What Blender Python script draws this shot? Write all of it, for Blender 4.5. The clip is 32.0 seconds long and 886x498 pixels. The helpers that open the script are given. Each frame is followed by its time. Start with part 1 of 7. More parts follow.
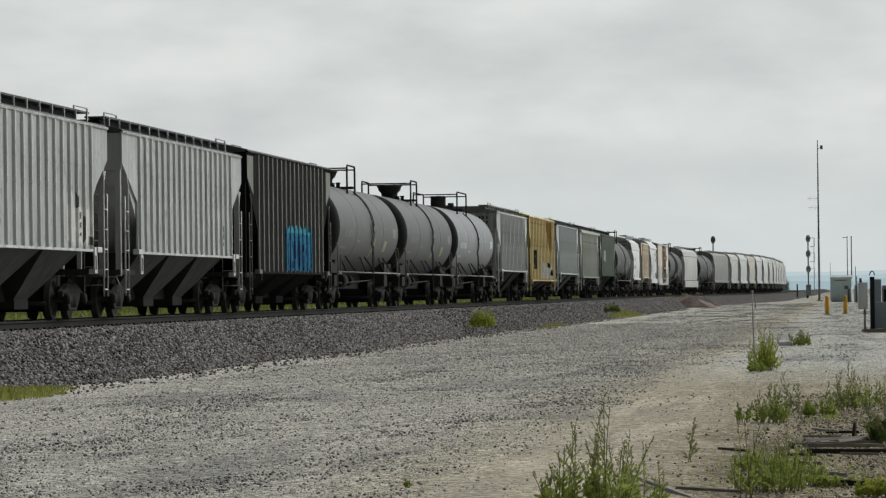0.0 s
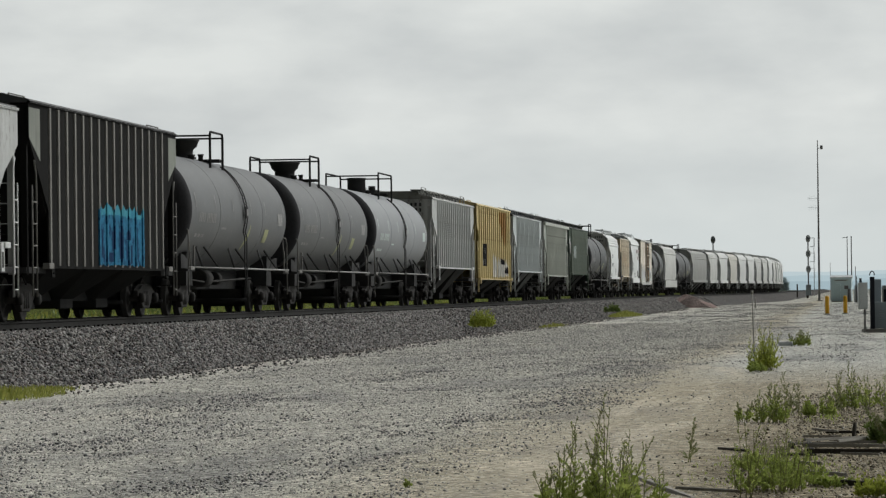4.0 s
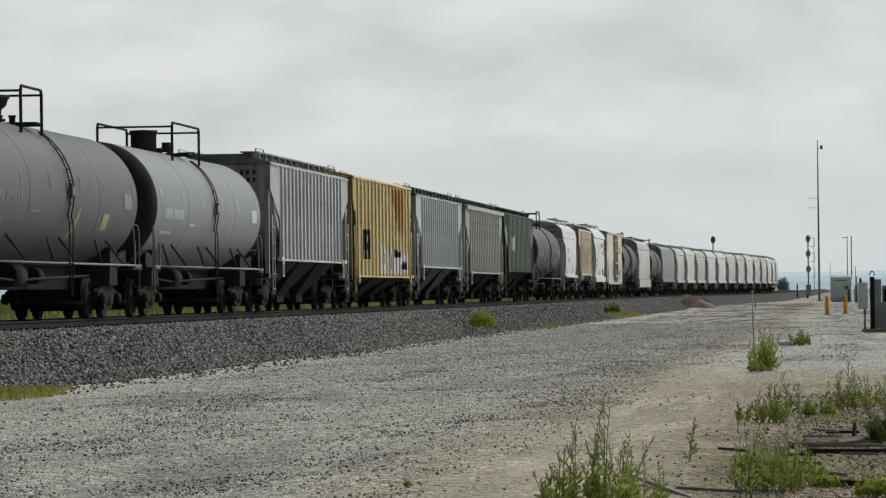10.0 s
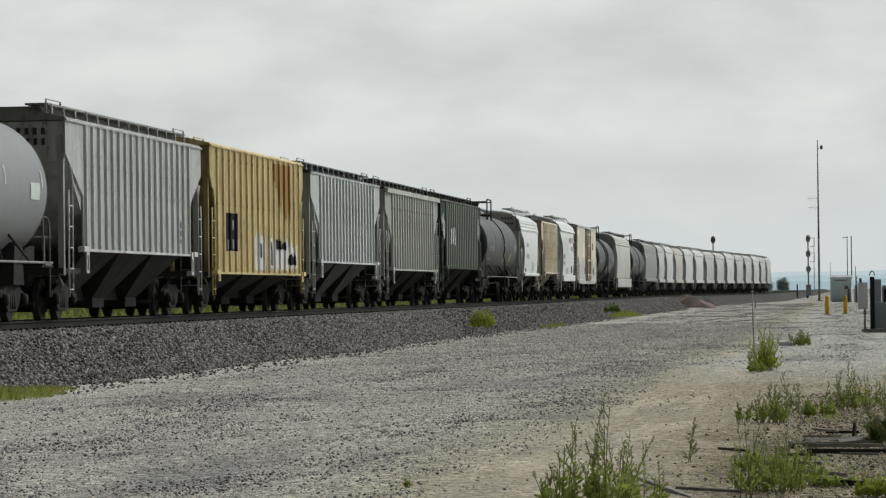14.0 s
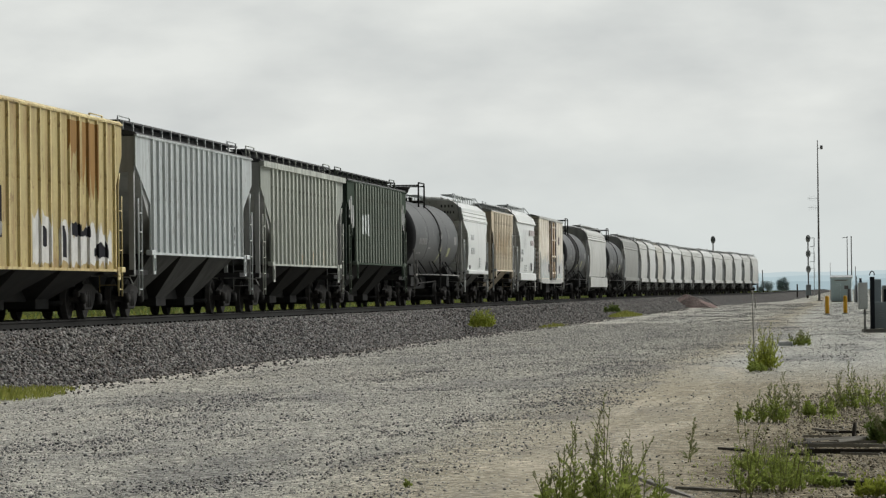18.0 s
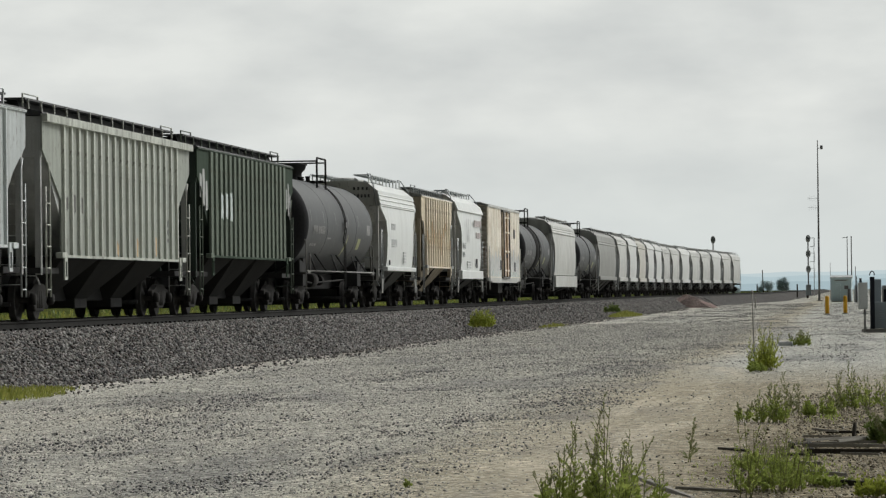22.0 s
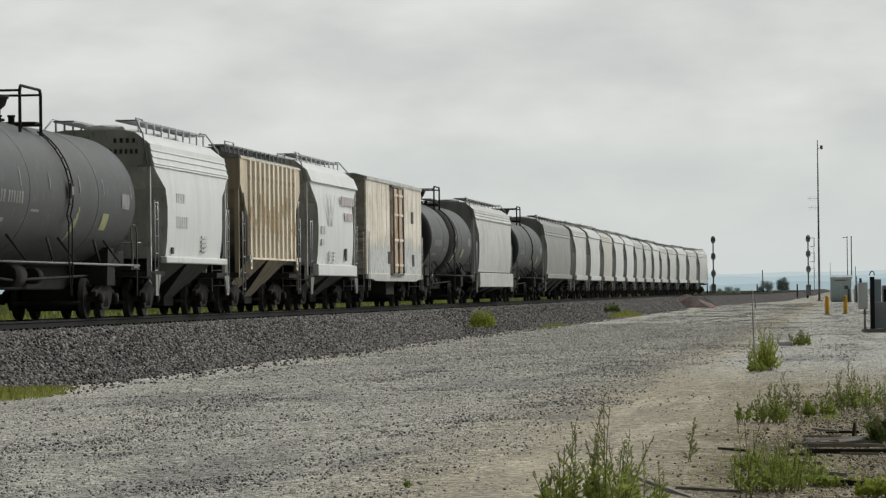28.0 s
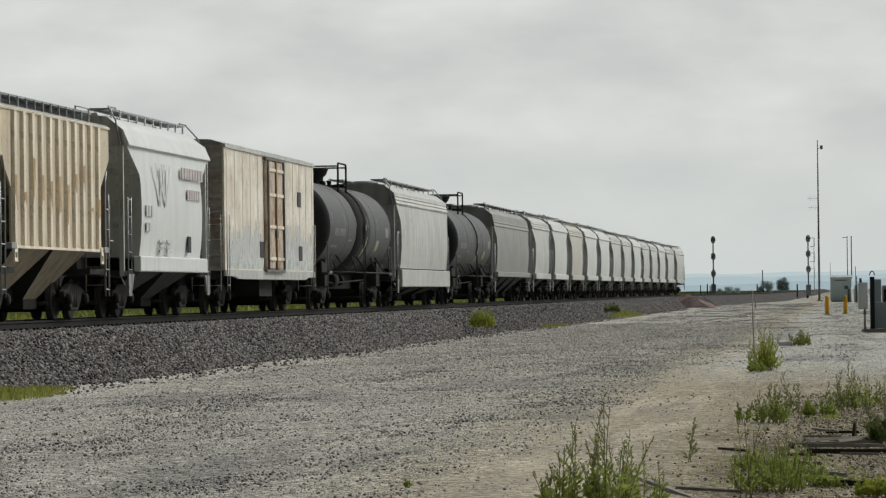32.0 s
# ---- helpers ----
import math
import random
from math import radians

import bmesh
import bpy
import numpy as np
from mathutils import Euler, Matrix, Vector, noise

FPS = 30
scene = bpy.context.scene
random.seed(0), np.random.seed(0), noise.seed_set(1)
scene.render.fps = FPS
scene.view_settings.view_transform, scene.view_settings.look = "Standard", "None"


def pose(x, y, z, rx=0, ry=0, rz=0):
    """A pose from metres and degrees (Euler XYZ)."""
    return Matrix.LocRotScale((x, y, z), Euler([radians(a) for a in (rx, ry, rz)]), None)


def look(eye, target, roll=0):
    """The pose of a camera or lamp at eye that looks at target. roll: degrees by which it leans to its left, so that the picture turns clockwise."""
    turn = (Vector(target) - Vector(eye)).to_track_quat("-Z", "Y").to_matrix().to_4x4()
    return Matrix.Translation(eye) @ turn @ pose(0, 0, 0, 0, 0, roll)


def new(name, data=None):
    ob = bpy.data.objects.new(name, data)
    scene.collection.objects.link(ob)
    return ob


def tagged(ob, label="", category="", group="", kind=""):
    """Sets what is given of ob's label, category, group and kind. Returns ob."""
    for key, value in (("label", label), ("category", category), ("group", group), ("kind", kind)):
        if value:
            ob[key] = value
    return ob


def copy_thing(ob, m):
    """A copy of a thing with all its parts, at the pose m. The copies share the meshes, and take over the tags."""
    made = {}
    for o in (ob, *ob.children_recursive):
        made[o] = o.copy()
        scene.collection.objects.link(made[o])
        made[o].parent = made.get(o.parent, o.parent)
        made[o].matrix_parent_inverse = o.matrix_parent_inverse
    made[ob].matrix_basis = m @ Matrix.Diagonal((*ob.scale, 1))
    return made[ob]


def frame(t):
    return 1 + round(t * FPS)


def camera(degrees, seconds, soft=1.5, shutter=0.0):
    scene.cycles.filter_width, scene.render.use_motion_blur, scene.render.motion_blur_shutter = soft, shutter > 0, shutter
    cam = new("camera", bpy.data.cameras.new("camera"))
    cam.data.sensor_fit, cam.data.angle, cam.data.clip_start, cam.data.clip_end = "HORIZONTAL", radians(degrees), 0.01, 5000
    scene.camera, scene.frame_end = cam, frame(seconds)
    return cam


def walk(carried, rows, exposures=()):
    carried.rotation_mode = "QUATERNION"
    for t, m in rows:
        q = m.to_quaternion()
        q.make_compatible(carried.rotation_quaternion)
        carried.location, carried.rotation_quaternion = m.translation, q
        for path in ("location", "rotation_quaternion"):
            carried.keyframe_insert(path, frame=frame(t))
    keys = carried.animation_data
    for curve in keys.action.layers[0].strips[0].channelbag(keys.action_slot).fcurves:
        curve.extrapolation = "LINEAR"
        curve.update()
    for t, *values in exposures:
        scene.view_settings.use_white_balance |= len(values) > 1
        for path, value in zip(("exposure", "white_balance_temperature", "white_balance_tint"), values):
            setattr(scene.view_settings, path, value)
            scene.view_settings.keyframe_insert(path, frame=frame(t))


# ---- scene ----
# ---- camera ----
cam = camera(12.78, 32.0, soft=1.3)
EYE = (0.0, 0.0, 1.65)
VIEW = pose(*EYE, 90 + math.degrees(0.01101), 0, 0) @ pose(0, 0, 0, 0, 0, -0.687)
walk(cam, [(0, VIEW), (32, VIEW)], exposures=[(0, 0.0, 6440, 8), (12, 0.0, 6440, 8), (19, 0.08, 6540, 8), (25, 0.03, 6540, 8), (32, -0.05, 6560, 8)])

# ---- the track's line: straight, then a gentle shift to the right far off ----
ANGLE, OFFSET, RAIL_Z = 0.10191, 17.764, 1.157
TRACK = pose(-OFFSET * math.cos(ANGLE), OFFSET * math.sin(ANGLE), 0, 0, 0, 90 - math.degrees(ANGLE))
SPEED, GAIN = 7.184, 0.016


def shift(s):
    """How far the track has moved over to the right at s."""
    u = min(max((s - 345) / 200, 0), 1)
    return 6.6 * u * u * (3 - 2 * u)


def on_track(s, y=0.0, z=0.0):
    """A place in the world: s along the track, y to its left, z above the ground."""
    return TRACK @ Vector((s, y - shift(s), z))


# ---- world, sun ----
world = bpy.data.worlds.new("overcast")
scene.world = world
world.use_nodes = True


def cloud_nodes(nt, vector, out, strength):
    """An even grey overcast with soft darker patches, thinner and paler towards the horizon."""
    mp = nt.nodes.new("ShaderNodeMapping")
    mp.inputs["Scale"].default_value = (1.0, 1.0, 2.6)
    nt.links.new(vector, mp.inputs["Vector"])
    n1 = nt.nodes.new("ShaderNodeTexNoise")
    n1.inputs["Scale"].default_value, n1.inputs["Detail"].default_value = 22.0, 5.0
    n1.inputs["Roughness"].default_value = 0.5
    nt.links.new(mp.outputs[0], n1.inputs["Vector"])
    cr = nt.nodes.new("ShaderNodeValToRGB")
    cr.color_ramp.elements[0].position, cr.color_ramp.elements[1].position = 0.30, 0.68
    cr.color_ramp.elements[0].color = (0.580, 0.598, 0.598, 1)
    cr.color_ramp.elements[1].color = (0.735, 0.748, 0.732, 1)
    nt.links.new(n1.outputs["Fac"], cr.inputs[0])
    sep = nt.nodes.new("ShaderNodeSeparateXYZ")
    nt.links.new(vector, sep.inputs[0])
    mr = nt.nodes.new("ShaderNodeMapRange")
    mr.inputs["From Min"].default_value, mr.inputs["From Max"].default_value = 0.0, 0.045
    nt.links.new(sep.outputs["Z"], mr.inputs["Value"])
    mx = nt.nodes.new("ShaderNodeMix")
    mx.data_type = "RGBA"
    mx.inputs["A"].default_value = (0.63, 0.668, 0.665, 1)
    nt.links.new(mr.outputs[0], mx.inputs["Factor"])
    nt.links.new(cr.outputs[0], mx.inputs["B"])
    nt.links.new(mx.outputs["Result"], out.inputs["Color"])
    out.inputs["Strength"].default_value = strength
    return mx


def build_world():
    nt = world.node_tree
    bg = nt.nodes["Background"]
    tc = nt.nodes.new("ShaderNodeTexCoord")
    mx = cloud_nodes(nt, tc.outputs["Generated"], bg, 1.0)
    sky = nt.nodes.new("ShaderNodeTexSky")
    sky.sky_type, sky.sun_disc = "NISHITA", False
    sky.sun_elevation, sky.sun_rotation = radians(33), radians(53)
    dim = nt.nodes.new("ShaderNodeMix")
    dim.data_type, dim.blend_type = "RGBA", "ADD"
    dim.inputs["Factor"].default_value = 0.012
    nt.links.new(mx.outputs["Result"], dim.inputs["A"])
    nt.links.new(sky.outputs[0], dim.inputs["B"])
    # the cloud is thinner and brighter round the hidden sun, heavier behind
    dot, mr, sc = nt.nodes.new("ShaderNodeVectorMath"), nt.nodes.new("ShaderNodeMapRange"), nt.nodes.new("ShaderNodeVectorMath")
    dot.operation, sc.operation = "DOT_PRODUCT", "SCALE"
    dot.inputs[1].default_value = Vector((0.55, 0.72, 0.42)).normalized()
    nt.links.new(tc.outputs["Generated"], dot.inputs[0])
    nt.links.new(dot.outputs["Value"], mr.inputs["Value"])
    mr.inputs["From Min"].default_value, mr.inputs["From Max"].default_value = -0.22, 0.9
    mr.inputs["To Min"].default_value, mr.inputs["To Max"].default_value = 0.03, 0.62
    nt.links.new(dim.outputs["Result"], sc.inputs[0])
    nt.links.new(mr.outputs[0], sc.inputs["Scale"])
    nt.links.new(sc.outputs[0], bg.inputs["Color"])


build_world()
sun = new("sun", bpy.data.lights.new("sun", "SUN"))
sun.data.energy, sun.data.angle, sun.data.color = 3.75, radians(34), (1.0, 0.98, 0.95)
sun.matrix_world = look((41, 31, 35), (0, 0, 0))


# ---- materials ----
def mat(name, col, rough=0.6, metal=0.0, var=0.25, scale=3.0, fine=40.0, bump=0.15, dirt=None, dirt_amount=0.0, streak=0.0, streak_col=(0.05, 0.045, 0.04), rand=0.0, bump_dist=0.01, spec=0.12, chips=0.0, chip_col=(0.09, 0.07, 0.055)):
    """A worn surface: broad stains, fine grain, streaks that run down, relief."""
    m = bpy.data.materials.new(name)
    m.use_nodes = True
    nt = m.node_tree
    bs = nt.nodes["Principled BSDF"]
    N, L = nt.nodes.new, nt.links.new
    tc = N("ShaderNodeTexCoord")
    big, small = N("ShaderNodeTexNoise"), N("ShaderNodeTexNoise")
    for n, s, d in ((big, scale, 4.0), (small, fine, 3.0)):
        n.inputs["Scale"].default_value, n.inputs["Detail"].default_value = s, d
        L(tc.outputs["Object"], n.inputs["Vector"])
    add = N("ShaderNodeMath")
    add.operation = "ADD"
    L(big.outputs["Fac"], add.inputs[0])
    L(small.outputs["Fac"], add.inputs[1])
    mr = N("ShaderNodeMapRange")
    mr.inputs["From Min"].default_value, mr.inputs["From Max"].default_value = 0.6, 1.4
    mr.inputs["To Min"].default_value, mr.inputs["To Max"].default_value = 1 - var, 1 + var
    L(add.outputs[0], mr.inputs["Value"])
    val = mr.outputs[0]
    if rand:
        oi, rr, mu = N("ShaderNodeObjectInfo"), N("ShaderNodeMapRange"), N("ShaderNodeMath")
        rr.inputs["To Min"].default_value, rr.inputs["To Max"].default_value = 1 - rand, 1 + rand
        mu.operation = "MULTIPLY"
        L(oi.outputs["Random"], rr.inputs["Value"])
        L(rr.outputs[0], mu.inputs[0])
        L(val, mu.inputs[1])
        val = mu.outputs[0]
    vm = N("ShaderNodeVectorMath")
    vm.operation = "SCALE"
    vm.inputs[0].default_value = col
    L(val, vm.inputs["Scale"])
    out = vm.outputs[0]

    def blend(fac, colour, a):
        mx = N("ShaderNodeMix")
        mx.data_type = "RGBA"
        L(fac, mx.inputs["Factor"])
        L(a, mx.inputs["A"])
        mx.inputs["B"].default_value = (*colour, 1)
        return mx.outputs["Result"]

    if dirt_amount:
        dn, dr = N("ShaderNodeTexNoise"), N("ShaderNodeMapRange")
        dn.inputs["Scale"].default_value, dn.inputs["Detail"].default_value = scale * 0.6, 8.0
        dn.inputs["Roughness"].default_value = 0.7
        L(tc.outputs["Object"], dn.inputs["Vector"])
        dr.inputs["From Min"].default_value, dr.inputs["From Max"].default_value = 0.47, 0.62
        dr.inputs["To Max"].default_value = dirt_amount
        L(dn.outputs["Fac"], dr.inputs["Value"])
        out = blend(dr.outputs[0], dirt, out)
    if streak:
        mp, sn, sr = N("ShaderNodeMapping"), N("ShaderNodeTexNoise"), N("ShaderNodeMapRange")
        mp.inputs["Scale"].default_value = (3.5, 3.5, 0.25)
        L(tc.outputs["Object"], mp.inputs["Vector"])
        L(mp.outputs[0], sn.inputs["Vector"])
        sn.inputs["Scale"].default_value, sn.inputs["Detail"].default_value = 1.0, 6.0
        sr.inputs["From Min"].default_value, sr.inputs["From Max"].default_value = 0.45, 0.72
        sr.inputs["To Max"].default_value = streak
        L(sn.outputs["Fac"], sr.inputs["Value"])
        out = blend(sr.outputs[0], streak_col, out)
    if chips:
        mp, cn, cr = N("ShaderNodeMapping"), N("ShaderNodeTexNoise"), N("ShaderNodeMapRange")
        mp.inputs["Scale"].default_value = (1.0, 1.0, 0.45)
        L(tc.outputs["Object"], mp.inputs["Vector"])
        L(mp.outputs[0], cn.inputs["Vector"])
        cn.inputs["Scale"].default_value, cn.inputs["Detail"].default_value, cn.inputs["Roughness"].default_value = 6.0, 5.0, 0.65
        cr.inputs["From Min"].default_value, cr.inputs["From Max"].default_value = 0.585, 0.63
        cr.inputs["To Max"].default_value = chips
        L(cn.outputs["Fac"], cr.inputs["Value"])
        out = blend(cr.outputs[0], chip_col, out)
    L(out, bs.inputs["Base Color"])
    bs.inputs["Roughness"].default_value, bs.inputs["Metallic"].default_value = rough, metal
    bs.inputs["Specular IOR Level"].default_value = spec
    if bump:
        bp = N("ShaderNodeBump")
        bp.inputs["Strength"].default_value, bp.inputs["Distance"].default_value = bump, bump_dist
        L(add.outputs[0], bp.inputs["Height"])
        L(bp.outputs[0], bs.inputs["Normal"])
    return m


M = dict(
    grey=mat("grey_car_paint", (0.55, 0.565, 0.56), 0.5, streak=0.45, streak_col=(0.13, 0.13, 0.125), scale=0.9, rand=0.05, spec=0.3, chips=0.6),
    # Panel paints: post paint darkened for the shade between posts, plus grime and rust.
    grey_panel=mat("shaded_grimy_grey_panel", (0.44, 0.455, 0.45), 0.55, streak=0.4, streak_col=(0.17, 0.17, 0.165), scale=0.9, rand=0.05, dirt=(0.2, 0.19, 0.18), dirt_amount=0.2, spec=0.3, chips=0.5),
    pale_panel=mat("shaded_grimy_pale_panel", (0.45, 0.487, 0.49), 0.55, streak=0.5, streak_col=(0.17, 0.18, 0.18), scale=0.9, spec=0.3, chips=0.5),
    olive_panel=mat("shaded_grimy_green_grey_panel", (0.31, 0.335, 0.298), 0.6, streak=0.4, streak_col=(0.07, 0.07, 0.065), scale=0.9, spec=0.3, chips=0.5),
    yellow_panel=mat("shaded_rusty_yellow_panel", (0.47, 0.39, 0.175), 0.6, dirt=(0.22, 0.11, 0.035), dirt_amount=0.5, streak=0.55, streak_col=(0.24, 0.12, 0.035), scale=0.8, spec=0.3, chips=0.6, chip_col=(0.16, 0.07, 0.025)),
    pale=mat("pale_grey_paint", (0.57, 0.61, 0.612), 0.5, streak=0.35, streak_col=(0.2, 0.21, 0.21), scale=0.9, spec=0.3, chips=0.5),
    black=mat("black_car_paint", (0.011, 0.011, 0.0107), 0.9, streak=0.4, streak_col=(0.02, 0.0195, 0.019), scale=0.9, spec=0.04),
    post_dark=mat("dusty_black_paint", (0.185, 0.182, 0.172), 0.8, streak=0.5, streak_col=(0.06, 0.058, 0.055), scale=1.2, spec=0.1),
    yellow=mat("faded_yellow_paint", (0.63, 0.535, 0.265), 0.6, dirt=(0.26, 0.13, 0.04), dirt_amount=0.35, streak=0.55, streak_col=(0.30, 0.17, 0.05), scale=0.8, rand=0.06, spec=0.3, chips=0.6, chip_col=(0.16, 0.07, 0.025)),
    rust=mat("rust_brown", (0.32, 0.185, 0.065), 0.8, scale=1.5, streak=0.6, streak_col=(0.18, 0.095, 0.035)),
    olive=mat("grey_green_paint", (0.50, 0.525, 0.475), 0.55, streak=0.5, streak_col=(0.09, 0.09, 0.08), scale=0.9, rand=0.05, spec=0.3, chips=0.6),
    green=mat("dark_green_paint", (0.05, 0.07, 0.053), 0.85, streak=0.45, streak_col=(0.03, 0.04, 0.03), scale=0.9, rand=0.05, spec=0.06),
    # Darker than the post tan for shade between posts, with rust stains.
    tan_panel=mat("shaded_rusty_tan_panel", (0.64, 0.565, 0.43), 0.65, dirt=(0.33, 0.235, 0.135), dirt_amount=0.25, streak=0.25, streak_col=(0.16, 0.09, 0.045), scale=0.8, spec=0.25, chips=0.3, chip_col=(0.16, 0.07, 0.025)),
    tan=mat("faded_tan_paint", (0.80, 0.735, 0.61), 0.6, dirt=(0.42, 0.29, 0.16), dirt_amount=0.34, streak=0.2, streak_col=(0.30, 0.19, 0.10), scale=1.0, rand=0.08, spec=0.3, chips=0.25, chip_col=(0.16, 0.07, 0.025)),
    white=mat("white_car_paint", (0.69, 0.715, 0.705), 0.4, streak=0.25, streak_col=(0.40, 0.40, 0.38), scale=0.6, var=0.08, spec=0.35, chips=0.2, chip_col=(0.40, 0.39, 0.36)),
    dusty=mat("dusty_white_paint", (0.49, 0.50, 0.48), 0.5, streak=0.7, streak_col=(0.62, 0.625, 0.60), dirt=(0.24, 0.235, 0.215), dirt_amount=0.4, scale=0.6, var=0.15, rand=0.06, spec=0.35, chips=0.4),
    bay_dark=mat("shaded_oily_hopper_paint", (0.034, 0.034, 0.033), 0.95, streak=0.6, streak_col=(0.035, 0.034, 0.032), scale=0.9, spec=0.04),
    green_post=mat("dusty_green_paint", (0.14, 0.168, 0.138), 0.75, streak=0.45, streak_col=(0.06, 0.078, 0.06), scale=0.9, rand=0.06, spec=0.12, chips=0.5),
    pale_white=mat("pale_white_car_paint", (0.60, 0.615, 0.60), 0.42, streak=0.35, streak_col=(0.36, 0.36, 0.34), scale=0.6, var=0.1, rand=0.06, spec=0.35),
    beige=mat("beige_car_paint", (0.49, 0.48, 0.43), 0.45, streak=0.35, streak_col=(0.36, 0.31, 0.24), scale=0.6, var=0.1, spec=0.35),
    mid=mat("mid_grey_paint", (0.25, 0.255, 0.24), 0.5, streak=0.45, streak_col=(0.17, 0.165, 0.15), scale=0.6, spec=0.35, chips=0.4),
    end_grey=mat("weathered_end_paint", (0.41, 0.42, 0.415), 0.6, streak=0.4, streak_col=(0.12, 0.12, 0.115), scale=1.0),
    tank=mat("tank_grey_black_paint", (0.122, 0.127, 0.132), 0.52, streak=0.3, streak_col=(0.13, 0.13, 0.125), scale=0.5, var=0.12, fine=15, bump=0.05, spec=0.18, chips=0.25, chip_col=(0.22, 0.22, 0.21)),
    tank_pale=mat("tank_pale_grey_paint", (0.255, 0.268, 0.28), 0.52, streak=0.3, streak_col=(0.22, 0.22, 0.22), scale=0.5, var=0.1, fine=15, bump=0.05, spec=0.18),
    tank_black=mat("tank_black_paint", (0.074, 0.079, 0.083), 0.52, streak=0.3, streak_col=(0.10, 0.10, 0.095), scale=0.5, var=0.15, fine=15, bump=0.05, spec=0.18, chips=0.25, chip_col=(0.22, 0.22, 0.21)),
    reefer=mat("rust_stained_white_paint", (0.78, 0.74, 0.65), 0.6, dirt=(0.49, 0.385, 0.26), dirt_amount=0.5, streak=0.22, streak_col=(0.50, 0.425, 0.32), scale=1.6, spec=0.25, chips=0.3),
    iron=mat("underframe_black_iron", (0.042, 0.0425, 0.043), 0.9, scale=2.0, dirt=(0.052, 0.049, 0.046), dirt_amount=0.5, spec=0.08),
    truck=mat("rusty_brown_black_cast_iron", (0.037, 0.0367, 0.036), 0.85, scale=6.0, dirt=(0.062, 0.057, 0.053), dirt_amount=0.5, spec=0.06),
    tread=mat("worn_wheel_steel", (0.13, 0.125, 0.12), 0.45, 0.6, scale=4.0),
    rail_side=mat("rusty_rail_steel", (0.024, 0.0235, 0.022), 0.8, 0.0, scale=3.0),
    rail_top=mat("polished_rail_steel", (0.34, 0.34, 0.34), 0.32, 0.9, scale=3.0),
    tie=mat("weathered_tie_wood", (0.055, 0.048, 0.042), 0.9, scale=3.0, rand=0.3),
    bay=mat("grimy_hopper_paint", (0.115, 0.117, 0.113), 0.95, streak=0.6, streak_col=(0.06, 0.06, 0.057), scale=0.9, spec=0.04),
    rail_grey=mat("scuffed_grey_rail", (0.21, 0.21, 0.205), 0.5, scale=3.0),
    ochre=mat("rusty_ochre_paint", (0.36, 0.24, 0.12), 0.7, scale=1.5, streak=0.5, streak_col=(0.15, 0.09, 0.05)),
    mark_white=mat("white_stencil_paint", (0.55, 0.62, 0.60), 0.6, scale=4.0),
    mark_worn=mat("worn_white_stencil", (0.26, 0.26, 0.255), 0.6, scale=4.0, var=0.5),
    mark_dark=mat("dark_stencil_paint", (0.06, 0.06, 0.065), 0.6, scale=4.0),
    mark_yellow=mat("yellow_reflective_tape", (0.34, 0.35, 0.19), 0.5, scale=6.0),
    mark_red=mat("faded_red_lettering", (0.35, 0.16, 0.15), 0.6, scale=4.0),
    blue=mat("bright_blue_spray_paint", (0.028, 0.15, 0.26), 0.85, scale=6.0, var=0.35, dirt=(0.006, 0.025, 0.075), dirt_amount=0.97, spec=0.04),
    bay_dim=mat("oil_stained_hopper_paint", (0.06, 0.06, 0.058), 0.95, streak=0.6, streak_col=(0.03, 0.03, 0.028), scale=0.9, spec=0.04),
    patch_pale=mat("peeling_grey_green_paint", (0.20, 0.215, 0.185), 0.6, scale=1.2, streak=0.5, streak_col=(0.05, 0.05, 0.05), spec=0.3),
    board_dark=mat("grimy_dark_walkway", (0.085, 0.088, 0.092), 0.6, scale=1.5, streak=0.3, spec=0.25),
    # Shade of the ends turned from the light is in this colour.
    tank_head=mat("shaded_tank_head", (0.026, 0.0265, 0.029), 0.85, scale=0.8, var=0.25, streak=0.4, streak_col=(0.05, 0.049, 0.05), fine=15, bump=0.05, spec=0.06),
    reefer_end=mat("rust_banded_pale_paint", (0.40, 0.39, 0.35), 0.65, scale=1.5, dirt=(0.22, 0.13, 0.07), dirt_amount=0.6, streak=0.4, streak_col=(0.14, 0.10, 0.07)),
    door_rust=mat("rust_brown_door_paint", (0.58, 0.50, 0.41), 0.7, scale=2.4, dirt=(0.25, 0.155, 0.09), dirt_amount=0.7, streak=0.25, streak_col=(0.16, 0.09, 0.05), chips=0.6),
    navy=mat("navy_spray_paint", (0.008, 0.028, 0.075), 0.85, scale=3.0, var=0.4, spec=0.04),
    teal=mat("turquoise_spray_paint", (0.06, 0.25, 0.32), 0.85, scale=4.0, var=0.4, dirt=(0.03, 0.18, 0.30), dirt_amount=0.8, spec=0.04),
    spray_silver=mat("silver_spray_paint", (0.56, 0.60, 0.59), 0.85, scale=4.0, var=0.45, dirt=(0.33, 0.37, 0.37), dirt_amount=0.7, spec=0.04),
    rust_thin=mat("brown_rust_stain", (0.50, 0.36, 0.22), 0.8, scale=3.0, var=0.4, streak=0.5, streak_col=(0.26, 0.15, 0.07)),
    mark_grey=mat("faded_grey_stencil", (0.56, 0.575, 0.58), 0.6, scale=4.0),
    mark_faint=mat("faint_dark_stencil", (0.12, 0.12, 0.115), 0.8, scale=4.0, var=0.5),
    mark_faded=mat("faded_red_grey_stencil", (0.54, 0.49, 0.49), 0.6, scale=4.0),
    yellow_end=mat("dull_yellow_end_paint", (0.30, 0.25, 0.11), 0.6, dirt=(0.10, 0.06, 0.03), dirt_amount=0.5, streak=0.5, streak_col=(0.10, 0.06, 0.03), scale=0.9),
    green_end=mat("dark_green_end_paint", (0.04, 0.055, 0.045), 0.6, scale=0.9),
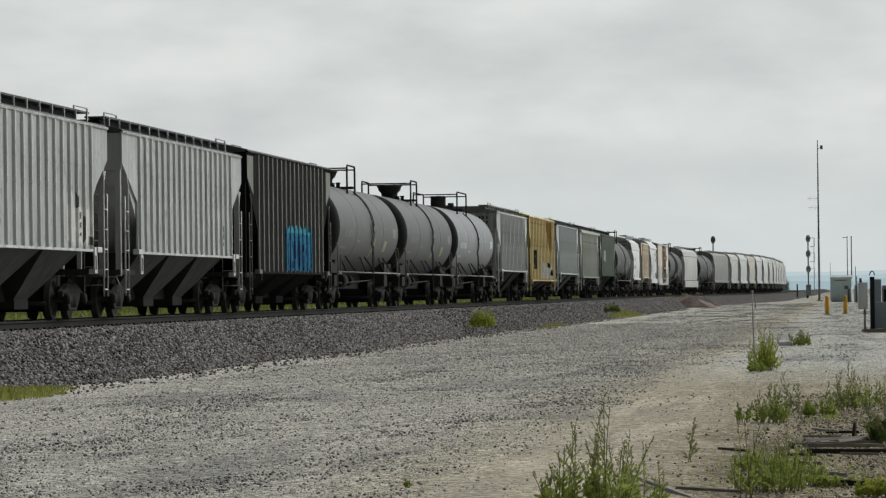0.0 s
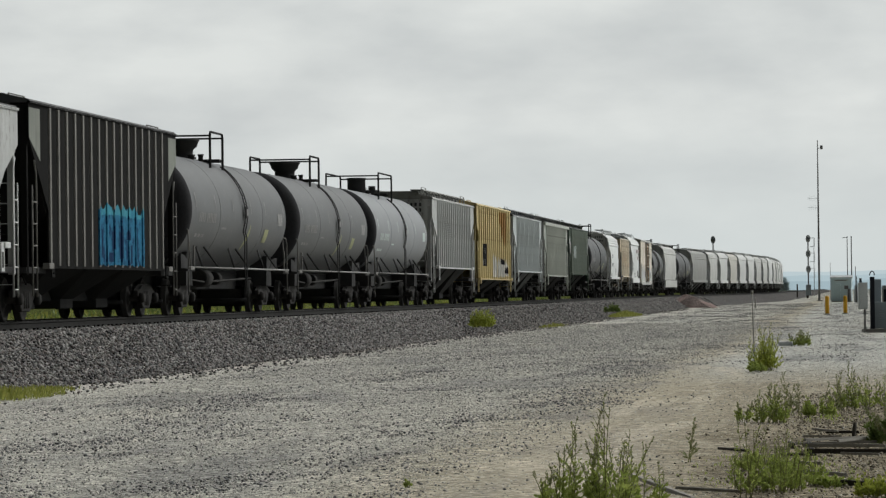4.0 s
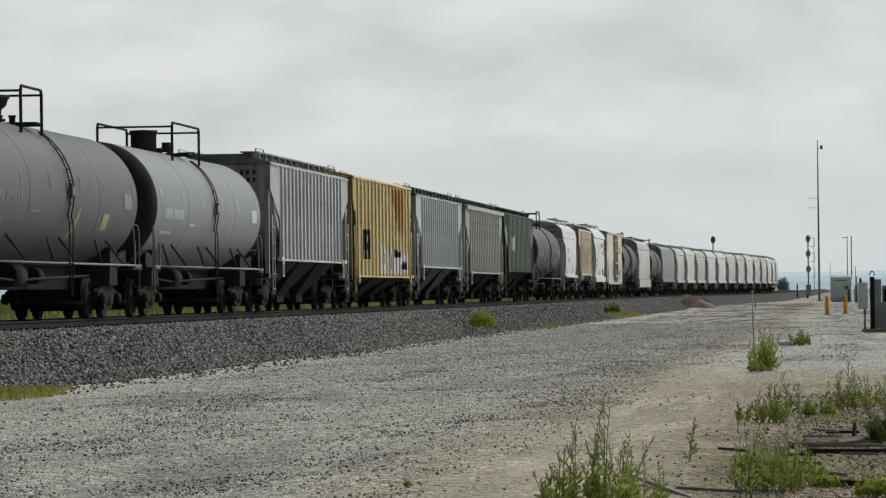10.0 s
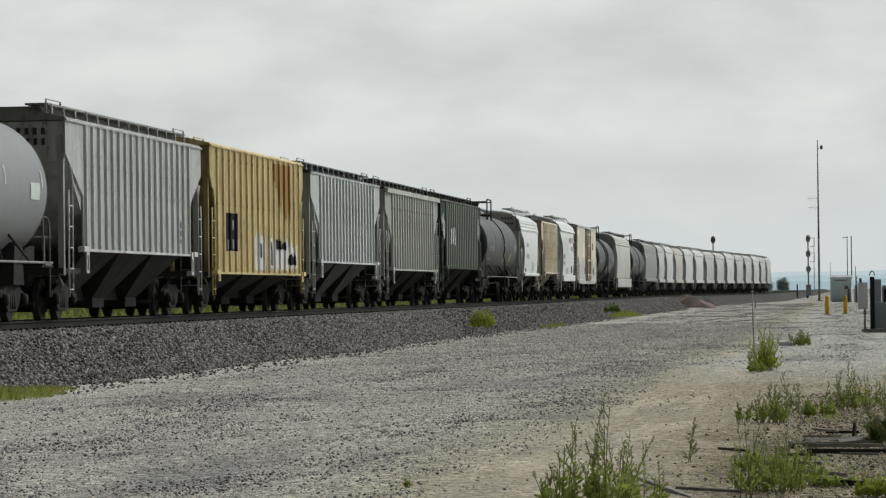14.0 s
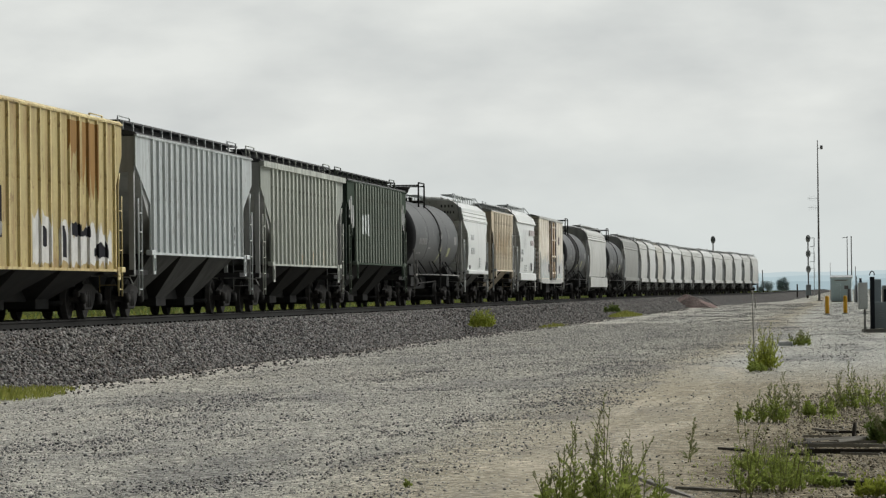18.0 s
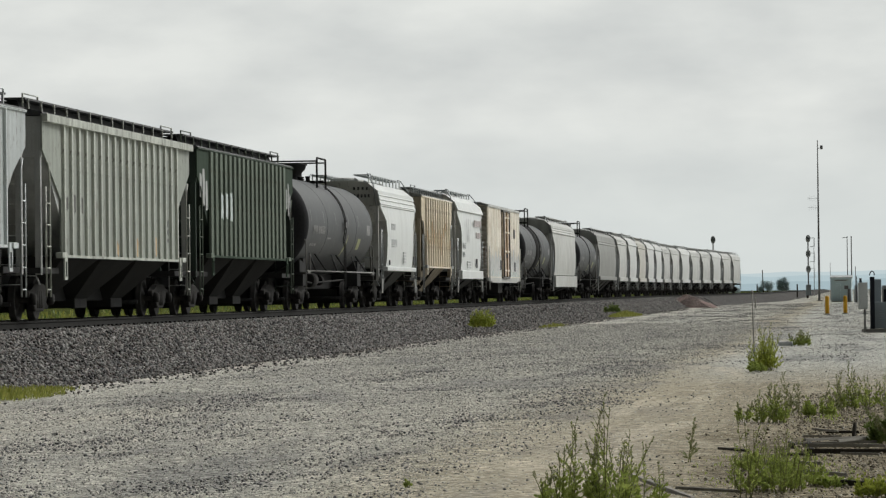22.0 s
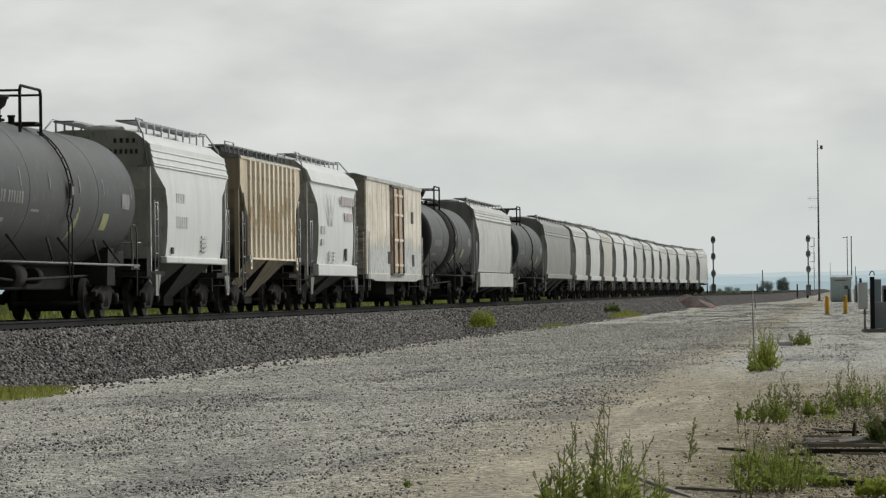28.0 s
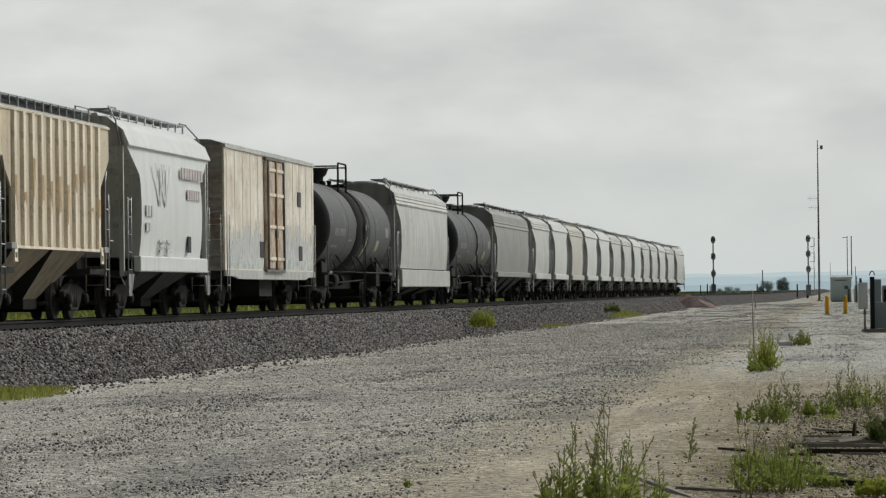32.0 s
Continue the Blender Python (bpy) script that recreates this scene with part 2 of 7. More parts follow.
    tan_dull=mat("grimy_tan_paint", (0.36, 0.31, 0.235), 0.7, streak=0.6, streak_col=(0.10, 0.08, 0.06), scale=0.9),
    spray_white=mat("white_spray_paint", (0.60, 0.60, 0.58), 0.85, scale=3.0, spec=0.04),
    spray_black=mat("black_spray_paint", (0.02, 0.02, 0.025), 0.85, scale=3.0, spec=0.04),
    galv=mat("galvanised_steel", (0.33, 0.35, 0.36), 0.5, 0.5, scale=2.0, rand=0.1),
    pole=mat("dull_grey_steel_pole", (0.21, 0.21, 0.21), 0.6, 0.2, scale=2.0),
    bollard=mat("yellow_bollard_sleeve", (0.72, 0.40, 0.04), 0.45, scale=2.0, var=0.12),
    roof_grey=mat("grimy_roof_paint", (0.06, 0.062, 0.064), 0.65, scale=1.5, streak=0.4, streak_col=(0.04, 0.04, 0.04), spec=0.25),
    hut=mat("pale_blue_grey_hut_paint", (0.60, 0.73, 0.76), 0.5, scale=1.5, var=0.1),
    cab=mat("grey_cabinet_paint", (0.26, 0.30, 0.325), 0.5, scale=1.5, var=0.12),
    cab_pale=mat("pale_cabinet_paint", (0.58, 0.61, 0.62), 0.5, scale=1.5, var=0.12),
    cab_dark=mat("black_equipment_paint", (0.015, 0.018, 0.025), 0.5, scale=2.0),
    # Signal grey raised to hold the haze of the distance.
    sig=mat("haze_lightened_signal_grey", (0.42, 0.44, 0.45), 0.6, scale=2.0),
    concrete=mat("weathered_concrete", (0.34, 0.33, 0.30), 0.9, scale=4.0, bump=0.4),
    board=mat("grey_weathered_board", (0.27, 0.26, 0.235), 0.85, scale=4.0, fine=60, bump=0.5, rand=0.25),
    char=mat("dark_wet_timber", (0.05, 0.046, 0.04), 0.8, scale=4.0, fine=50, bump=0.5, rand=0.3),
)


# ---- building helpers ----
def part(name, bm, material, parent=None, label="", matrix=None):
    """Links a bmesh, or a mesh that is shared, as one mesh object under a thing."""
    if isinstance(bm, bmesh.types.BMesh):
        me = bpy.data.meshes.new(name)
        bm.normal_update()
        bm.to_mesh(me)
        bm.free()
        me.materials.append(material)
    else:
        me = bm
    ob = new(name, me)
    ob.parent = parent
    if matrix is not None:
        ob.matrix_basis = matrix
    if label:
        tagged(ob, label)
    return ob


def mesh_of(name, bm, *materials):
    me = bpy.data.meshes.new(name)
    bm.normal_update()
    bm.to_mesh(me)
    bm.free()
    for m in materials:
        me.materials.append(m)
    return me


def empty(name, matrix=None):
    ob = new(name)
    ob.empty_display_size = 0.3
    if matrix is not None:
        ob.matrix_basis = matrix
    return ob


def box(bm, x0, x1, y0, y1, z0, z1, slot=0):
    vs = [bm.verts.new((x, y, z)) for x in (x0, x1) for y in (y0, y1) for z in (z0, z1)]
    for q in ((0, 1, 3, 2), (4, 6, 7, 5), (0, 4, 5, 1), (2, 3, 7, 6), (0, 2, 6, 4), (1, 5, 7, 3)):
        bm.faces.new([vs[i] for i in q]).material_index = slot
    return vs


def bevelled(x0, x1, y0, y1, z0, z1, w):
    bm = bmesh.new()
    box(bm, x0, x1, y0, y1, z0, z1)
    bmesh.ops.bevel(bm, geom=bm.edges[:], offset=w, segments=2, affect="EDGES", profile=0.5)
    return bm


def rod(bm, a, b, r, n=6, r2=None, caps=True, slot=0, smooth=True):
    """A round bar from a to b."""
    a, b = Vector(a), Vector(b)
    w = (b - a).normalized()
    u = w.orthogonal().normalized()
    v = w.cross(u)
    rings = []
    for c, rr in ((a, r), (b, r if r2 is None else r2)):
        rings.append([bm.verts.new(c + rr * (math.cos(k * math.tau / n) * u + math.sin(k * math.tau / n) * v)) for k in range(n)])
    for k in range(n):
        f = bm.faces.new((rings[0][k], rings[0][(k + 1) % n], rings[1][(k + 1) % n], rings[1][k]))
        f.smooth, f.material_index = smooth, slot
    if caps:
        bm.faces.new(rings[0][::-1]).material_index = slot
        bm.faces.new(rings[1]).material_index = slot


def pipe(bm, pts, r, n=6):
    """A bent round bar through the points, in one piece."""
    pts = [Vector(p) for p in pts]
    closed = (pts[0] - pts[-1]).length < 1e-6
    rings = []
    up = None
    for k, p in enumerate(pts):
        d0 = (p - pts[k - 1]).normalized() if k else Vector()
        d1 = (pts[k + 1] - p).normalized() if k + 1 < len(pts) else Vector()
        if closed and k in (0, len(pts) - 1):
            d0, d1 = (pts[-1] - pts[-2]).normalized(), (pts[1] - pts[0]).normalized()
        w = (d0 + d1).normalized()
        if up is None:
            up = w.orthogonal().normalized()
        up = (up - w * up.dot(w)).normalized()
        v = w.cross(up)
        rings.append([bm.verts.new(p + r * (math.cos(j * math.tau / n) * up + math.sin(j * math.tau / n) * v)) for j in range(n)])
    for A, B in zip(rings, rings[1:]):
        for j in range(n):
            bm.faces.new((A[j], A[(j + 1) % n], B[(j + 1) % n], B[j])).smooth = True
    if not closed:
        bm.faces.new(rings[0][::-1])
        bm.faces.new(rings[-1])


def prism(bm, pts, x0, x1, smooth=False, slot=0):
    """A closed outline of (y, z) drawn out along x."""
    A = [bm.verts.new((x0, y, z)) for y, z in pts]
    B = [bm.verts.new((x1, y, z)) for y, z in pts]
    n = len(pts)
    for k in range(n):
        f = bm.faces.new((A[k], A[(k + 1) % n], B[(k + 1) % n], B[k]))
        f.smooth, f.material_index = smooth, slot
    bm.faces.new(A[::-1]).material_index = slot
    bm.faces.new(B).material_index = slot
    return A, B


def plate(bm, pts, y0, y1):
    """A closed outline of (x, z) with a thickness from y0 to y1."""
    A = [bm.verts.new((x, y0, z)) for x, z in pts]
    B = [bm.verts.new((x, y1, z)) for x, z in pts]
    n = len(pts)
    for k in range(n):
        bm.faces.new((A[k], A[(k + 1) % n], B[(k + 1) % n], B[k]))
    bm.faces.new(A[::-1])
    bm.faces.new(B)


def lathe(bm, prof, centre, axis, n=24, slot=0):
    """A profile of (distance along the axis, radius) turned about the axis."""
    c, w = Vector(centre), Vector(axis).normalized()
    u = w.orthogonal().normalized()
    v = w.cross(u)
    rings = []
    for d, r in prof:
        if r < 1e-5:
            rings.append([bm.verts.new(c + d * w)])
        else:
            rings.append([bm.verts.new(c + d * w + r * (math.cos(k * math.tau / n) * u + math.sin(k * math.tau / n) * v)) for k in range(n)])
    for A, B in zip(rings, rings[1:]):
        for k in range(n):
            k2 = (k + 1) % n
            if len(A) == 1 and len(B) == 1:
                continue
            q = (A[0], B[k2], B[k]) if len(A) == 1 else (A[k], A[k2], B[0]) if len(B) == 1 else (A[k], A[k2], B[k2], B[k])
            f = bm.faces.new(q)
            f.smooth, f.material_index = True, slot


def fixed(bm):
    bmesh.ops.recalc_face_normals(bm, faces=bm.faces[:])
    return bm


# ---- the ground ----
def ramp_set(node, stops):
    el = node.color_ramp.elements
    while len(el) < len(stops):
        el.new(0.5)
    for e, (p, c) in zip(el, stops):
        e.position, e.color = p, (*c, 1)


def ground_material():
    m = bpy.data.materials.new("gravel_lot_and_fields")
    m.use_nodes = True
    nt = m.node_tree
    N, L = nt.nodes.new, nt.links.new
    bs = nt.nodes["Principled BSDF"]
    tc = N("ShaderNodeTexCoord")
    sep = N("ShaderNodeSeparateXYZ")
    L(tc.outputs["Object"], sep.inputs[0])

    def noise_of(scale, detail=4.0, stretch=(1, 1, 1), rough=0.55):
        mp, n = N("ShaderNodeMapping"), N("ShaderNodeTexNoise")
        mp.inputs["Scale"].default_value = stretch
        L(tc.outputs["Object"], mp.inputs["Vector"])
        L(mp.outputs[0], n.inputs["Vector"])
        n.inputs["Scale"].default_value, n.inputs["Detail"].default_value, n.inputs["Roughness"].default_value = scale, detail, rough
        return n.outputs["Fac"]

    def mth(op, a, b):
        n = N("ShaderNodeMath")
        n.operation = op
        for k, v in enumerate((a, b)):
            if isinstance(v, (int, float)):
                n.inputs[k].default_value = v
            else:
                L(v, n.inputs[k])
        return n.outputs[0]

    def mixc(fac, a, b, blend="MIX"):
        n = N("ShaderNodeMix")
        n.data_type, n.blend_type = "RGBA", blend
        for key, v in (("Factor", fac), ("A", a), ("B", b)):
            if isinstance(v, (int, float)):
                n.inputs[key].default_value = v
            elif isinstance(v, tuple):
                n.inputs[key].default_value = (*v, 1)
            else:
                L(v, n.inputs[key])
        return n.outputs["Result"]

    # distance from the track, warped, picks the band
    wob = mth("MULTIPLY", mth("SUBTRACT", noise_of(0.12, 5.0, (0.35, 1, 1)), 0.5), 5.0)
    q = mth("ADD", mth("MULTIPLY", sep.outputs["Y"], -1.0), mth("MULTIPLY", wob, 0.55))
    band = N("ShaderNodeValToRGB")
    L(mth("MULTIPLY", mth("ADD", q, 10.0), 1 / 40), band.inputs[0])
    ramp_set(band, [(0.10, (0.085, 0.10, 0.032)), (0.19, (0.07, 0.078, 0.035)), (0.30, (0.29, 0.285, 0.265)), (0.338, (0.33, 0.30, 0.265)), (0.350, (0.53, 0.513, 0.462)), (0.372, (0.545, 0.53, 0.477)),
                    (0.395, (0.545, 0.532, 0.475)), (0.46, (0.50, 0.49, 0.442)), (0.565, (0.51, 0.496, 0.435)),
                    (0.595, (0.455, 0.42, 0.335)), (0.625, (0.455, 0.412, 0.322)), (0.65, (0.39, 0.352, 0.272)), (0.72, (0.375, 0.338, 0.262)), (0.82, (0.44, 0.40, 0.315))])

    def fade(value, a, b):
        n = N("ShaderNodeMapRange")
        n.inputs["From Min"].default_value, n.inputs["From Max"].default_value = a, b
        L(value, n.inputs["Value"])
        return n.outputs[0]

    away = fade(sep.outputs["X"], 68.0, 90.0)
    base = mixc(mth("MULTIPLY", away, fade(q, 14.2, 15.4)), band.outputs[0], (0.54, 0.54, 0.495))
    # coarser dark gravel left in long patches and wheel lines
    patch = N("ShaderNodeMapRange")
    patch.inputs["From Min"].default_value, patch.inputs["From Max"].default_value = 0.50, 0.62
    L(noise_of(0.55, 6.0, (0.16, 1, 1), 0.62), patch.inputs["Value"])
    in_lot = N("ShaderNodeMapRange")
    in_lot.inputs["From Min"].default_value, in_lot.inputs["From Max"].default_value = 4.0, 6.0
    L(q, in_lot.inputs["Value"])
    in_lot2 = N("ShaderNodeMapRange")
    in_lot2.inputs["From Min"].default_value, in_lot2.inputs["From Max"].default_value = 16.0, 14.0
    L(q, in_lot2.inputs["Value"])
    lot = mth("MULTIPLY", in_lot.outputs[0], mth("MAXIMUM", in_lot2.outputs[0], away))
    col = mixc(mth("MULTIPLY", mth("MULTIPLY", patch.outputs[0], lot), 0.6), base, (0.20, 0.202, 0.205))
    pale = N("ShaderNodeMapRange")
    pale.inputs["From Min"].default_value, pale.inputs["From Max"].default_value = 0.56, 0.70
    L(noise_of(0.35, 5.0, (0.2, 1.3, 1), 0.6), pale.inputs["Value"])
    col = mixc(mth("MULTIPLY", mth("MULTIPLY", pale.outputs[0], lot), 0.35), col, (0.62, 0.585, 0.49))
    # chalky crusts along the driven dirt strip
    strip = mth("MULTIPLY", fade(q, 13.9, 14.6), fade(q, 16.6, 15.7))
    crust = N("ShaderNodeMapRange")
    crust.inputs["From Min"].default_value, crust.inputs["From Max"].default_value = 0.54, 0.59
    L(noise_of(0.8, 5.0, (0.14, 1.5, 1), 0.6), crust.inputs["Value"])
    col = mixc(mth("MULTIPLY", mth("MULTIPLY", crust.outputs[0], strip), 0.6), col, (0.62, 0.565, 0.455))
    # a dark damp patch of soil round the old timber
    dist = N("ShaderNodeVectorMath")
    dist.operation = "DISTANCE"
    mp2 = N("ShaderNodeMapping")
    mp2.inputs["Location"].default_value, mp2.inputs["Scale"].default_value = (-37.0 / 24, 18.9 / 2.75, 0), (1 / 24, 1 / 2.75, 0)
    L(tc.outputs["Object"], mp2.inputs["Vector"])
    L(mp2.outputs[0], dist.inputs[0])
    dist.inputs[1].default_value = (0, 0, 0)
    soil = N("ShaderNodeMapRange")
    soil.inputs["From Min"].default_value, soil.inputs["From Max"].default_value = 1.08, 0.80
    soil.inputs["To Max"].default_value = 0.9
    L(mth("ADD", dist.outputs["Value"], mth("MULTIPLY", mth("SUBTRACT", noise_of(0.9, 6.0, (0.5, 1, 1)), 0.5), 1.3)), soil.inputs["Value"])
    damp = N("ShaderNodeMapRange")
    damp.inputs["From Min"].default_value, damp.inputs["From Max"].default_value = 0.42, 0.60
    L(noise_of(0.7, 6.0, (0.5, 1, 1), 0.65), damp.inputs["Value"])
    col = mixc(soil.outputs[0], col, mixc(damp.outputs[0], (0.32, 0.282, 0.205), (0.165, 0.144, 0.105)))
    # single stones, fewer on the bare dirt
    plain = col
    for scale, strength in ((13.0, 0.45), (30.0, 0.45)):
        vo = N("ShaderNodeTexVoronoi")
        vo.inputs["Scale"].default_value = scale
        L(tc.outputs["Object"], vo.inputs["Vector"])
        grey = N("ShaderNodeRGBToBW")
        L(vo.outputs["Color"], grey.inputs[0])
        mr = N("ShaderNodeMapRange")
        mr.inputs["From Min"].default_value, mr.inputs["From Max"].default_value = 0.2, 0.8
        mr.inputs["To Min"].default_value, mr.inputs["To Max"].default_value = 1 - strength, 1 + strength * 0.75
        L(grey.outputs[0], mr.inputs["Value"])
        sc = N("ShaderNodeVectorMath")
        sc.operation = "SCALE"
        L(col, sc.inputs[0])
        L(mr.outputs[0], sc.inputs["Scale"])
        col = sc.outputs[0]
    col = mixc(mth("MULTIPLY", strip, 0.35), col, plain)
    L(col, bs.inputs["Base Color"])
    bs.inputs["Roughness"].default_value, bs.inputs["Specular IOR Level"].default_value = 1.0, 0.0
    vb = N("ShaderNodeTexVoronoi")
    vb.inputs["Scale"].default_value = 16.0
    L(tc.outputs["Object"], vb.inputs["Vector"])
    bp = N("ShaderNodeBump")
    bp.inputs["Strength"].default_value, bp.inputs["Distance"].default_value = 0.35, 0.015
    L(mth("ADD", mth("MULTIPLY", vb.outputs["Distance"], -1.0), noise_of(4.0, 6.0)), bp.inputs["Height"])
    L(bp.outputs[0], bs.inputs["Normal"])
    return m


M["ground"] = ground_material()
# Bed colour lowered to stand for the shade in gaps between stones.
M["ballast"] = mat("crushed_grey_ballast", (0.075, 0.073, 0.071), 0.95, scale=1.2, fine=14, var=0.5, bump=1.0, bump_dist=0.05, dirt=(0.12, 0.095, 0.088), dirt_amount=0.5, spec=0.15)
M["red_gravel"] = mat("reddish_gravel", (0.24, 0.175, 0.16), 0.95, scale=1.2, fine=10, var=0.45, bump=1.0, bump_dist=0.05, spec=0.15)


def stone_material(name, cols):
    """Stones that differ one from another."""
    m = bpy.data.materials.new(name)
    m.use_nodes = True
    nt = m.node_tree
    bs = nt.nodes["Principled BSDF"]
    geo, cr = nt.nodes.new("ShaderNodeNewGeometry"), nt.nodes.new("ShaderNodeValToRGB")
    ramp_set(cr, [(k / (len(cols) - 1), c) for k, c in enumerate(cols)])
    nt.links.new(geo.outputs["Random Per Island"], cr.inputs[0])
    tc, nz, mx = nt.nodes.new("ShaderNodeTexCoord"), nt.nodes.new("ShaderNodeTexNoise"), nt.nodes.new("ShaderNodeMix")
    nz.inputs["Scale"].default_value = 30.0
    nt.links.new(tc.outputs["Object"], nz.inputs["Vector"])
    mx.data_type, mx.blend_type = "RGBA", "OVERLAY"
    mx.inputs["Factor"].default_value = 0.4
    nt.links.new(cr.outputs[0], mx.inputs["A"])
    nt.links.new(nz.outputs["Fac"], mx.inputs["B"])
    nt.links.new(mx.outputs["Result"], bs.inputs["Base Color"])
    bs.inputs["Roughness"].default_value, bs.inputs["Specular IOR Level"].default_value = 0.9, 0.2
    return m


M["stone"] = stone_material("mixed_gravel_stones", [(0.055, 0.057, 0.062), (0.18, 0.183, 0.188), (0.38, 0.378, 0.362), (0.54, 0.52, 0.475), (0.09, 0.092, 0.098), (0.30, 0.294, 0.28)])
M["ballast_stone"] = stone_material("ballast_stones", [(0.035, 0.035, 0.036), (0.14, 0.14, 0.14), (0.38, 0.375, 0.355), (0.20, 0.172, 0.162), (0.055, 0.055, 0.056), (0.27, 0.262, 0.245)])
RNG = np.random.default_rng(7)


def scatter(name, places, sizes, material, label, category, kind="stuff", fine=False):
    """Many angular stones in one mesh."""
    n = len(places)
    base = np.array([(1, 0, 0), (-1, 0, 0), (0, 1, 0), (0, -1, 0), (0, 0, 1), (0, 0, -1)], float)
    tri = np.array([(0, 2, 4), (2, 1, 4), (1, 3, 4), (3, 0, 4), (2, 0, 5), (1, 2, 5), (3, 1, 5), (0, 3, 5)])
    v = base[None] * RNG.uniform(0.6, 1.1, (n, 6, 1)) + RNG.uniform(-0.25, 0.25, (n, 6, 3))
    v[:, :, 2] *= 0.75
    a = RNG.uniform(0, math.tau, n)
    b = RNG.uniform(-0.7, 0.7, n)
    ca, sa, cb, sb = np.cos(a)[:, None], np.sin(a)[:, None], np.cos(b)[:, None], np.sin(b)[:, None]
    x, y, z = v[:, :, 0], v[:, :, 1], v[:, :, 2]
    x, z = x * cb - z * sb, x * sb + z * cb
    x, y = x * ca - y * sa, x * sa + y * ca
    v = np.stack((x, y, z), 2) * np.asarray(sizes)[:, None, None] + np.asarray(places)[:, None]
    if fine:
        tri = tri[:4]
    t = len(tri)
    f = (tri[None] + 6 * np.arange(n)[:, None, None]).reshape(-1)
    me = bpy.data.meshes.new(name)
    me.vertices.add(6 * n)
    me.vertices.foreach_set("co", v.reshape(-1))
    me.loops.add(len(f))
    me.loops.foreach_set("vertex_index", f.astype(np.int32))
    me.polygons.add(t * n)
    me.polygons.foreach_set("loop_start", (3 * np.arange(t * n)).astype(np.int32))
    me.update(calc_edges=True)
    me.validate()
    me.materials.append(material)
    return tagged(new(name, me), label, category, kind=kind)


def spaced(*stretches):
    out = []
    for a, b, step in stretches:
        n = max(1, round((b - a) / step))
        out += [a + (b - a) * k / n for k in range(n)]
    return out + [stretches[-1][1]]


def lot_height(s, y):
    """Small unevenness of the lot; level under the track."""
    if y > -3.0 or y < -40 or s > 400 or s < 0:
        return 0.0
    k = min(1.0, (-3.0 - y) / 2)
    return k * (0.05 * noise.noise((s * 0.11, y * 0.3, 1.7)) + 0.02 * noise.noise((s * 0.6, y * 0.9, 5.1)) - 0.02)


def build_ground():
    ss = spaced((-2500, -300, 400), (-300, 20, 40), (20, 70, 0.5), (70, 160, 1.0), (160, 400, 4), (400, 1000, 40), (1000, 4700, 370))
    ys = spaced((-2600, -300, 300), (-300, -40, 20), (-40, -20, 2), (-20, -3, 0.5), (-3, 3, 3), (3, 60, 10), (60, 400, 60), (400, 2600, 300))
    vs = [(s, y, lot_height(s, y)) for s in ss for y in ys]
    w = len(ys)
    fs = [(i * w + j, (i + 1) * w + j, (i + 1) * w + j + 1, i * w + j + 1) for i in range(len(ss) - 1) for j in range(w - 1)]
    me = bpy.data.meshes.new("ground")
    me.from_pydata(vs, [], fs)
    me.polygons.foreach_set("use_smooth", [True] * len(fs))
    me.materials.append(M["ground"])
    ob = new("ground", me)
    ob.matrix_basis = TRACK
    return tagged(ob, "grey gravel lot with pale dirt strips, green fields beyond", "ground", kind="structure")


build_ground()

STATIONS = spaced((-260, 40, 20), (40, 360, 4), (360, 640, 6), (640, 1800, 40))
BED_Z = RAIL_Z - 0.20


def toe_shift(s):
    return 0.35 * noise.noise((s * 0.05, 3.3, 0)) + 0.2 * noise.noise((s * 0.2, 8.3, 0))


def build_ballast():
    bm = bmesh.new()
    outline = [(4.0, -0.05), (2.2, BED_Z - 0.08), (1.7, BED_Z), (-1.62, BED_Z), (-1.95, BED_Z - 0.06), (-2.6, BED_Z * 0.52), (-3.35, -0.05)]
    rows = []
    for k, s in enumerate(STATIONS):
        wid = toe_shift(s)
        rows.append([bm.verts.new((s, y - shift(s) + (wid if j == 6 else wid * 0.5 if j == 5 else 0), z)) for j, (y, z) in enumerate(outline)])
    for A, B in zip(rows, rows[1:]):
        for j in range(len(outline) - 1):
            bm.faces.new((A[j], A[j + 1], B[j + 1], B[j]))
    for r in (rows[0], rows[-1]):
        bm.faces.new(r)
    fixed(bm)
    ob = part("track_bed", bm, M["ballast"])
    ob.matrix_basis = TRACK
    tagged(ob, "sloping embankment of crushed grey ballast", "track bed", kind="structure")


build_ballast()


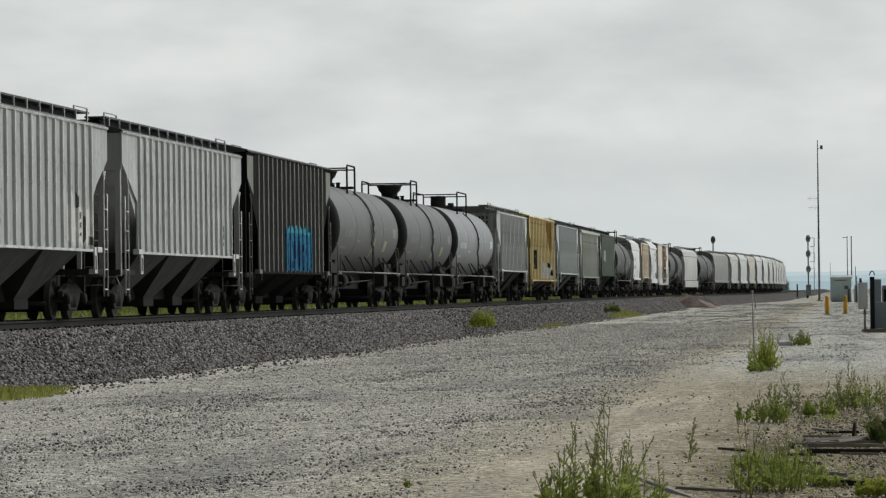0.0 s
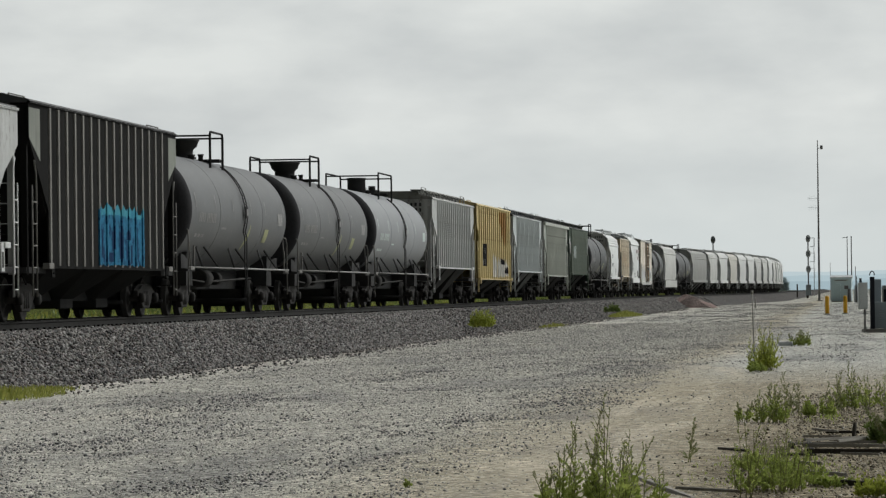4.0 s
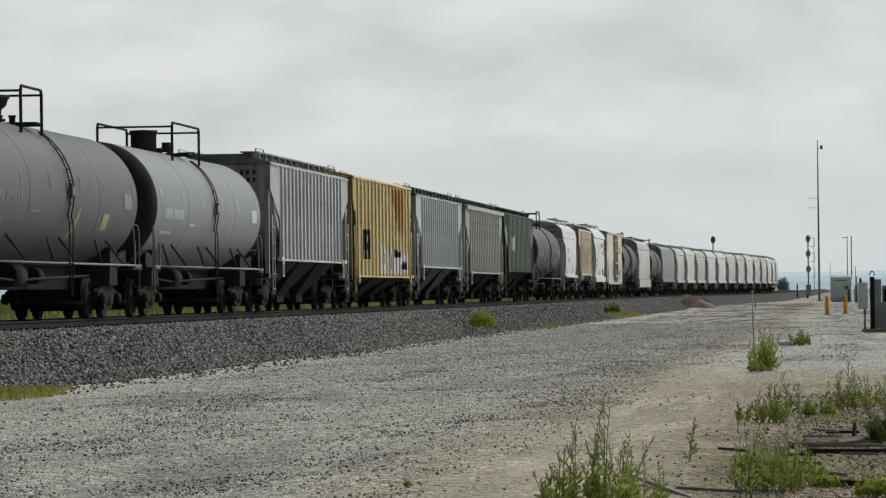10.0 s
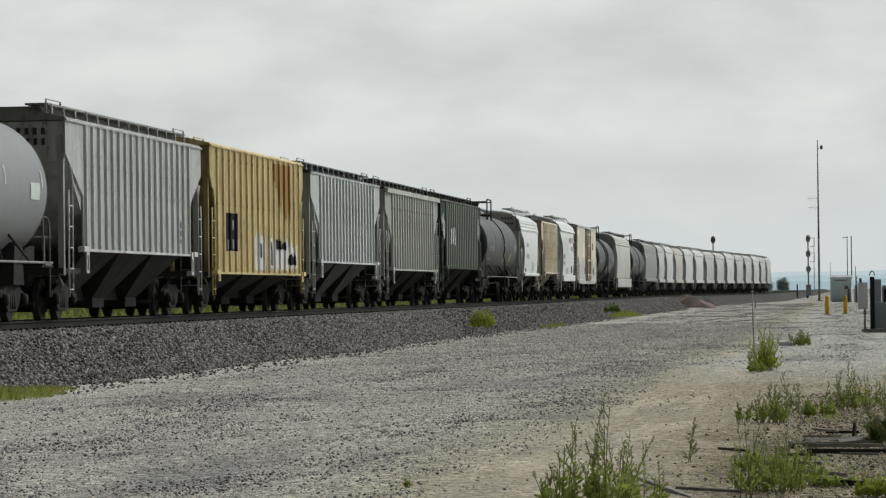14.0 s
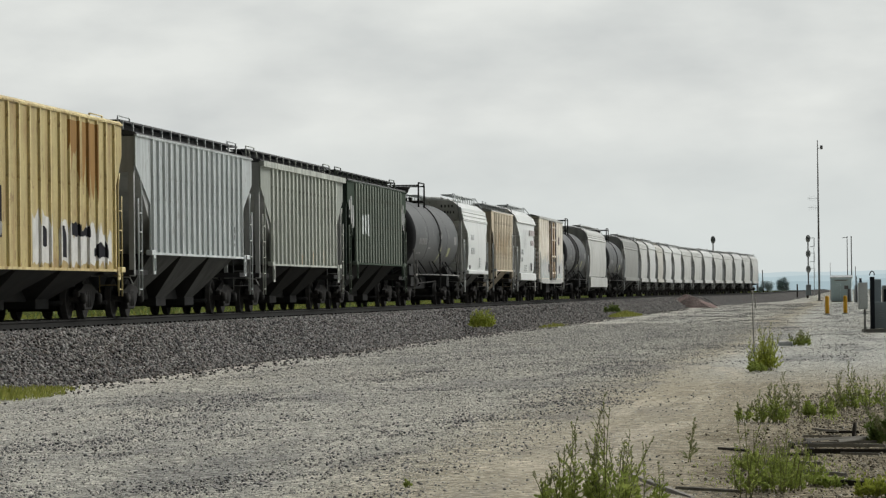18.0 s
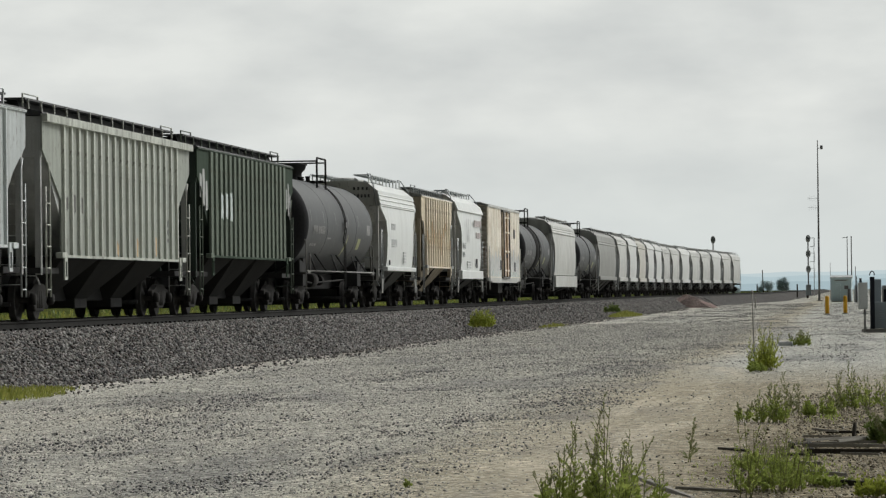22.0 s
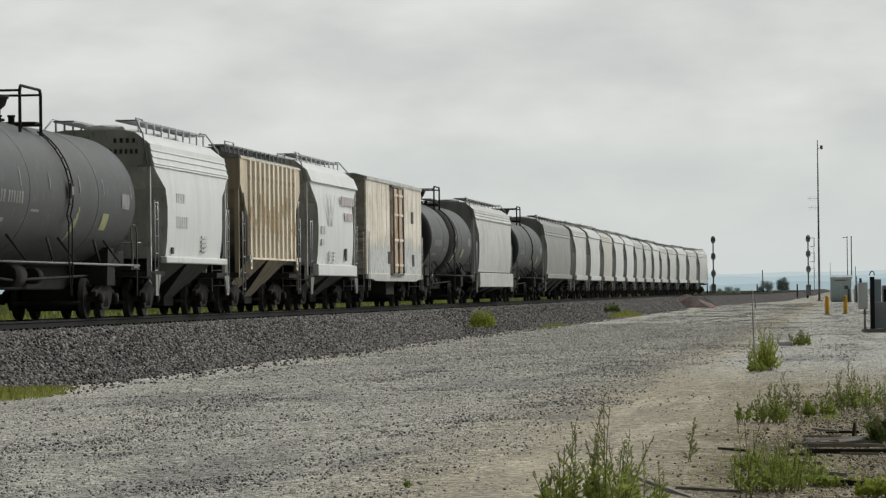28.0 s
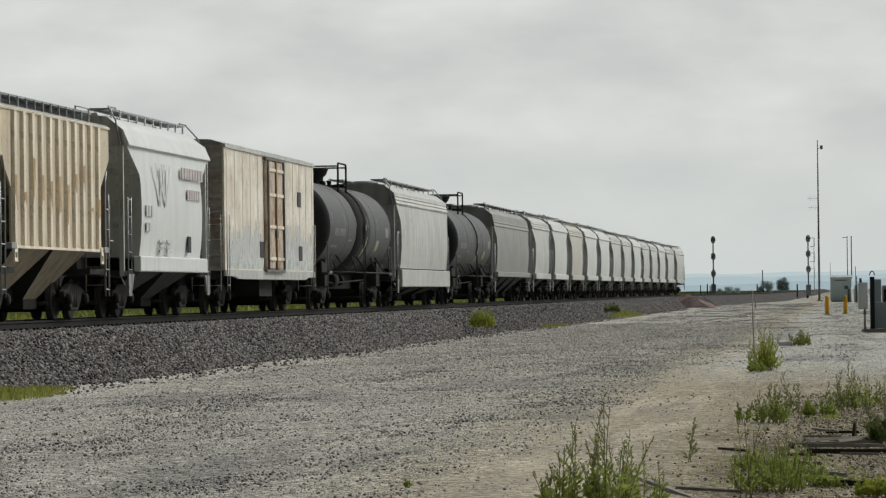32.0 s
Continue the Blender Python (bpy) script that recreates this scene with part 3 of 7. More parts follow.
def build_track():
    root = empty("railway_track", TRACK)
    tagged(root, "single railway track of rusty rails on wooden ties", "railway track", kind="structure")
    prof = [(-0.075, 0), (0.075, 0), (0.075, 0.018), (0.012, 0.035), (0.012, 0.135), (0.036, 0.148), (0.036, 0.178), (0.026, 0.185), (-0.026, 0.185), (-0.036, 0.178), (-0.036, 0.148), (-0.012, 0.135), (-0.012, 0.035), (-0.075, 0.018)]
    for y0 in (-0.7525, 0.7525):
        bm = bmesh.new()
        rows = [[bm.verts.new((s, y0 + y - shift(s), RAIL_Z - 0.185 + z)) for y, z in prof] for s in STATIONS]
        n = len(prof)
        for A, B in zip(rows, rows[1:]):
            for j in range(n):
                f = bm.faces.new((A[j], A[(j + 1) % n], B[(j + 1) % n], B[j]))
                f.material_index = 1 if j == 7 else 0
        fixed(bm)
        part("rail", mesh_of("rail", bm, M["rail_side"], M["rail_top"]), None, root)
    bm = bevelled(-0.115, 0.115, -1.3, 1.3, -0.17, 0.0, 0.012)
    tie = mesh_of("tie", bm, M["tie"])
    bm = bmesh.new()
    for y0 in (-0.7525, 0.7525):
        box(bm, -0.09, 0.09, y0 - 0.19, y0 + 0.19, 0.0, 0.012)
        for dy in (-0.1, 0.1):
            box(bm, -0.05, 0.05, y0 + dy - 0.03, y0 + dy + 0.03, 0.012, 0.045)
    plates = mesh_of("tie_plate", bm, M["rail_side"])
    for k in range(290):
        s = 70 + 0.56 * k
        t = part("tie", tie, None, root, matrix=pose(s, random.uniform(-0.03, 0.03), RAIL_Z - 0.187, 0, 0, random.uniform(-1, 1)))
        part("tie_plate", plates, None, t)
    bm = bmesh.new()
    for k in range(900):
        s2 = -120 + 0.56 * k
        if 69.7 < s2 < 232.2:
            continue
        box(bm, s2 - 0.115, s2 + 0.115, -1.3 - shift(s2), 1.3 - shift(s2), RAIL_Z - 0.35, RAIL_Z - 0.187)
    part("far_ties", bm, M["tie"], root)["kind"] = "stuff"


build_track()


# ---- railway cars: x runs back along the car, y to the far side, z up from the rail head ----
WHEEL_R = 0.457


def wheelset_mesh():
    bm = bmesh.new()
    for sy in (-1, 1):
        prof = [(-0.07, 0.0), (-0.07, 0.16), (-0.025, 0.18), (-0.015, 0.36), (-0.065, 0.385), (-0.065, WHEEL_R - 0.012), (-0.055, WHEEL_R), (0.045, WHEEL_R + 0.002), (0.055, WHEEL_R + 0.024), (0.07, WHEEL_R + 0.02), (0.07, 0.385), (0.02, 0.36), (0.02, 0.18), (0.07, 0.16), (0.07, 0.0)]
        lathe(bm, prof, (0, sy * 0.7525, 0), (0, -sy, 0), 28)
    rod(bm, (0, -1.05, 0), (0, 1.05, 0), 0.085, 10)
    fixed(bm)
    return mesh_of("wheelset", bm, M["truck"])


def side_frame_mesh():
    bm = bmesh.new()
    top = [(-1.12, 0.50), (-1.12, 0.62), (-0.75, 0.66), (-0.45, 0.78), (0.45, 0.78), (0.75, 0.66), (1.12, 0.62), (1.12, 0.50), (0.72, 0.46), (0.40, 0.20), (-0.40, 0.20), (-0.72, 0.46)]
    plate(bm, top, -0.07, 0.07)
    bmesh.ops.bevel(bm, geom=bm.edges[:], offset=0.02, segments=1, affect="EDGES")
    for sx in (-0.89, 0.89):
        lathe(bm, [(0, 0), (0, 0.13), (0.1, 0.12), (0.13, 0.09), (0.13, 0)], (sx, -0.06, 0.457), (0, -1, 0), 14)
    for k in (-0.2, 0, 0.2):
        rod(bm, (k, -0.02, 0.27), (k, -0.02, 0.62), 0.075, 8)
    fixed(bm)
    return mesh_of("side_frame", bm, M["truck"])


def bolster_mesh():
    bm = bevelled(-0.22, 0.22, -1.0, 1.0, 0.42, 0.72, 0.03)
    lathe(bm, [(0, 0), (0, 0.3), (0.12, 0.3), (0.12, 0)], (0, 0, 0.72), (0, 0, 1), 16)
    return mesh_of("bolster", bm, M["truck"])


def rigging_mesh():
    bm = bmesh.new()
    box(bm, -1.2, -0.42, -0.6, 0.6, 0.24, 0.66)
    box(bm, 0.42, 1.2, -0.6, 0.6, 0.24, 0.66)
    box(bm, -0.42, 0.42, -0.66, 0.66, 0.18, 0.50)
    for x in (-1.38, 1.38):
        rod(bm, (x, -0.75, 0.36), (x, 0.75, 0.36), 0.05, 6)
    return mesh_of("brake_rigging", bm, M["iron"])


def coupler_mesh():
    bm = bevelled(-0.1, 0.75, -0.1, 0.1, 0.77, 0.97, 0.02)
    for f in ((0.62, 0.92, -0.2, 0.1), (0.80, 0.96, -0.02, 0.2)):
        b = bevelled(f[0], f[1], f[2], f[3], 0.72, 1.02, 0.04)
        me = bpy.data.meshes.new("tmp")
        b.to_mesh(me)
        b.free()
        bm.from_mesh(me)
    return mesh_of("coupler", bm, M["truck"])


WHEELSET, SIDE_FRAME, BOLSTER, COUPLER, RIGGING = wheelset_mesh(), side_frame_mesh(), bolster_mesh(), coupler_mesh(), rigging_mesh()
TURN = pose(0, 0, 0, 0, 0, 180)


def running_gear(car, tc, end):
    """Two trucks at tc from the middle, and a coupler at each end."""
    for sx in (-1, 1):
        tr = part("truck", BOLSTER, None, car, matrix=pose(sx * tc, 0, 0))
        part("side_frame", SIDE_FRAME, None, tr, matrix=pose(0, -1.0, 0))
        part("side_frame", SIDE_FRAME, None, tr, matrix=pose(0, 1.0, 0, 0, 0, 180))
        part("brake_rigging", RIGGING, None, tr)
        for wx in (-0.89, 0.89):
            part("wheelset", WHEELSET, None, tr, "worn steel wheels on an axle", pose(wx, 0, WHEEL_R))
        part("coupler", COUPLER, None, car, matrix=pose(sx * (end - 0.25), 0, 0) @ (TURN if sx < 0 else Matrix()))


def end_gear(car, hl, z, mtl, sx=-1):
    """A hand-brake wheel, a crossbar and the hanging hoses of a car's end."""
    x = sx * (hl + 0.04)
    bm = bmesh.new()
    n = 18
    ring = [(x + sx * 0.12, 0.45 + 0.27 * math.cos(k * math.tau / n), z + 0.27 * math.sin(k * math.tau / n)) for k in range(n + 1)]
    pipe(bm, ring, 0.018, 5)
    for k in range(0, n, 6):
        rod(bm, (x + sx * 0.08, 0.45, z), ring[k], 0.012, 5)
    wheel = part("brake_wheel", bm, mtl, car)
    bm = bmesh.new()
    rod(bm, (x - sx * 0.12, 0.45, z), (x + sx * 0.1, 0.45, z), 0.05, 8)
    part("hub", bm, mtl, wheel)
    bm = bmesh.new()
    pipe(bm, [(x, -1.2, 1.75), (x + sx * 0.1, -1.1, 1.75), (x + sx * 0.1, 1.1, 1.75), (x, 1.2, 1.75)], 0.018, 5)
    part("grab_iron", bm, mtl, car)
    for sy in (-1, 1):
        bm = bmesh.new()
        pipe(bm, [(sx * (hl - 0.1), sy * 0.35, 0.85), (sx * (hl + 0.2), sy * 0.36, 0.7), (sx * (hl + 0.4), sy * 0.3, 0.45), (sx * (hl + 0.52), sy * 0.2, 0.42)], 0.03, 6)
        part("air_hose", bm, M["iron"], car)
        bm = bmesh.new()
        pipe(bm, [(sx * (hl - 0.1), sy * 0.5, 0.98), (sx * (hl - 0.05), sy * 1.35, 0.93), (sx * (hl + 0.05), sy * 1.45, 0.75)], 0.018, 5)
        part("uncoupling_lever", bm, mtl, car)


RUNGS = {}


def ladder(car, mtl, x, y, z0, z1, w, along_x=False, step=0.40, r=0.013, bend=0):
    """A standing ladder: two stringers, one of them bent in at the top where asked, and rungs."""
    d = Vector((w / 2, 0, 0)) if along_x else Vector((0, w / 2, 0))
    c0, c1 = Vector((x, y, z0)), Vector((x, y, z1))
    bm = bmesh.new()
    for sg in (-1, 1):
        pts = [c0 + sg * d, c1 + sg * d]
        if bend == -sg:
            pts += [c1 + sg * d * 0.86 + Vector((0, 0, 0.25)), c1 + Vector((0, 0, 0.5))]
        pipe(bm, pts, r, 5)
    lad = part("ladder", bm, mtl, car)
    key = (w, r, along_x, mtl.name)
    if key not in RUNGS:
        bm = bmesh.new()
        rod(bm, -d, d, r * 0.8, 5)
        RUNGS[key] = mesh_of("rung", bm, mtl)
    z = z0 + 0.15
    while z < z1:
        part("rung", RUNGS[key], None, lad, matrix=pose(x, y, z))
        z += step
    return lad


def bars(car, mtl, x0, x1, z0, z1, n, y, name="lettering", label="", gap=0.3):
    """A row of n bars in place of writing, on the side at y."""
    w = (x1 - x0) / n
    for k in range(n):
        bm = bmesh.new()
        box(bm, x0 + w * (k + gap / 2), x0 + w * (k + 1 - gap / 2), y - 0.004, y + 0.02, z0, z1)
        part(name, bm, mtl, car, label)


def end_bars(car, mtl, x, y0, y1, z0, z1, n, label=""):
    """A row of n bars in place of writing, on the end at x."""
    w = (y1 - y0) / n
    for k in range(n):
        bm = bmesh.new()
        box(bm, x - 0.006, x + 0.02, y0 + w * (k + 0.27), y0 + w * (k + 0.73), z0, z1)
        part("lettering", bm, mtl, car, label)


def bays(car, n, span, mtl, zt, half=1.42, zb=0.40):
    """Discharge hoppers that taper down below the sill."""
    w = span / n
    for k in range(n):
        c = -span / 2 + w * (k + 0.5)
        bm = bmesh.new()
        up = [(c - w * 0.47, -half), (c + w * 0.47, -half), (c + w * 0.47, half), (c - w * 0.47, half)]
        lo = [(c - 0.62, -0.45), (c + 0.62, -0.45), (c + 0.62, 0.45), (c - 0.62, 0.45)]
        A = [bm.verts.new((x, y, zt)) for x, y in up]
        B = [bm.verts.new((x, y, zb)) for x, y in lo]
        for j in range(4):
            # End slopes take the near-black slot, so their shade is in the paint.
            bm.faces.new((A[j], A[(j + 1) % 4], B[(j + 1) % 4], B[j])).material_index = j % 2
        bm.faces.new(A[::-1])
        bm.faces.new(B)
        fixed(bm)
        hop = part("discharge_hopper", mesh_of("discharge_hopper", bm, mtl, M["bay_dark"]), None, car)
        part("outlet_gate", bevelled(c - 0.7, c + 0.7, -0.52, 0.52, zb - 0.16, zb + 0.06, 0.02), M["iron"], hop)


def roof_walk(car, hl, z, y_out, mtl, tick, posts=True, n=14):
    """Running boards along the roof on upright brackets."""
    for sy in (-1, 1):
        bm = bmesh.new()
        y0, y1 = sorted((sy * y_out, sy * (y_out - 0.5)))
        box(bm, -hl, hl, y0, y1, z - 0.03, z + 0.01)
        part("running_board", bm, mtl, car)
        if posts:
            bm = bmesh.new()
            box(bm, -0.03, 0.03, -0.02, 0.02, -0.36, 0.0)
            me = mesh_of("bracket", bm, tick)
            for k in range(n):
                part("bracket", me, None, car, matrix=pose(-hl + 0.3 + (2 * hl - 0.6) * k / (n - 1), sy * y_out, z))


POSTS, RIBS = {}, {}


def spray(car, x0, x1, z0, z1, mtl, seed, label, ragged=0.3, name="graffiti"):
    """Paint sprayed over the panels and posts of a ribbed side, with an uneven edge."""
    r = random.Random(seed)
    xs = POSTS[car.name]
    step, (rib, w) = xs[1] - xs[0], RIBS[car.name]
    bm = bmesh.new()
    line = []
    for x in xs:
        for k in range(5):
            line.append((x - step + w + 0.01 + (step - 2 * w - 0.02) * k / 4, -1.5245))
        line += [(x - w - 0.005, -1.5245), (x - w + 0.009, -1.521 - rib), (x, -1.521 - rib), (x + w - 0.009, -1.521 - rib), (x + w + 0.005, -1.5245)]
    prev = None
    tilt = 0.0
    for k, c in enumerate(q for q in line if x0 < q[0] < x1):
        tilt = 0.55 * tilt + 0.45 * r.random() if k % 2 else r.random()
        hi, lo = z1 - tilt * ragged * (z1 - z0), z0 + r.uniform(0, ragged * 0.3) * (z1 - z0)
        if name == "rust_streak":
            hi, lo = z1 - 0.03 * tilt, z0 + tilt * 0.75 * (z1 - z0)
        now = (bm.verts.new((*c, lo)), bm.verts.new((*c, max(hi, lo + 0.05))))
        if prev:
            bm.faces.new((prev[0], now[0], now[1], prev[1]))
        prev = now
    return part(name, bm, M[mtl], car, label)


def panel_block(car, x0, x1, z0, z1, mtl, seed, label="white painted block, edges worn", depth=0.0):
    """A block of paint between two posts of a ribbed side, nibbled at its edge."""
    r = random.Random(seed)
    bm = bmesh.new()
    pts = []
    for (ax, az), (bx, bz) in (((x0, z0), (x1, z0)), ((x1, z0), (x1, z1)), ((x1, z1), (x0, z1)), ((x0, z1), (x0, z0))):
        for k in range(5):
            pts.append((ax + (bx - ax) * k / 5 + r.uniform(-0.03, 0.03), az + (bz - az) * k / 5 + r.uniform(-0.05, 0.05)))
    plate(bm, pts, -1.526 - depth, -1.518 - depth)
    fixed(bm)
    return part("painted_panel", bm, M[mtl], car, label)


def ribbed_hopper(name, L, side, post, label, ze=4.15, sill=1.50, nposts=18, tri=None, n_bays=3, roof="roof_grey", tick=None, bay=None, end="end_grey", walk_up=0.36, walkway=True, inset=None, low=1.15, board="board_dark", rib=(0.066, 0.055), chord=False, plate_of=None):
    car = empty(name)
    tagged(car, label, "hopper car", "cars of the freight train")
    edge = side if side in ("green", "black") else post
    hl = L / 2
    inset = inset or (1.9 if L > 14 else 1.3)
    for sy in (-1, 1):
        bm = bmesh.new()
        plate(bm, [(-hl, ze), (hl, ze), (hl, ze - 0.7), (hl - inset, sill + low), (hl - inset, sill), (-hl + inset, sill), (-hl + inset, sill + low), (-hl, ze - 0.7)], sy * 1.50 - 0.02, sy * 1.50 + 0.02)
        fixed(bm)
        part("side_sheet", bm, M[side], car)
        if tri:
            for sx in (-1, 1):
                bm = bmesh.new()
                plate(bm, [(sx * (hl - 0.02), ze - 0.1), (sx * (hl - 0.02), ze - 0.7), (sx * (hl - 1.1), ze - 1.15), (sx * (hl - 1.1), ze - 0.1)], sy * 1.523 - 0.003, sy * 1.523 + 0.003)
                fixed(bm)
                part("corner_patch", bm, M[tri], car, "paler corner plate")
        bm = bmesh.new()
        box(bm, -hl + inset - 0.15, hl - inset + 0.15, sy * 1.54 - 0.05, sy * 1.54 + 0.05, sill - 0.035, sill + 0.02)
        drop = 0.22 if sill < 1.2 else 0.30 if L < 14 else 0.50
        for sx in (-1, 1):
            xg = sx * (hl - inset)
            for dx in (-0.15, 0.09):
                box(bm, xg + dx, xg + dx + 0.06, sy * 1.60 - 0.015, sy * 1.60 + 0.015, sill - drop, sill + 0.06)
            box(bm, xg - 0.09, xg + 0.09, sy * 1.60 - 0.014, sy * 1.60 + 0.014, sill - drop, sill - drop + 0.07)
            box(bm, xg - 0.09, xg + 0.09, sy * 1.60 - 0.014, sy * 1.60 + 0.014, sill - 0.12, sill + 0.06)
        fixed(bm)
        part("side_sill", bm, M[edge], car)
        for sx in (-1, 1):
            xg = sx * (hl - inset + 0.32)
            part("jacking_pad", bevelled(xg - 0.24, xg + 0.24, sy * 1.56 - 0.09, sy * 1.56 + 0.06, sill - 0.05, sill + 0.07, 0.015), M[tick or post], car)
        bm = bmesh.new()
        if chord:
            box(bm, -hl, hl, sy * 1.56 - 0.07, sy * 1.56 + 0.07, ze - 0.13, ze + 0.03)
        else:
            box(bm, -hl, hl, sy * 1.525 - 0.03, sy * 1.525 + 0.03, ze - 0.02, ze + 0.025)
        part("top_chord", bm, M[edge], car)
    # posts
    bm = bmesh.new()
    h = ze - sill - 0.05
    deep, w = RIBS[car.name] = rib
    prof = [(-w, 0.0), (-w + 0.012, -deep), (w - 0.012, -deep), (w, 0.0)]
    A = [bm.verts.new((x, y, 0)) for x, y in prof]
    B = [bm.verts.new((x, y, h)) for x, y in prof]
    for k in range(4):
        bm.faces.new((A[k], A[(k + 1) % 4], B[(k + 1) % 4], B[k]))
    bm.faces.new(A[::-1])
    bm.faces.new(B)
    fixed(bm)
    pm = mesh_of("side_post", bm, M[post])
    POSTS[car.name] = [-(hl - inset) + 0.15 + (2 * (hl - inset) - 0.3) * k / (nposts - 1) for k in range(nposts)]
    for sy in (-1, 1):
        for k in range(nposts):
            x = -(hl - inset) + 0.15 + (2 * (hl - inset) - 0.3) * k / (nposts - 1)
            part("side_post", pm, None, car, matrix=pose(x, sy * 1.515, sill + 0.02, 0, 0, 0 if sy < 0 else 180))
    b2 = bevelled(-hl + 0.6, hl - 0.6, -0.32, 0.32, 0.40, 1.06, 0.03)
    part("centre_sill", b2, M["iron"], car)
    # the body between, with its end slopes
    bm = bmesh.new()
    plate(bm, [(-hl + 0.3, ze), (hl - 0.3, ze), (hl - 0.3, ze - 0.75), (hl - 3.0, sill + 0.02), (-hl + 3.0, sill + 0.02), (-hl + 0.3, ze - 0.75)], -1.47, 1.47)
    fixed(bm)
    part("body", bm, M[end], car)
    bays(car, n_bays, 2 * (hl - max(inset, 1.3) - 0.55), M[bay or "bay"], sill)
    for sx in (-1, 1):
        x = sx * (hl - 0.12)
        bm = bmesh.new()
        box(bm, x - 0.05, x + 0.05, -1.48, 1.48, ze - 0.85, ze - 0.02)
        part("end_sheet", bm, M[plate_of or end], car)
        bm = bmesh.new()
        for sy in (-1, 1):
            box(bm, x - 0.07, x + 0.07, sy * 1.40 - 0.06, sy * 1.40 + 0.06, 0.95, ze - 0.3)
        for sy in (-0.5, 0.5):
            box(bm, x - 0.05, x + 0.05, sy - 0.05, sy + 0.05, 0.95, ze - 0.8)
        part("end_frame", bm, M[end], car)
        bm = bmesh.new()
        box(bm, min(sx * hl, sx * (hl - 1.9)), max(sx * hl, sx * (hl - 1.9)), -1.45, 1.45, 0.98, 1.10)
        box(bm, min(sx * hl, sx * (hl - 2.9)), max(sx * hl, sx * (hl - 2.9)), -0.35, 0.35, 0.70, 1.05)
        part("end_platform", bm, M["iron"], car)
        for sy in (-1, 1):
            ladder(car, M[tick or post], sx * (hl - 0.4), sy * 1.54, 0.50, 2.75, 0.42, True, 0.44, 0.02, sx)
        ladder(car, M[end], sx * (hl - 0.02), -sx * 1.2, 0.60, ze - 0.2, 0.42)
    bm = bmesh.new()
    prism(bm, [(-1.56, ze), (-1.5, ze + 0.07), (-0.75, ze + 0.24), (0.75, ze + 0.24), (1.5, ze + 0.07), (1.56, ze)], -hl + 0.05, hl - 0.05)
    fixed(bm)
    part("roof", bm, M[roof], car)
    bm = bmesh.new()
    prism(bm, [(-0.98, ze + 0.12), (-0.9, ze + max(0.22, walk_up - 0.04)), (0.9, ze + max(0.22, walk_up - 0.04)), (0.98, ze + 0.12)], -hl + 0.5, hl - 0.5)
    fixed(bm)
    part("hatch_trough", bm, M[roof], car)
    if walkway:
        roof_walk(car, hl - 0.1, ze + walk_up, 1.15, M[board], M[tick or post])
    for sx in (-1, 1):
        for sy in (-1, 1):
            bm = bmesh.new()
            pipe(bm, [(sx * (hl - 1.6), sy * 1.1, ze + walk_up), (sx * (hl - 1.6), sy * 1.1, ze + walk_up + 0.09), (sx * (hl - 0.1), sy * 1.1, ze + walk_up + 0.09), (sx * (hl - 0.1), sy * 1.1, ze + walk_up - 0.3)], 0.02)
            part("grab_rail", bm, M[tick or post], car)
    end_gear(car, hl, 2.3, M[end])
    running_gear(car, hl - 1.75, hl + 0.55)
    return car


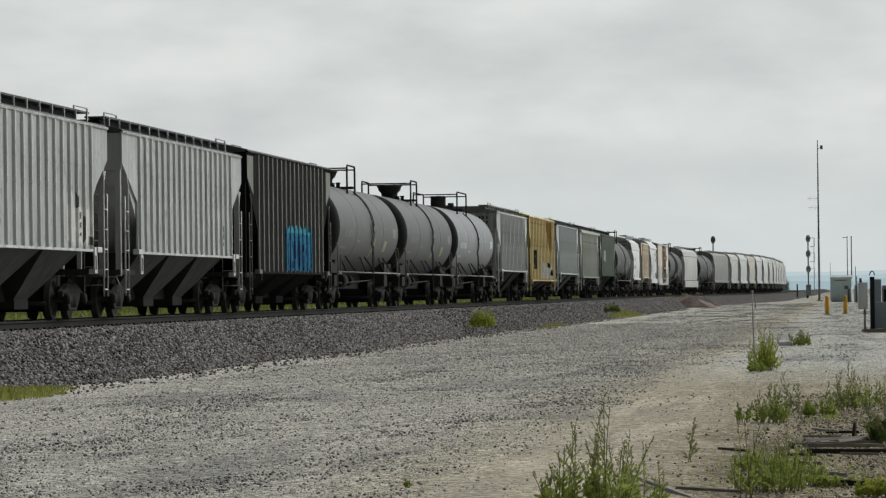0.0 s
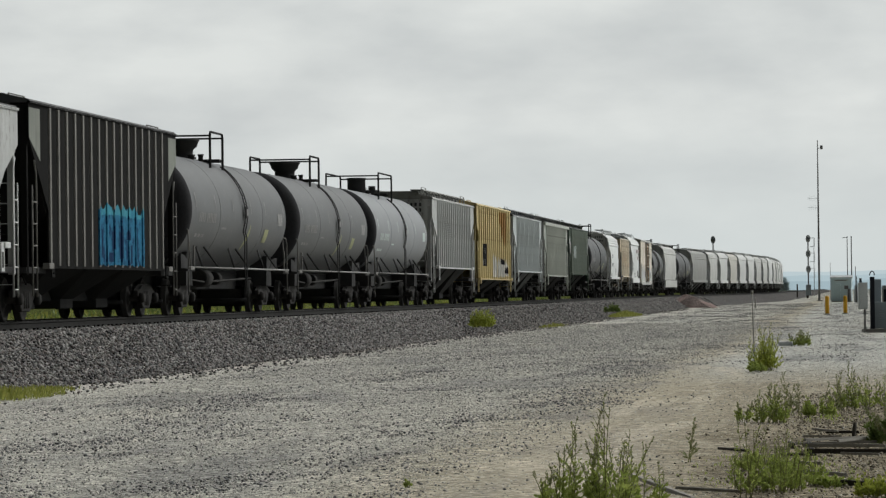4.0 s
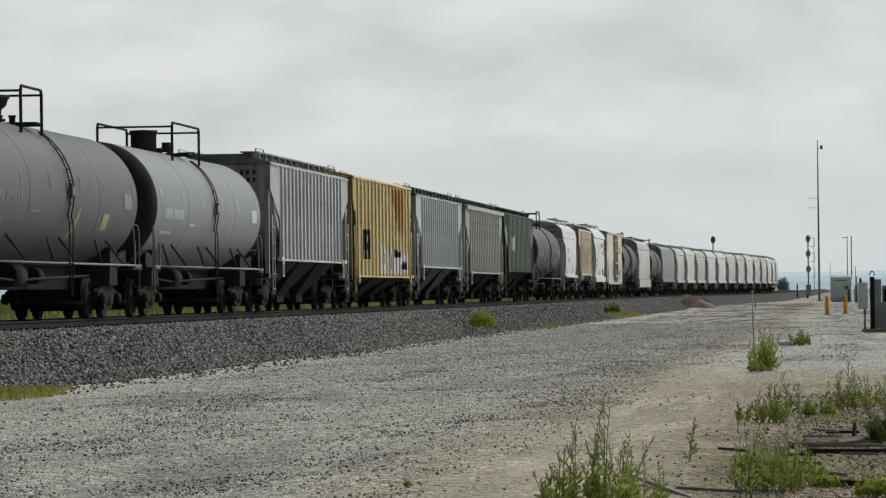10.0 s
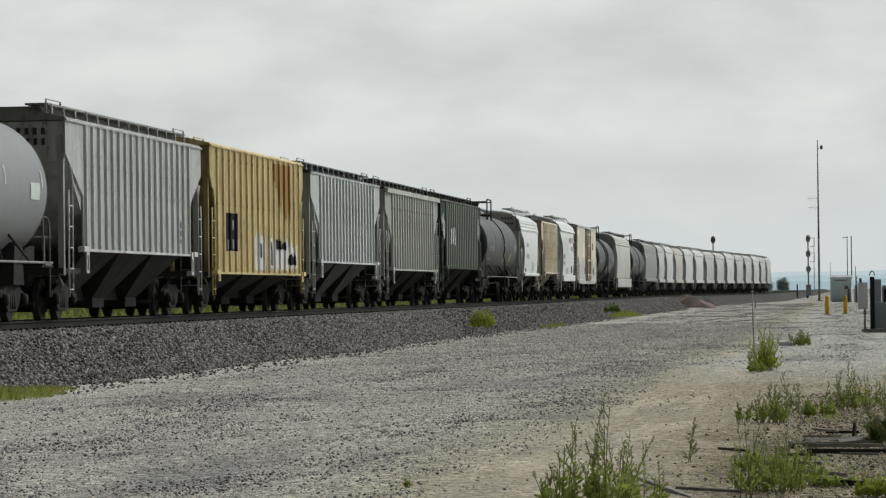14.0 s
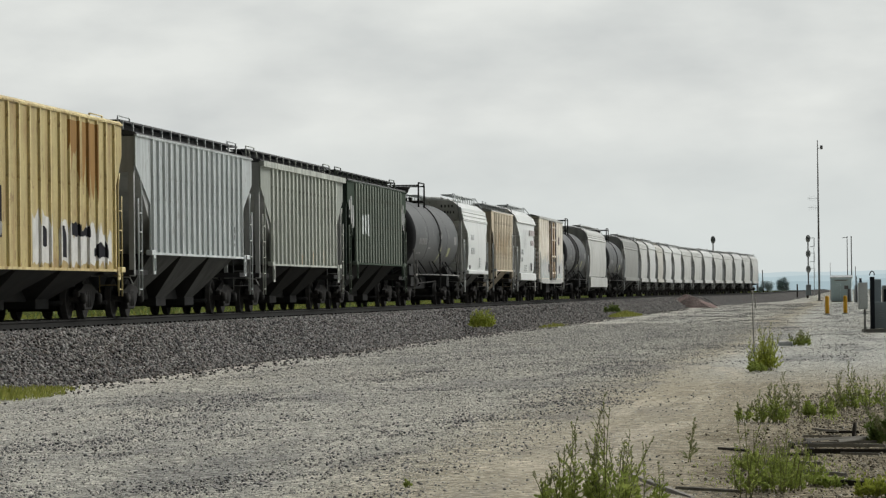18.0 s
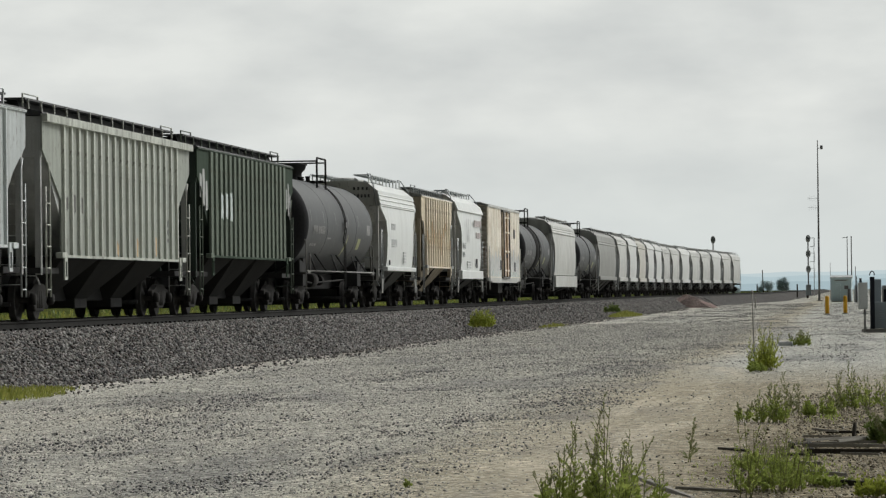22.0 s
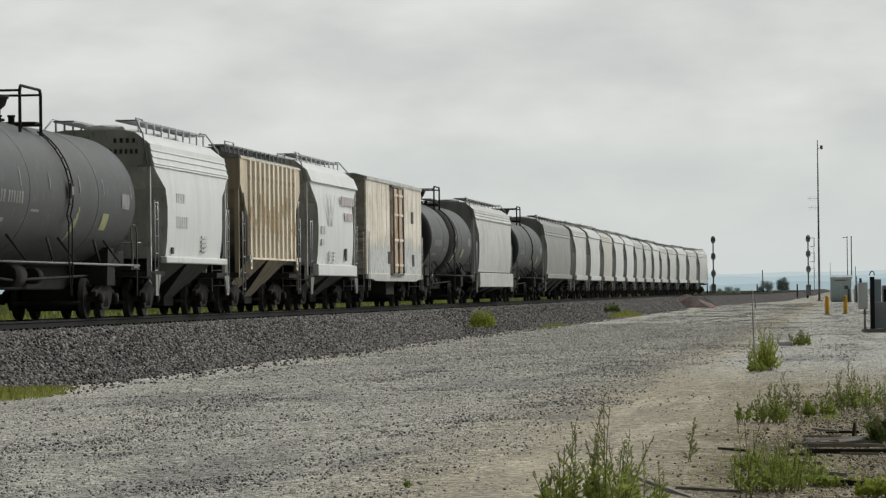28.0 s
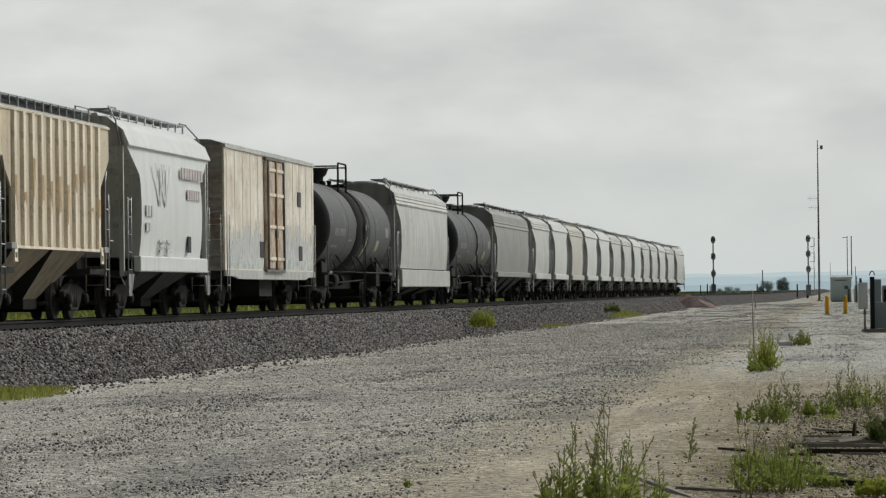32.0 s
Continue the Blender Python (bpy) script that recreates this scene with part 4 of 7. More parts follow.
def smooth_hopper(name, L, side, label, sill_mat=None, n_bays=2, strip=(3.55, 4.10), sill=(1.15, 1.44), end="end_grey", bay="bay", cut=1.4, ridges=3, out=0.03, board="mid", up=0.50):
    """A hopper car with plain bulging sides."""
    car = empty(name)
    tagged(car, label, "hopper car", "cars of the freight train")
    hl = L / 2
    e0, e1 = strip
    full = [(1.50, 1.40), (1.545, 1.75), (1.57, 2.2), (1.575, 2.6), (1.56, 3.05), (1.53, 3.3), (1.49, e0), (1.40, e1), (1.05, e1 + 0.28), (0.6, e1 + 0.34)]
    bm = bmesh.new()

    def x_end(z):
        u = min(max((e0 + 0.05 - z) / 0.7, 0), 1)
        return hl - 0.12 - cut * u * u * (3 - 2 * u)

    for sy in (-1, 1):
        side_rows = [[bm.verts.new((sx * x_end(z), sy * y, z)) for sx in (-1, 1)] for y, z in full]
        for A, B in zip(side_rows, side_rows[1:]):
            bm.faces.new((A[0], A[1], B[1], B[0])).smooth = True
    for sx in (-1, 1):
        end_rows = [[bm.verts.new((sx * x_end(z), sy * y, z)) for sy in (-1, 1)] for y, z in full]
        for A, B in zip(end_rows, end_rows[1:]):
            bm.faces.new((A[0], A[1], B[1], B[0])).material_index = 1
    for y, z in (full[0], full[-1]):
        bm.faces.new([bm.verts.new((sx * x_end(z), sy * y, z)) for sx, sy in ((-1, -1), (1, -1), (1, 1), (-1, 1))])
    fixed(bm)
    part("body", mesh_of("body", bm, M[side], M[end]), None, car)
    # eave strips with rolled ridges
    for sy in (-1, 1):
        bm = bmesh.new()
        pts = [(sy * (1.48 + out), e0), (sy * (1.50 + out), e0 + 0.02)]
        for q in range(ridges):
            z = e0 + (e1 - e0) * (q + 0.5) / (ridges + 0.5)
            t = (z - e0) / (e1 - e0)
            y = 1.49 + out - (0.09 + out) * t
            pts += [(sy * y, z - 0.03), (sy * (y + 0.025), z), (sy * y, z + 0.03)]
        pts += [(sy * 1.42, e1), (sy * 1.38, e1), (sy * 1.46, e0)]
        prism(bm, pts, -hl + 0.05, hl - 0.05)
        fixed(bm)
        part("eave_strip", bm, M[side], car)
        b = bevelled(-hl + cut * 0.75, hl - cut * 0.75, sy * 1.54 - 0.09, sy * 1.54 + 0.09, sill[0], sill[1], 0.03)
        part("side_sill", b, M[sill_mat or side], car)
    for sx in (-1, 1):
        bm = bmesh.new()
        for sy in (-1, 1):
            box(bm, sx * (hl - 0.03) - 0.06, sx * (hl - 0.03) + 0.06, sy * 1.38 - 0.05, sy * 1.38 + 0.05, 0.95, e0)
        box(bm, sx * (hl - 0.03) - 0.04, sx * (hl - 0.03) + 0.04, -1.38, 1.38, 2.2, 2.3)
        part("end_frame", bm, M[end], car)
        for sy in (-1, 1):
            bm = bmesh.new()
            plate(bm, [(sx * (hl - 0.1), 1.0), (sx * (hl - 0.1), 0.5), (sx * (hl - 0.45), 0.5), (sx * (hl - 0.8), 1.0)], sy * 1.5 - 0.02, sy * 1.5 + 0.02)
            fixed(bm)
            part("step_plate", bm, M["mid"], car)
        for sy in (-1, 1):
            ladder(car, M["galv"], sx * (hl - 0.25), sy * 1.52, 0.55, 2.75, 0.42, True)
        ladder(car, M[end], sx * (hl + 0.06), -sx * 1.25, 0.6, e0, 0.42)
        bm = bmesh.new()
        box(bm, min(sx * hl, sx * (hl - 1.7)), max(sx * hl, sx * (hl - 1.7)), -1.45, 1.45, 0.96, 1.08)
        part("end_platform", bm, M["iron"], car)
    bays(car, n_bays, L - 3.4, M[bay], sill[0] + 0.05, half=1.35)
    bm = bmesh.new()
    box(bm, -hl + 0.2, hl - 0.2, -0.3, 0.3, 0.42, 1.4)
    part("centre_sill", bm, M["iron"], car)
    zr = e1 + up
    roof_walk(car, hl - 0.6, zr, 1.0, M[board], M[side], n=10)
    for sx in (-1, 1):
        for sy in (-1, 1):
            bm = bmesh.new()
            pipe(bm, [(sx * (hl - 1.4), sy * 1.0, zr), (sx * (hl - 1.4), sy * 1.0, zr + 0.04), (sx * (hl - 0.55), sy * 1.0, zr + 0.04), (sx * (hl - 0.1), sy * 1.25, e1 + 0.2), (sx * (hl - 0.05), sy * 1.36, e0)], 0.022)
            part("grab_rail", bm, M["galv"], car)
    bm = bmesh.new()
    lathe(bm, [(0, 0.5), (0.14, 0.5), (0.2, 0.42), (0.21, 0)], (0, 0, 0), (0, 0, 1), 16)
    hatch = mesh_of("roof_hatch", bm, M[end])
    for q in range(4):
        part("roof_hatch", hatch, None, car, matrix=pose((q - 1.5) * L / 4.4, 0, e1 + 0.3))
    end_gear(car, hl, 2.7, M["galv"])
    running_gear(car, hl - 1.55, hl + 0.55)
    return car


def tank_car(name, L, shell, label, R=1.52, zc=2.66, housing="flared", seams=2, marks=True, rail="rail_grey", band=None, yellow=True, mark="mark_worn"):
    car = empty(name)
    tagged(car, label, "tank car", "cars of the freight train")
    hl = L / 2
    bm = bmesh.new()
    head = [(-hl - 0.58 * math.cos(a) ** 0.75, R * math.sin(a) ** 0.7) for a in [k * math.pi / 24 for k in range(12)] + [math.pi / 2 - 1e-6]]
    lathe(bm, [(-hl - 0.04, R), (hl + 0.04, R)], (0, 0, zc), (1, 0, 0), 56)
    part("shell", fixed(bm), M[shell], car)
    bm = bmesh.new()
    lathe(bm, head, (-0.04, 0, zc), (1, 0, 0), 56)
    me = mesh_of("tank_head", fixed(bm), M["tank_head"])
    part("tank_head", me, None, car, "domed end, shade painted dark")
    part("tank_head", me, None, car, "domed end, shade painted dark", TURN)
    bm = bmesh.new()
    lathe(bm, [(-0.03, R - 0.01), (-0.02, R + 0.007), (0.02, R + 0.007), (0.03, R - 0.01)], (0, 0, zc), (1, 0, 0), 56)
    ring = mesh_of("seam", bm, M[shell])
    for k in range(seams):
        part("seam", ring, None, car, matrix=pose(-hl + (k + 0.6) * L / (seams + 0.2), 0, 0))
    if band:
        bm = bmesh.new()
        lathe(bm, [(-1.9, R), (-1.9, R + 0.01), (1.9, R + 0.01), (1.9, R)], (0.3, 0, zc), (1, 0, 0), 56)
        part("painted_band", bm, M[band], car, "darker band round the middle of the shell")
    # underframe
    b = bevelled(-hl - 0.5, hl + 0.5, -0.33, 0.33, 0.66, 1.16, 0.03)
    part("centre_sill", b, M["iron"], car)
    for sx in (-1, 1):
        bm = bmesh.new()
        x = sx * (hl - 1.3)
        plate(bm, [(x - 0.5, 0.75), (x + 0.5, 0.75), (x + 0.35, 1.6), (x - 0.35, 1.6)], -1.2, 1.2)
        fixed(bm)
        part("saddle", bm, M["iron"], car)
        bm = bmesh.new()
        for sy in (-1, 1):
            plate(bm, [(sx * (hl + 0.1), 1.18), (sx * (hl + 0.1), 1.55), (sx * (hl - 0.5), 1.5), (sx * (hl - 1.5), 1.18)], sy * 1.2 - 0.03, sy * 1.2 + 0.03)
        box(bm, min(sx * (hl - 0.4), sx * (hl + 0.7)), max(sx * (hl - 0.4), sx * (hl + 0.7)), -1.5, 1.5, 1.10, 1.16)
        fixed(bm)
        part("end_platform", bm, M["iron"], car)
    for sx in (-1, 1):
        for sy in (-1, 1):
            bm = bmesh.new()
            x = sx * (hl + 0.45)
            pipe(bm, [(x, sy * 1.48, 0.5), (x, sy * 1.48, 1.95), (x - sx * 0.08, sy * 1.46, 2.12), (x - sx * 0.25, sy * 1.40, 2.15), (x - sx * 0.40, sy * 1.42, 2.05), (x - sx * 0.42, sy * 1.46, 1.2)], 0.018)
            part("corner_grab", bm, M["post_dark"], car)
            x = sx * (hl - 0.25)
            part("bracket_plate", bevelled(x - 0.03, x + 0.03, sy * 1.5 - 0.02, sy * 1.5 + 0.02, 1.2, 1.75, 0.008), M["post_dark"], car)
            part("sill_step", bevelled(sx * (hl + 0.1) - 0.3, sx * (hl + 0.1) + 0.3, sy * 1.5 - 0.03, sy * 1.5 + 0.03, 1.13, 1.22, 0.015), M["post_dark"], car)
    bm = bmesh.new()
    rod(bm, (-1.6, -0.55, 0.95), (-0.5, -0.55, 0.95), 0.24, 14)
    pipe(bm, [(-hl + 1, -0.75, 0.98), (-1.6, -0.7, 0.85), (hl - 1, -0.75, 0.98)], 0.03, 6)
    rod(bm, (1.2, -0.5, 0.95), (1.7, -0.5, 0.95), 0.18, 12)
    part("brake_gear", bm, M["truck"], car)
    for sy in (-1, 1):
        bm = bmesh.new()
        pipe(bm, [(-hl - 0.6, sy * 1.5, 1.2), (hl + 0.6, sy * 1.5, 1.2)], 0.025)
        part("side_rail", bm, M[rail], car)
        for k in range(6):
            x = -hl + 1.6 + k * (L - 3.2) / 5
            bm = bmesh.new()
            pipe(bm, [(x, sy * 1.5, 1.2), (x - 0.8 * (1 if k % 2 else -1), sy * 1.18, zc - 0.85)], 0.028)
            part("brace", bm, M["iron"], car)
    # dome platform and its rails
    DX, LX = -0.8, 0.25
    R0, R1, HX = (DX - 1.05, DX + 1.05, DX) if housing == "flared" else (DX - 2.0, DX + 2.1, DX - 0.75)
    top = zc + R
    bm = bmesh.new()
    for y in (-0.85, -0.6, -0.35, 0.35, 0.6, 0.85):
        box(bm, DX + 0.5, DX + 1.1, y - 0.09, y + 0.09, top - 0.06, top - 0.02)
    box(bm, DX + 0.5, DX + 0.54, -0.95, 0.95, top - 0.10, top - 0.02)
    box(bm, DX + 1.06, DX + 1.10, -0.95, 0.95, top - 0.10, top - 0.02)
    part("dome_platform", bm, M["iron"], car)
    zt = top + 0.66
    for sy in (-1, 1):
        bm = bmesh.new()
        y = sy * 0.95
        pipe(bm, [(R0, y, top - 0.3), (R0, y, zt - 0.1), (R0 + 0.08, y, zt), (R1 - 0.08, y, zt), (R1, y, zt - 0.1), (R1, y, top - 0.3)], 0.034)
        part("handrail", bm, M["iron"], car)
    for x, z in ((R0, zt - 0.1), (R1, zt - 0.1)):
        bm = bmesh.new()
        rod(bm, (x, -0.95, z), (x, 0.95, z), 0.026, 6)
        part("cross_rail", bm, M["iron"], car)
    for x, y, r0, h0 in ((DX + 0.45, -0.45, 0.07, 0.2), (DX - 0.5, -0.35, 0.09, 0.16), (DX + 0.62, 0.2, 0.12, 0.13), (DX - 0.3, 0.5, 0.06, 0.22)):
        bm = bmesh.new()
        lathe(bm, [(0, r0), (h0, r0), (h0, r0 * 1.25), (h0 + 0.04, r0 * 1.25), (h0 + 0.04, 0)], (x, y, top - 0.12), (0, 0, 1), 10)
        part("valve", bm, M["iron"], car)
    bm = bmesh.new()
    if housing == "flared":
        lathe(bm, [(0, 0), (0, 0.40), (0.05, 0.40), (0.05, 0.31), (0.24, 0.32), (0.33, 0.42), (0.46, 0.46), (0.47, 0.49), (0.54, 0.49), (0.56, 0)], (DX, 0, top - 0.02), (0, 0, 1), 22)
    else:
        lathe(bm, [(0, 0), (0, 0.33), (0.46, 0.33), (0.48, 0.36), (0.54, 0.36), (0.56, 0)], (HX, 0, top - 0.02), (0, 0, 1), 22)
        lathe(bm, [(0, 0), (0, 0.13), (0.25, 0.13), (0.25, 0)], (HX + 0.55, -0.5, top - 0.02), (0, 0, 1), 12)
    part("valve_housing", bm, M["iron"], car)
    for sy in (-1, 1):
        bm = bmesh.new()
        for dx in (-0.19, 0.19):
            arc = [(LX + dx, sy * (R + 0.07) * math.sin(a), zc + (R + 0.07) * math.cos(a)) for a in [radians(35 + 9 * k) for k in range(9)]]
            arc += [(LX + dx, sy * 1.56, zc - 0.6), (LX + dx, sy * 1.56, 1.2), (LX + dx * 0.25, sy * 1.56, 0.52)]
            pipe(bm, arc, 0.018, 5)
            if dx < 0:
                left = arc
        climb = part("ladder", bm, M["iron"], car)
        bm = bmesh.new()
        rod(bm, (0, 0, 0), (0.38, 0, 0), 0.015, 5)
        me = mesh_of("rung", bm, M["iron"])
        for p in left[:-1]:
            part("rung", me, None, climb, matrix=pose(*p))
        holder = part("placard_holder", bevelled(LX - 0.17, LX + 0.17, sy * (R + 0.08) - 0.015, sy * (R + 0.08) + 0.015, zc - 0.10, zc + 0.22, 0.006), M["iron"], car)
        part("placard", bevelled(LX - 0.10, LX + 0.10, sy * (R + 0.10) - 0.004, sy * (R + 0.10) + 0.004, zc - 0.03, zc + 0.15, 0.002), M["mark_worn"], holder)
    if marks:
        def patch(mtl, x0, x1, z0, z1, lbl):
            b = bmesh.new()
            A = []
            m = 5
            for k in range(m):
                z = z0 + (z1 - z0) * k / (m - 1)
                y = -math.sqrt(max((R + 0.012) ** 2 - (z - zc) ** 2, 0.01))
                A.append((b.verts.new((x0, y, z)), b.verts.new((x1, y, z))))
            for p, r in zip(A, A[1:]):
                b.faces.new((p[0], p[1], r[1], r[0]))
            part("marking", b, M[mtl], car, lbl)
        for x in (-hl + 0.5, -4.6, -1.7, 1.5, 4.2, hl - 0.5):
            patch(mark, x, x + 0.10, zc + 0.05, zc + 0.42, "thin white upright stripe")
        for k in range(10):
            x = -hl + 1.1 + 0.25 * k + (0.2 if k > 3 else 0)
            patch(mark, x, x + 0.15, zc - 0.30, zc - 0.06, "one of a row of faded white stencil bars")
        for k in range(3):
            patch(mark, -hl + 1.0 + 0.5 * k, -hl + 1.35 + 0.5 * k, zc - 0.68, zc - 0.60, "line of small faded lettering")
        patch(mark, -3.4, -2.6, zc - 0.44, zc - 0.39, "line of small faded lettering")
        patch(mark, hl - 1.6, hl - 0.7, zc - 0.20, zc + 0.14, "faded white data panel")
        for k in range(4 if yellow else 0):
            patch("mark_yellow", 1.15 + 0.11 * k, 1.26 + 0.11 * k, zc - 1.0 + 0.10 * k, zc - 0.62 + 0.12 * k, "worn yellow safety stripe")
        if yellow:
            patch("mark_yellow", 4.3, 5.0, zc - 0.70, zc - 0.34, "worn yellow safety patch")
    running_gear(car, hl - 1.3, hl + 1.0)
    return car


def reefer_car(name, L, label):
    car = empty(name)
    tagged(car, label, "refrigerator car", "cars of the freight train")
    hl = L / 2
    for sy in (-1, 1):
        bm = bmesh.new()
        box(bm, -hl, hl, sy * 1.52 - 0.03, sy * 1.52 + 0.03, 1.15, 4.40)
        part("side_sheet", bm, M["reefer"], car)
        bm = bmesh.new()
        plate(bm, [(-hl, 1.16), (hl, 1.16), (hl, 1.0), (hl - 1.5, 0.99), (hl - 2.3, 0.92), (-hl + 2.3, 0.92), (-hl + 1.5, 0.99), (-hl, 1.0)], sy * 1.55 - 0.04, sy * 1.55 + 0.04)
        fixed(bm)
        part("side_sill", bm, M["dusty"], car)
        bm = bmesh.new()
        box(bm, -hl, hl, sy * 1.54 - 0.05, sy * 1.54 + 0.05, 4.37, 4.47)
        part("top_chord", bm, M["dusty"], car)
        bm = bmesh.new()
        box(bm, -0.04, 0.04, -0.010, 0.0, 1.2, 4.36)
        pm = mesh_of("side_post", bm, M["reefer"])
        for k in range(13):
            x = -hl + 0.4 + k * (L - 0.8) / 12
            if abs(x + 0.1) > 1.9:
                part("side_post", pm, None, car, matrix=pose(x, sy * 1.55, 0, 0, 0, 0 if sy < 0 else 180))
        door = part("sliding_door", bevelled(-1.7, 1.5, sy * 1.60 - 0.05, sy * 1.60 + 0.05, 1.22, 4.25, 0.03), M["door_rust"], car, "rust-streaked insulated plug door")
        for x, m in ((-1.62, "post_dark"), (-0.1, "ochre"), (1.42, "post_dark")):
            bm = bmesh.new()
            rod(bm, (x, sy * 1.68, 1.2), (x, sy * 1.68, 4.28), 0.035, 6)
            part("locking_bar", bm, M[m], door)
        for z in (1.5, 2.4, 3.3, 4.0):
            bm = bmesh.new()
            box(bm, -1.58, 1.38, sy * 1.665 - 0.02, sy * 1.665 + 0.02, z - 0.045, z + 0.045)
            part("door_brace", bm, M["tan"], door)
        bm = bmesh.new()
        box(bm, -0.25, 0.05, sy * 1.69 - 0.03, sy * 1.69 + 0.03, 2.1, 2.3)
        part("door_lever", bm, M["post_dark"], door)
        bm = bmesh.new()
        box(bm, -1.9, 1.7, sy * 1.62 - 0.05, sy * 1.62 + 0.05, 4.26, 4.34)
        box(bm, -1.9, 1.7, sy * 1.62 - 0.05, sy * 1.62 + 0.05, 1.12, 1.2)
        part("door_track", bm, M["post_dark"], car)
    bm = bmesh.new()
    prism(bm, [(-1.56, 4.46), (-1.2, 4.58), (0, 4.63), (1.2, 4.58), (1.56, 4.46)], -hl - 0.03, hl + 0.03)
    fixed(bm)
    part("roof", bm, M["mid"], car)
    for sx in (-1, 1):
        bm = bmesh.new()
        x = sx * (hl - 0.05)
        outl = [(x - sx * 0.05, 1.15)] + [(x + sx * (0.03 if k % 2 else 0.10), 1.15 + 0.11 * k) for k in range(31)] + [(x - sx * 0.05, 4.46)]
        plate(bm, outl, -1.5, 1.5)
        fixed(bm)
        part("corrugated_end", bm, M["reefer_end"], car)
        for sy in (-1, 1):
            ladder(car, M["dusty"], sx * (hl - 0.3), sy * 1.60, 0.6, 2.6, 0.42, True)
            ladder(car, M["dusty"], sx * (hl + 0.1), sy * 1.25, 0.6, 2.6, 0.42)
    bm = bmesh.new()
    box(bm, -hl, hl, -1.45, 1.45, 1.0, 1.18)
    box(bm, -hl, hl, -0.3, 0.3, 0.45, 1.05)
    box(bm, -1.0, 1.4, -1.3, -0.6, 0.45, 0.95)
    part("underframe", bm, M["iron"], car)
    running_gear(car, hl - 2.3, hl + 0.6)
    return car


TRAIN = []


def add_car(car, s0, L):
    TRAIN.append((car, s0, L))
    return car


def build_train():
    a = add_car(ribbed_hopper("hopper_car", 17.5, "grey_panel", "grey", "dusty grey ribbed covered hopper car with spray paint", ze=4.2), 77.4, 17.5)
    spray(a, 4.0, 6.95, 1.55, 2.75, "spray_white", 5, "white sprayed lettering, smeared", 0.4)
    for k, (x0, x1, z0, z1) in enumerate(((4.0, 4.2, 1.6, 2.55), (4.9, 5.4, 2.35, 2.75), (5.7, 5.88, 1.6, 2.5), (6.3, 6.46, 1.9, 2.85), (6.45, 6.85, 1.6, 1.85))):
        spray(a, x0, x1, z0, z1, "mark_faint", 200 + k, "black sprayed outline of the lettering", 0.5).scale.y = 1.002
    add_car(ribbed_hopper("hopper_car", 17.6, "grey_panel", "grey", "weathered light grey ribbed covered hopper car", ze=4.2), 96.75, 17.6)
    c = add_car(ribbed_hopper("hopper_car", 17.4, "black", "post_dark", "black ribbed covered hopper car with blue graffiti", ze=4.4, sill=1.12, nposts=16, bay="black", end="black", walk_up=0.10, walkway=False, rib=(0.035, 0.09), tri="patch_pale"), 115.3, 17.4)
    spray(c, -1.5, 4.1, 1.16, 2.50, "blue", 7, "bright blue sprayed graffiti with navy strokes", 0.14)
    spray(c, -1.3, 4.0, 2.25, 2.58, "teal", 8, "pale turquoise edge of the graffiti", 0.8).scale.y = 1.002
    for k, (x0, x1, z0, z1) in enumerate(((-1.2, -0.8, 1.3, 2.05), (-0.35, 0.35, 1.25, 1.5), (0.1, 0.5, 1.5, 2.15), (1.05, 1.5, 1.3, 2.1), (1.9, 2.6, 1.75, 2.0), (2.3, 2.7, 1.2, 1.75), (3.1, 3.5, 1.3, 2.1))):
        spray(c, x0, x1, z0, z1, "navy", 60 + k, "navy letter stroke in the graffiti", 0.35).scale.y = 1.0035
    add_car(tank_car("tank_car", 16.4, "tank", "dark grey tank car with black valve housing on top"), 134.6, 16.4)
    add_car(tank_car("tank_car", 16.4, "tank", "dark grey tank car with black valve housing on top"), 154.2, 16.4)
    add_car(tank_car("tank_car", 16.4, "tank_pale", "pale grey tank car with a round black housing", housing="drum", yellow=False, mark="mark_white"), 173.4, 16.4)
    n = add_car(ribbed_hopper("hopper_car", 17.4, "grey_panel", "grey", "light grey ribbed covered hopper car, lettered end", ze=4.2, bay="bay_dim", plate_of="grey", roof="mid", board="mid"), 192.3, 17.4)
    end_bars(n, M["mark_dark"], -8.77, -1.15, -0.45, 3.90, 4.04, 4, "dark stencilled letters, drawn as bars")
    end_bars(n, M["mark_dark"], -8.77, -1.15, -0.15, 3.68, 3.82, 6, "dark stencilled figures, drawn as bars")
    y = add_car(ribbed_hopper("hopper_car", 17.4, "yellow_panel", "yellow", "faded yellow ribbed hopper car, rust-streaked, with white graffiti", ze=4.35, sill=1.08, nposts=16, bay="iron", end="yellow_end", tick="yellow", walkway=False, walk_up=0.12, roof="yellow", inset=0.9, low=1.7, rib=(0.06, 0.07)), 211.1, 17.4)
    spray(y, -6.3, -3.9, 1.66, 2.68, "spray_black", 10, "black painted-out panel", 0.03, "painted_panel")
    for x, z in ((-5.05, 2.25), (-5.05, 1.74), (-4.3, 1.74), (-5.9, 1.72)):
        panel_block(y, x, x + 0.26, z, z + 0.2, "mark_worn", 70, "worn white figure, drawn as a bar")
    end_bars(y, M["spray_black"], -8.60, -0.95, -0.45, 3.62, 4.02, 1, "black plate on the end sheet")
    spray(y, -1.5, 0.6, 1.1, 2.35, "spray_white", 11, "white sprayed letters with ragged edges", 0.35)
    spray(y, 1.4, 7.4, 1.1, 2.15, "spray_white", 12, "white sprayed letters with ragged edges", 0.6)
    spray(y, -0.4, 0.3, 1.5, 2.0, "spray_black", 18, "black shadow strokes of the letters", 0.5).scale.y = 1.003
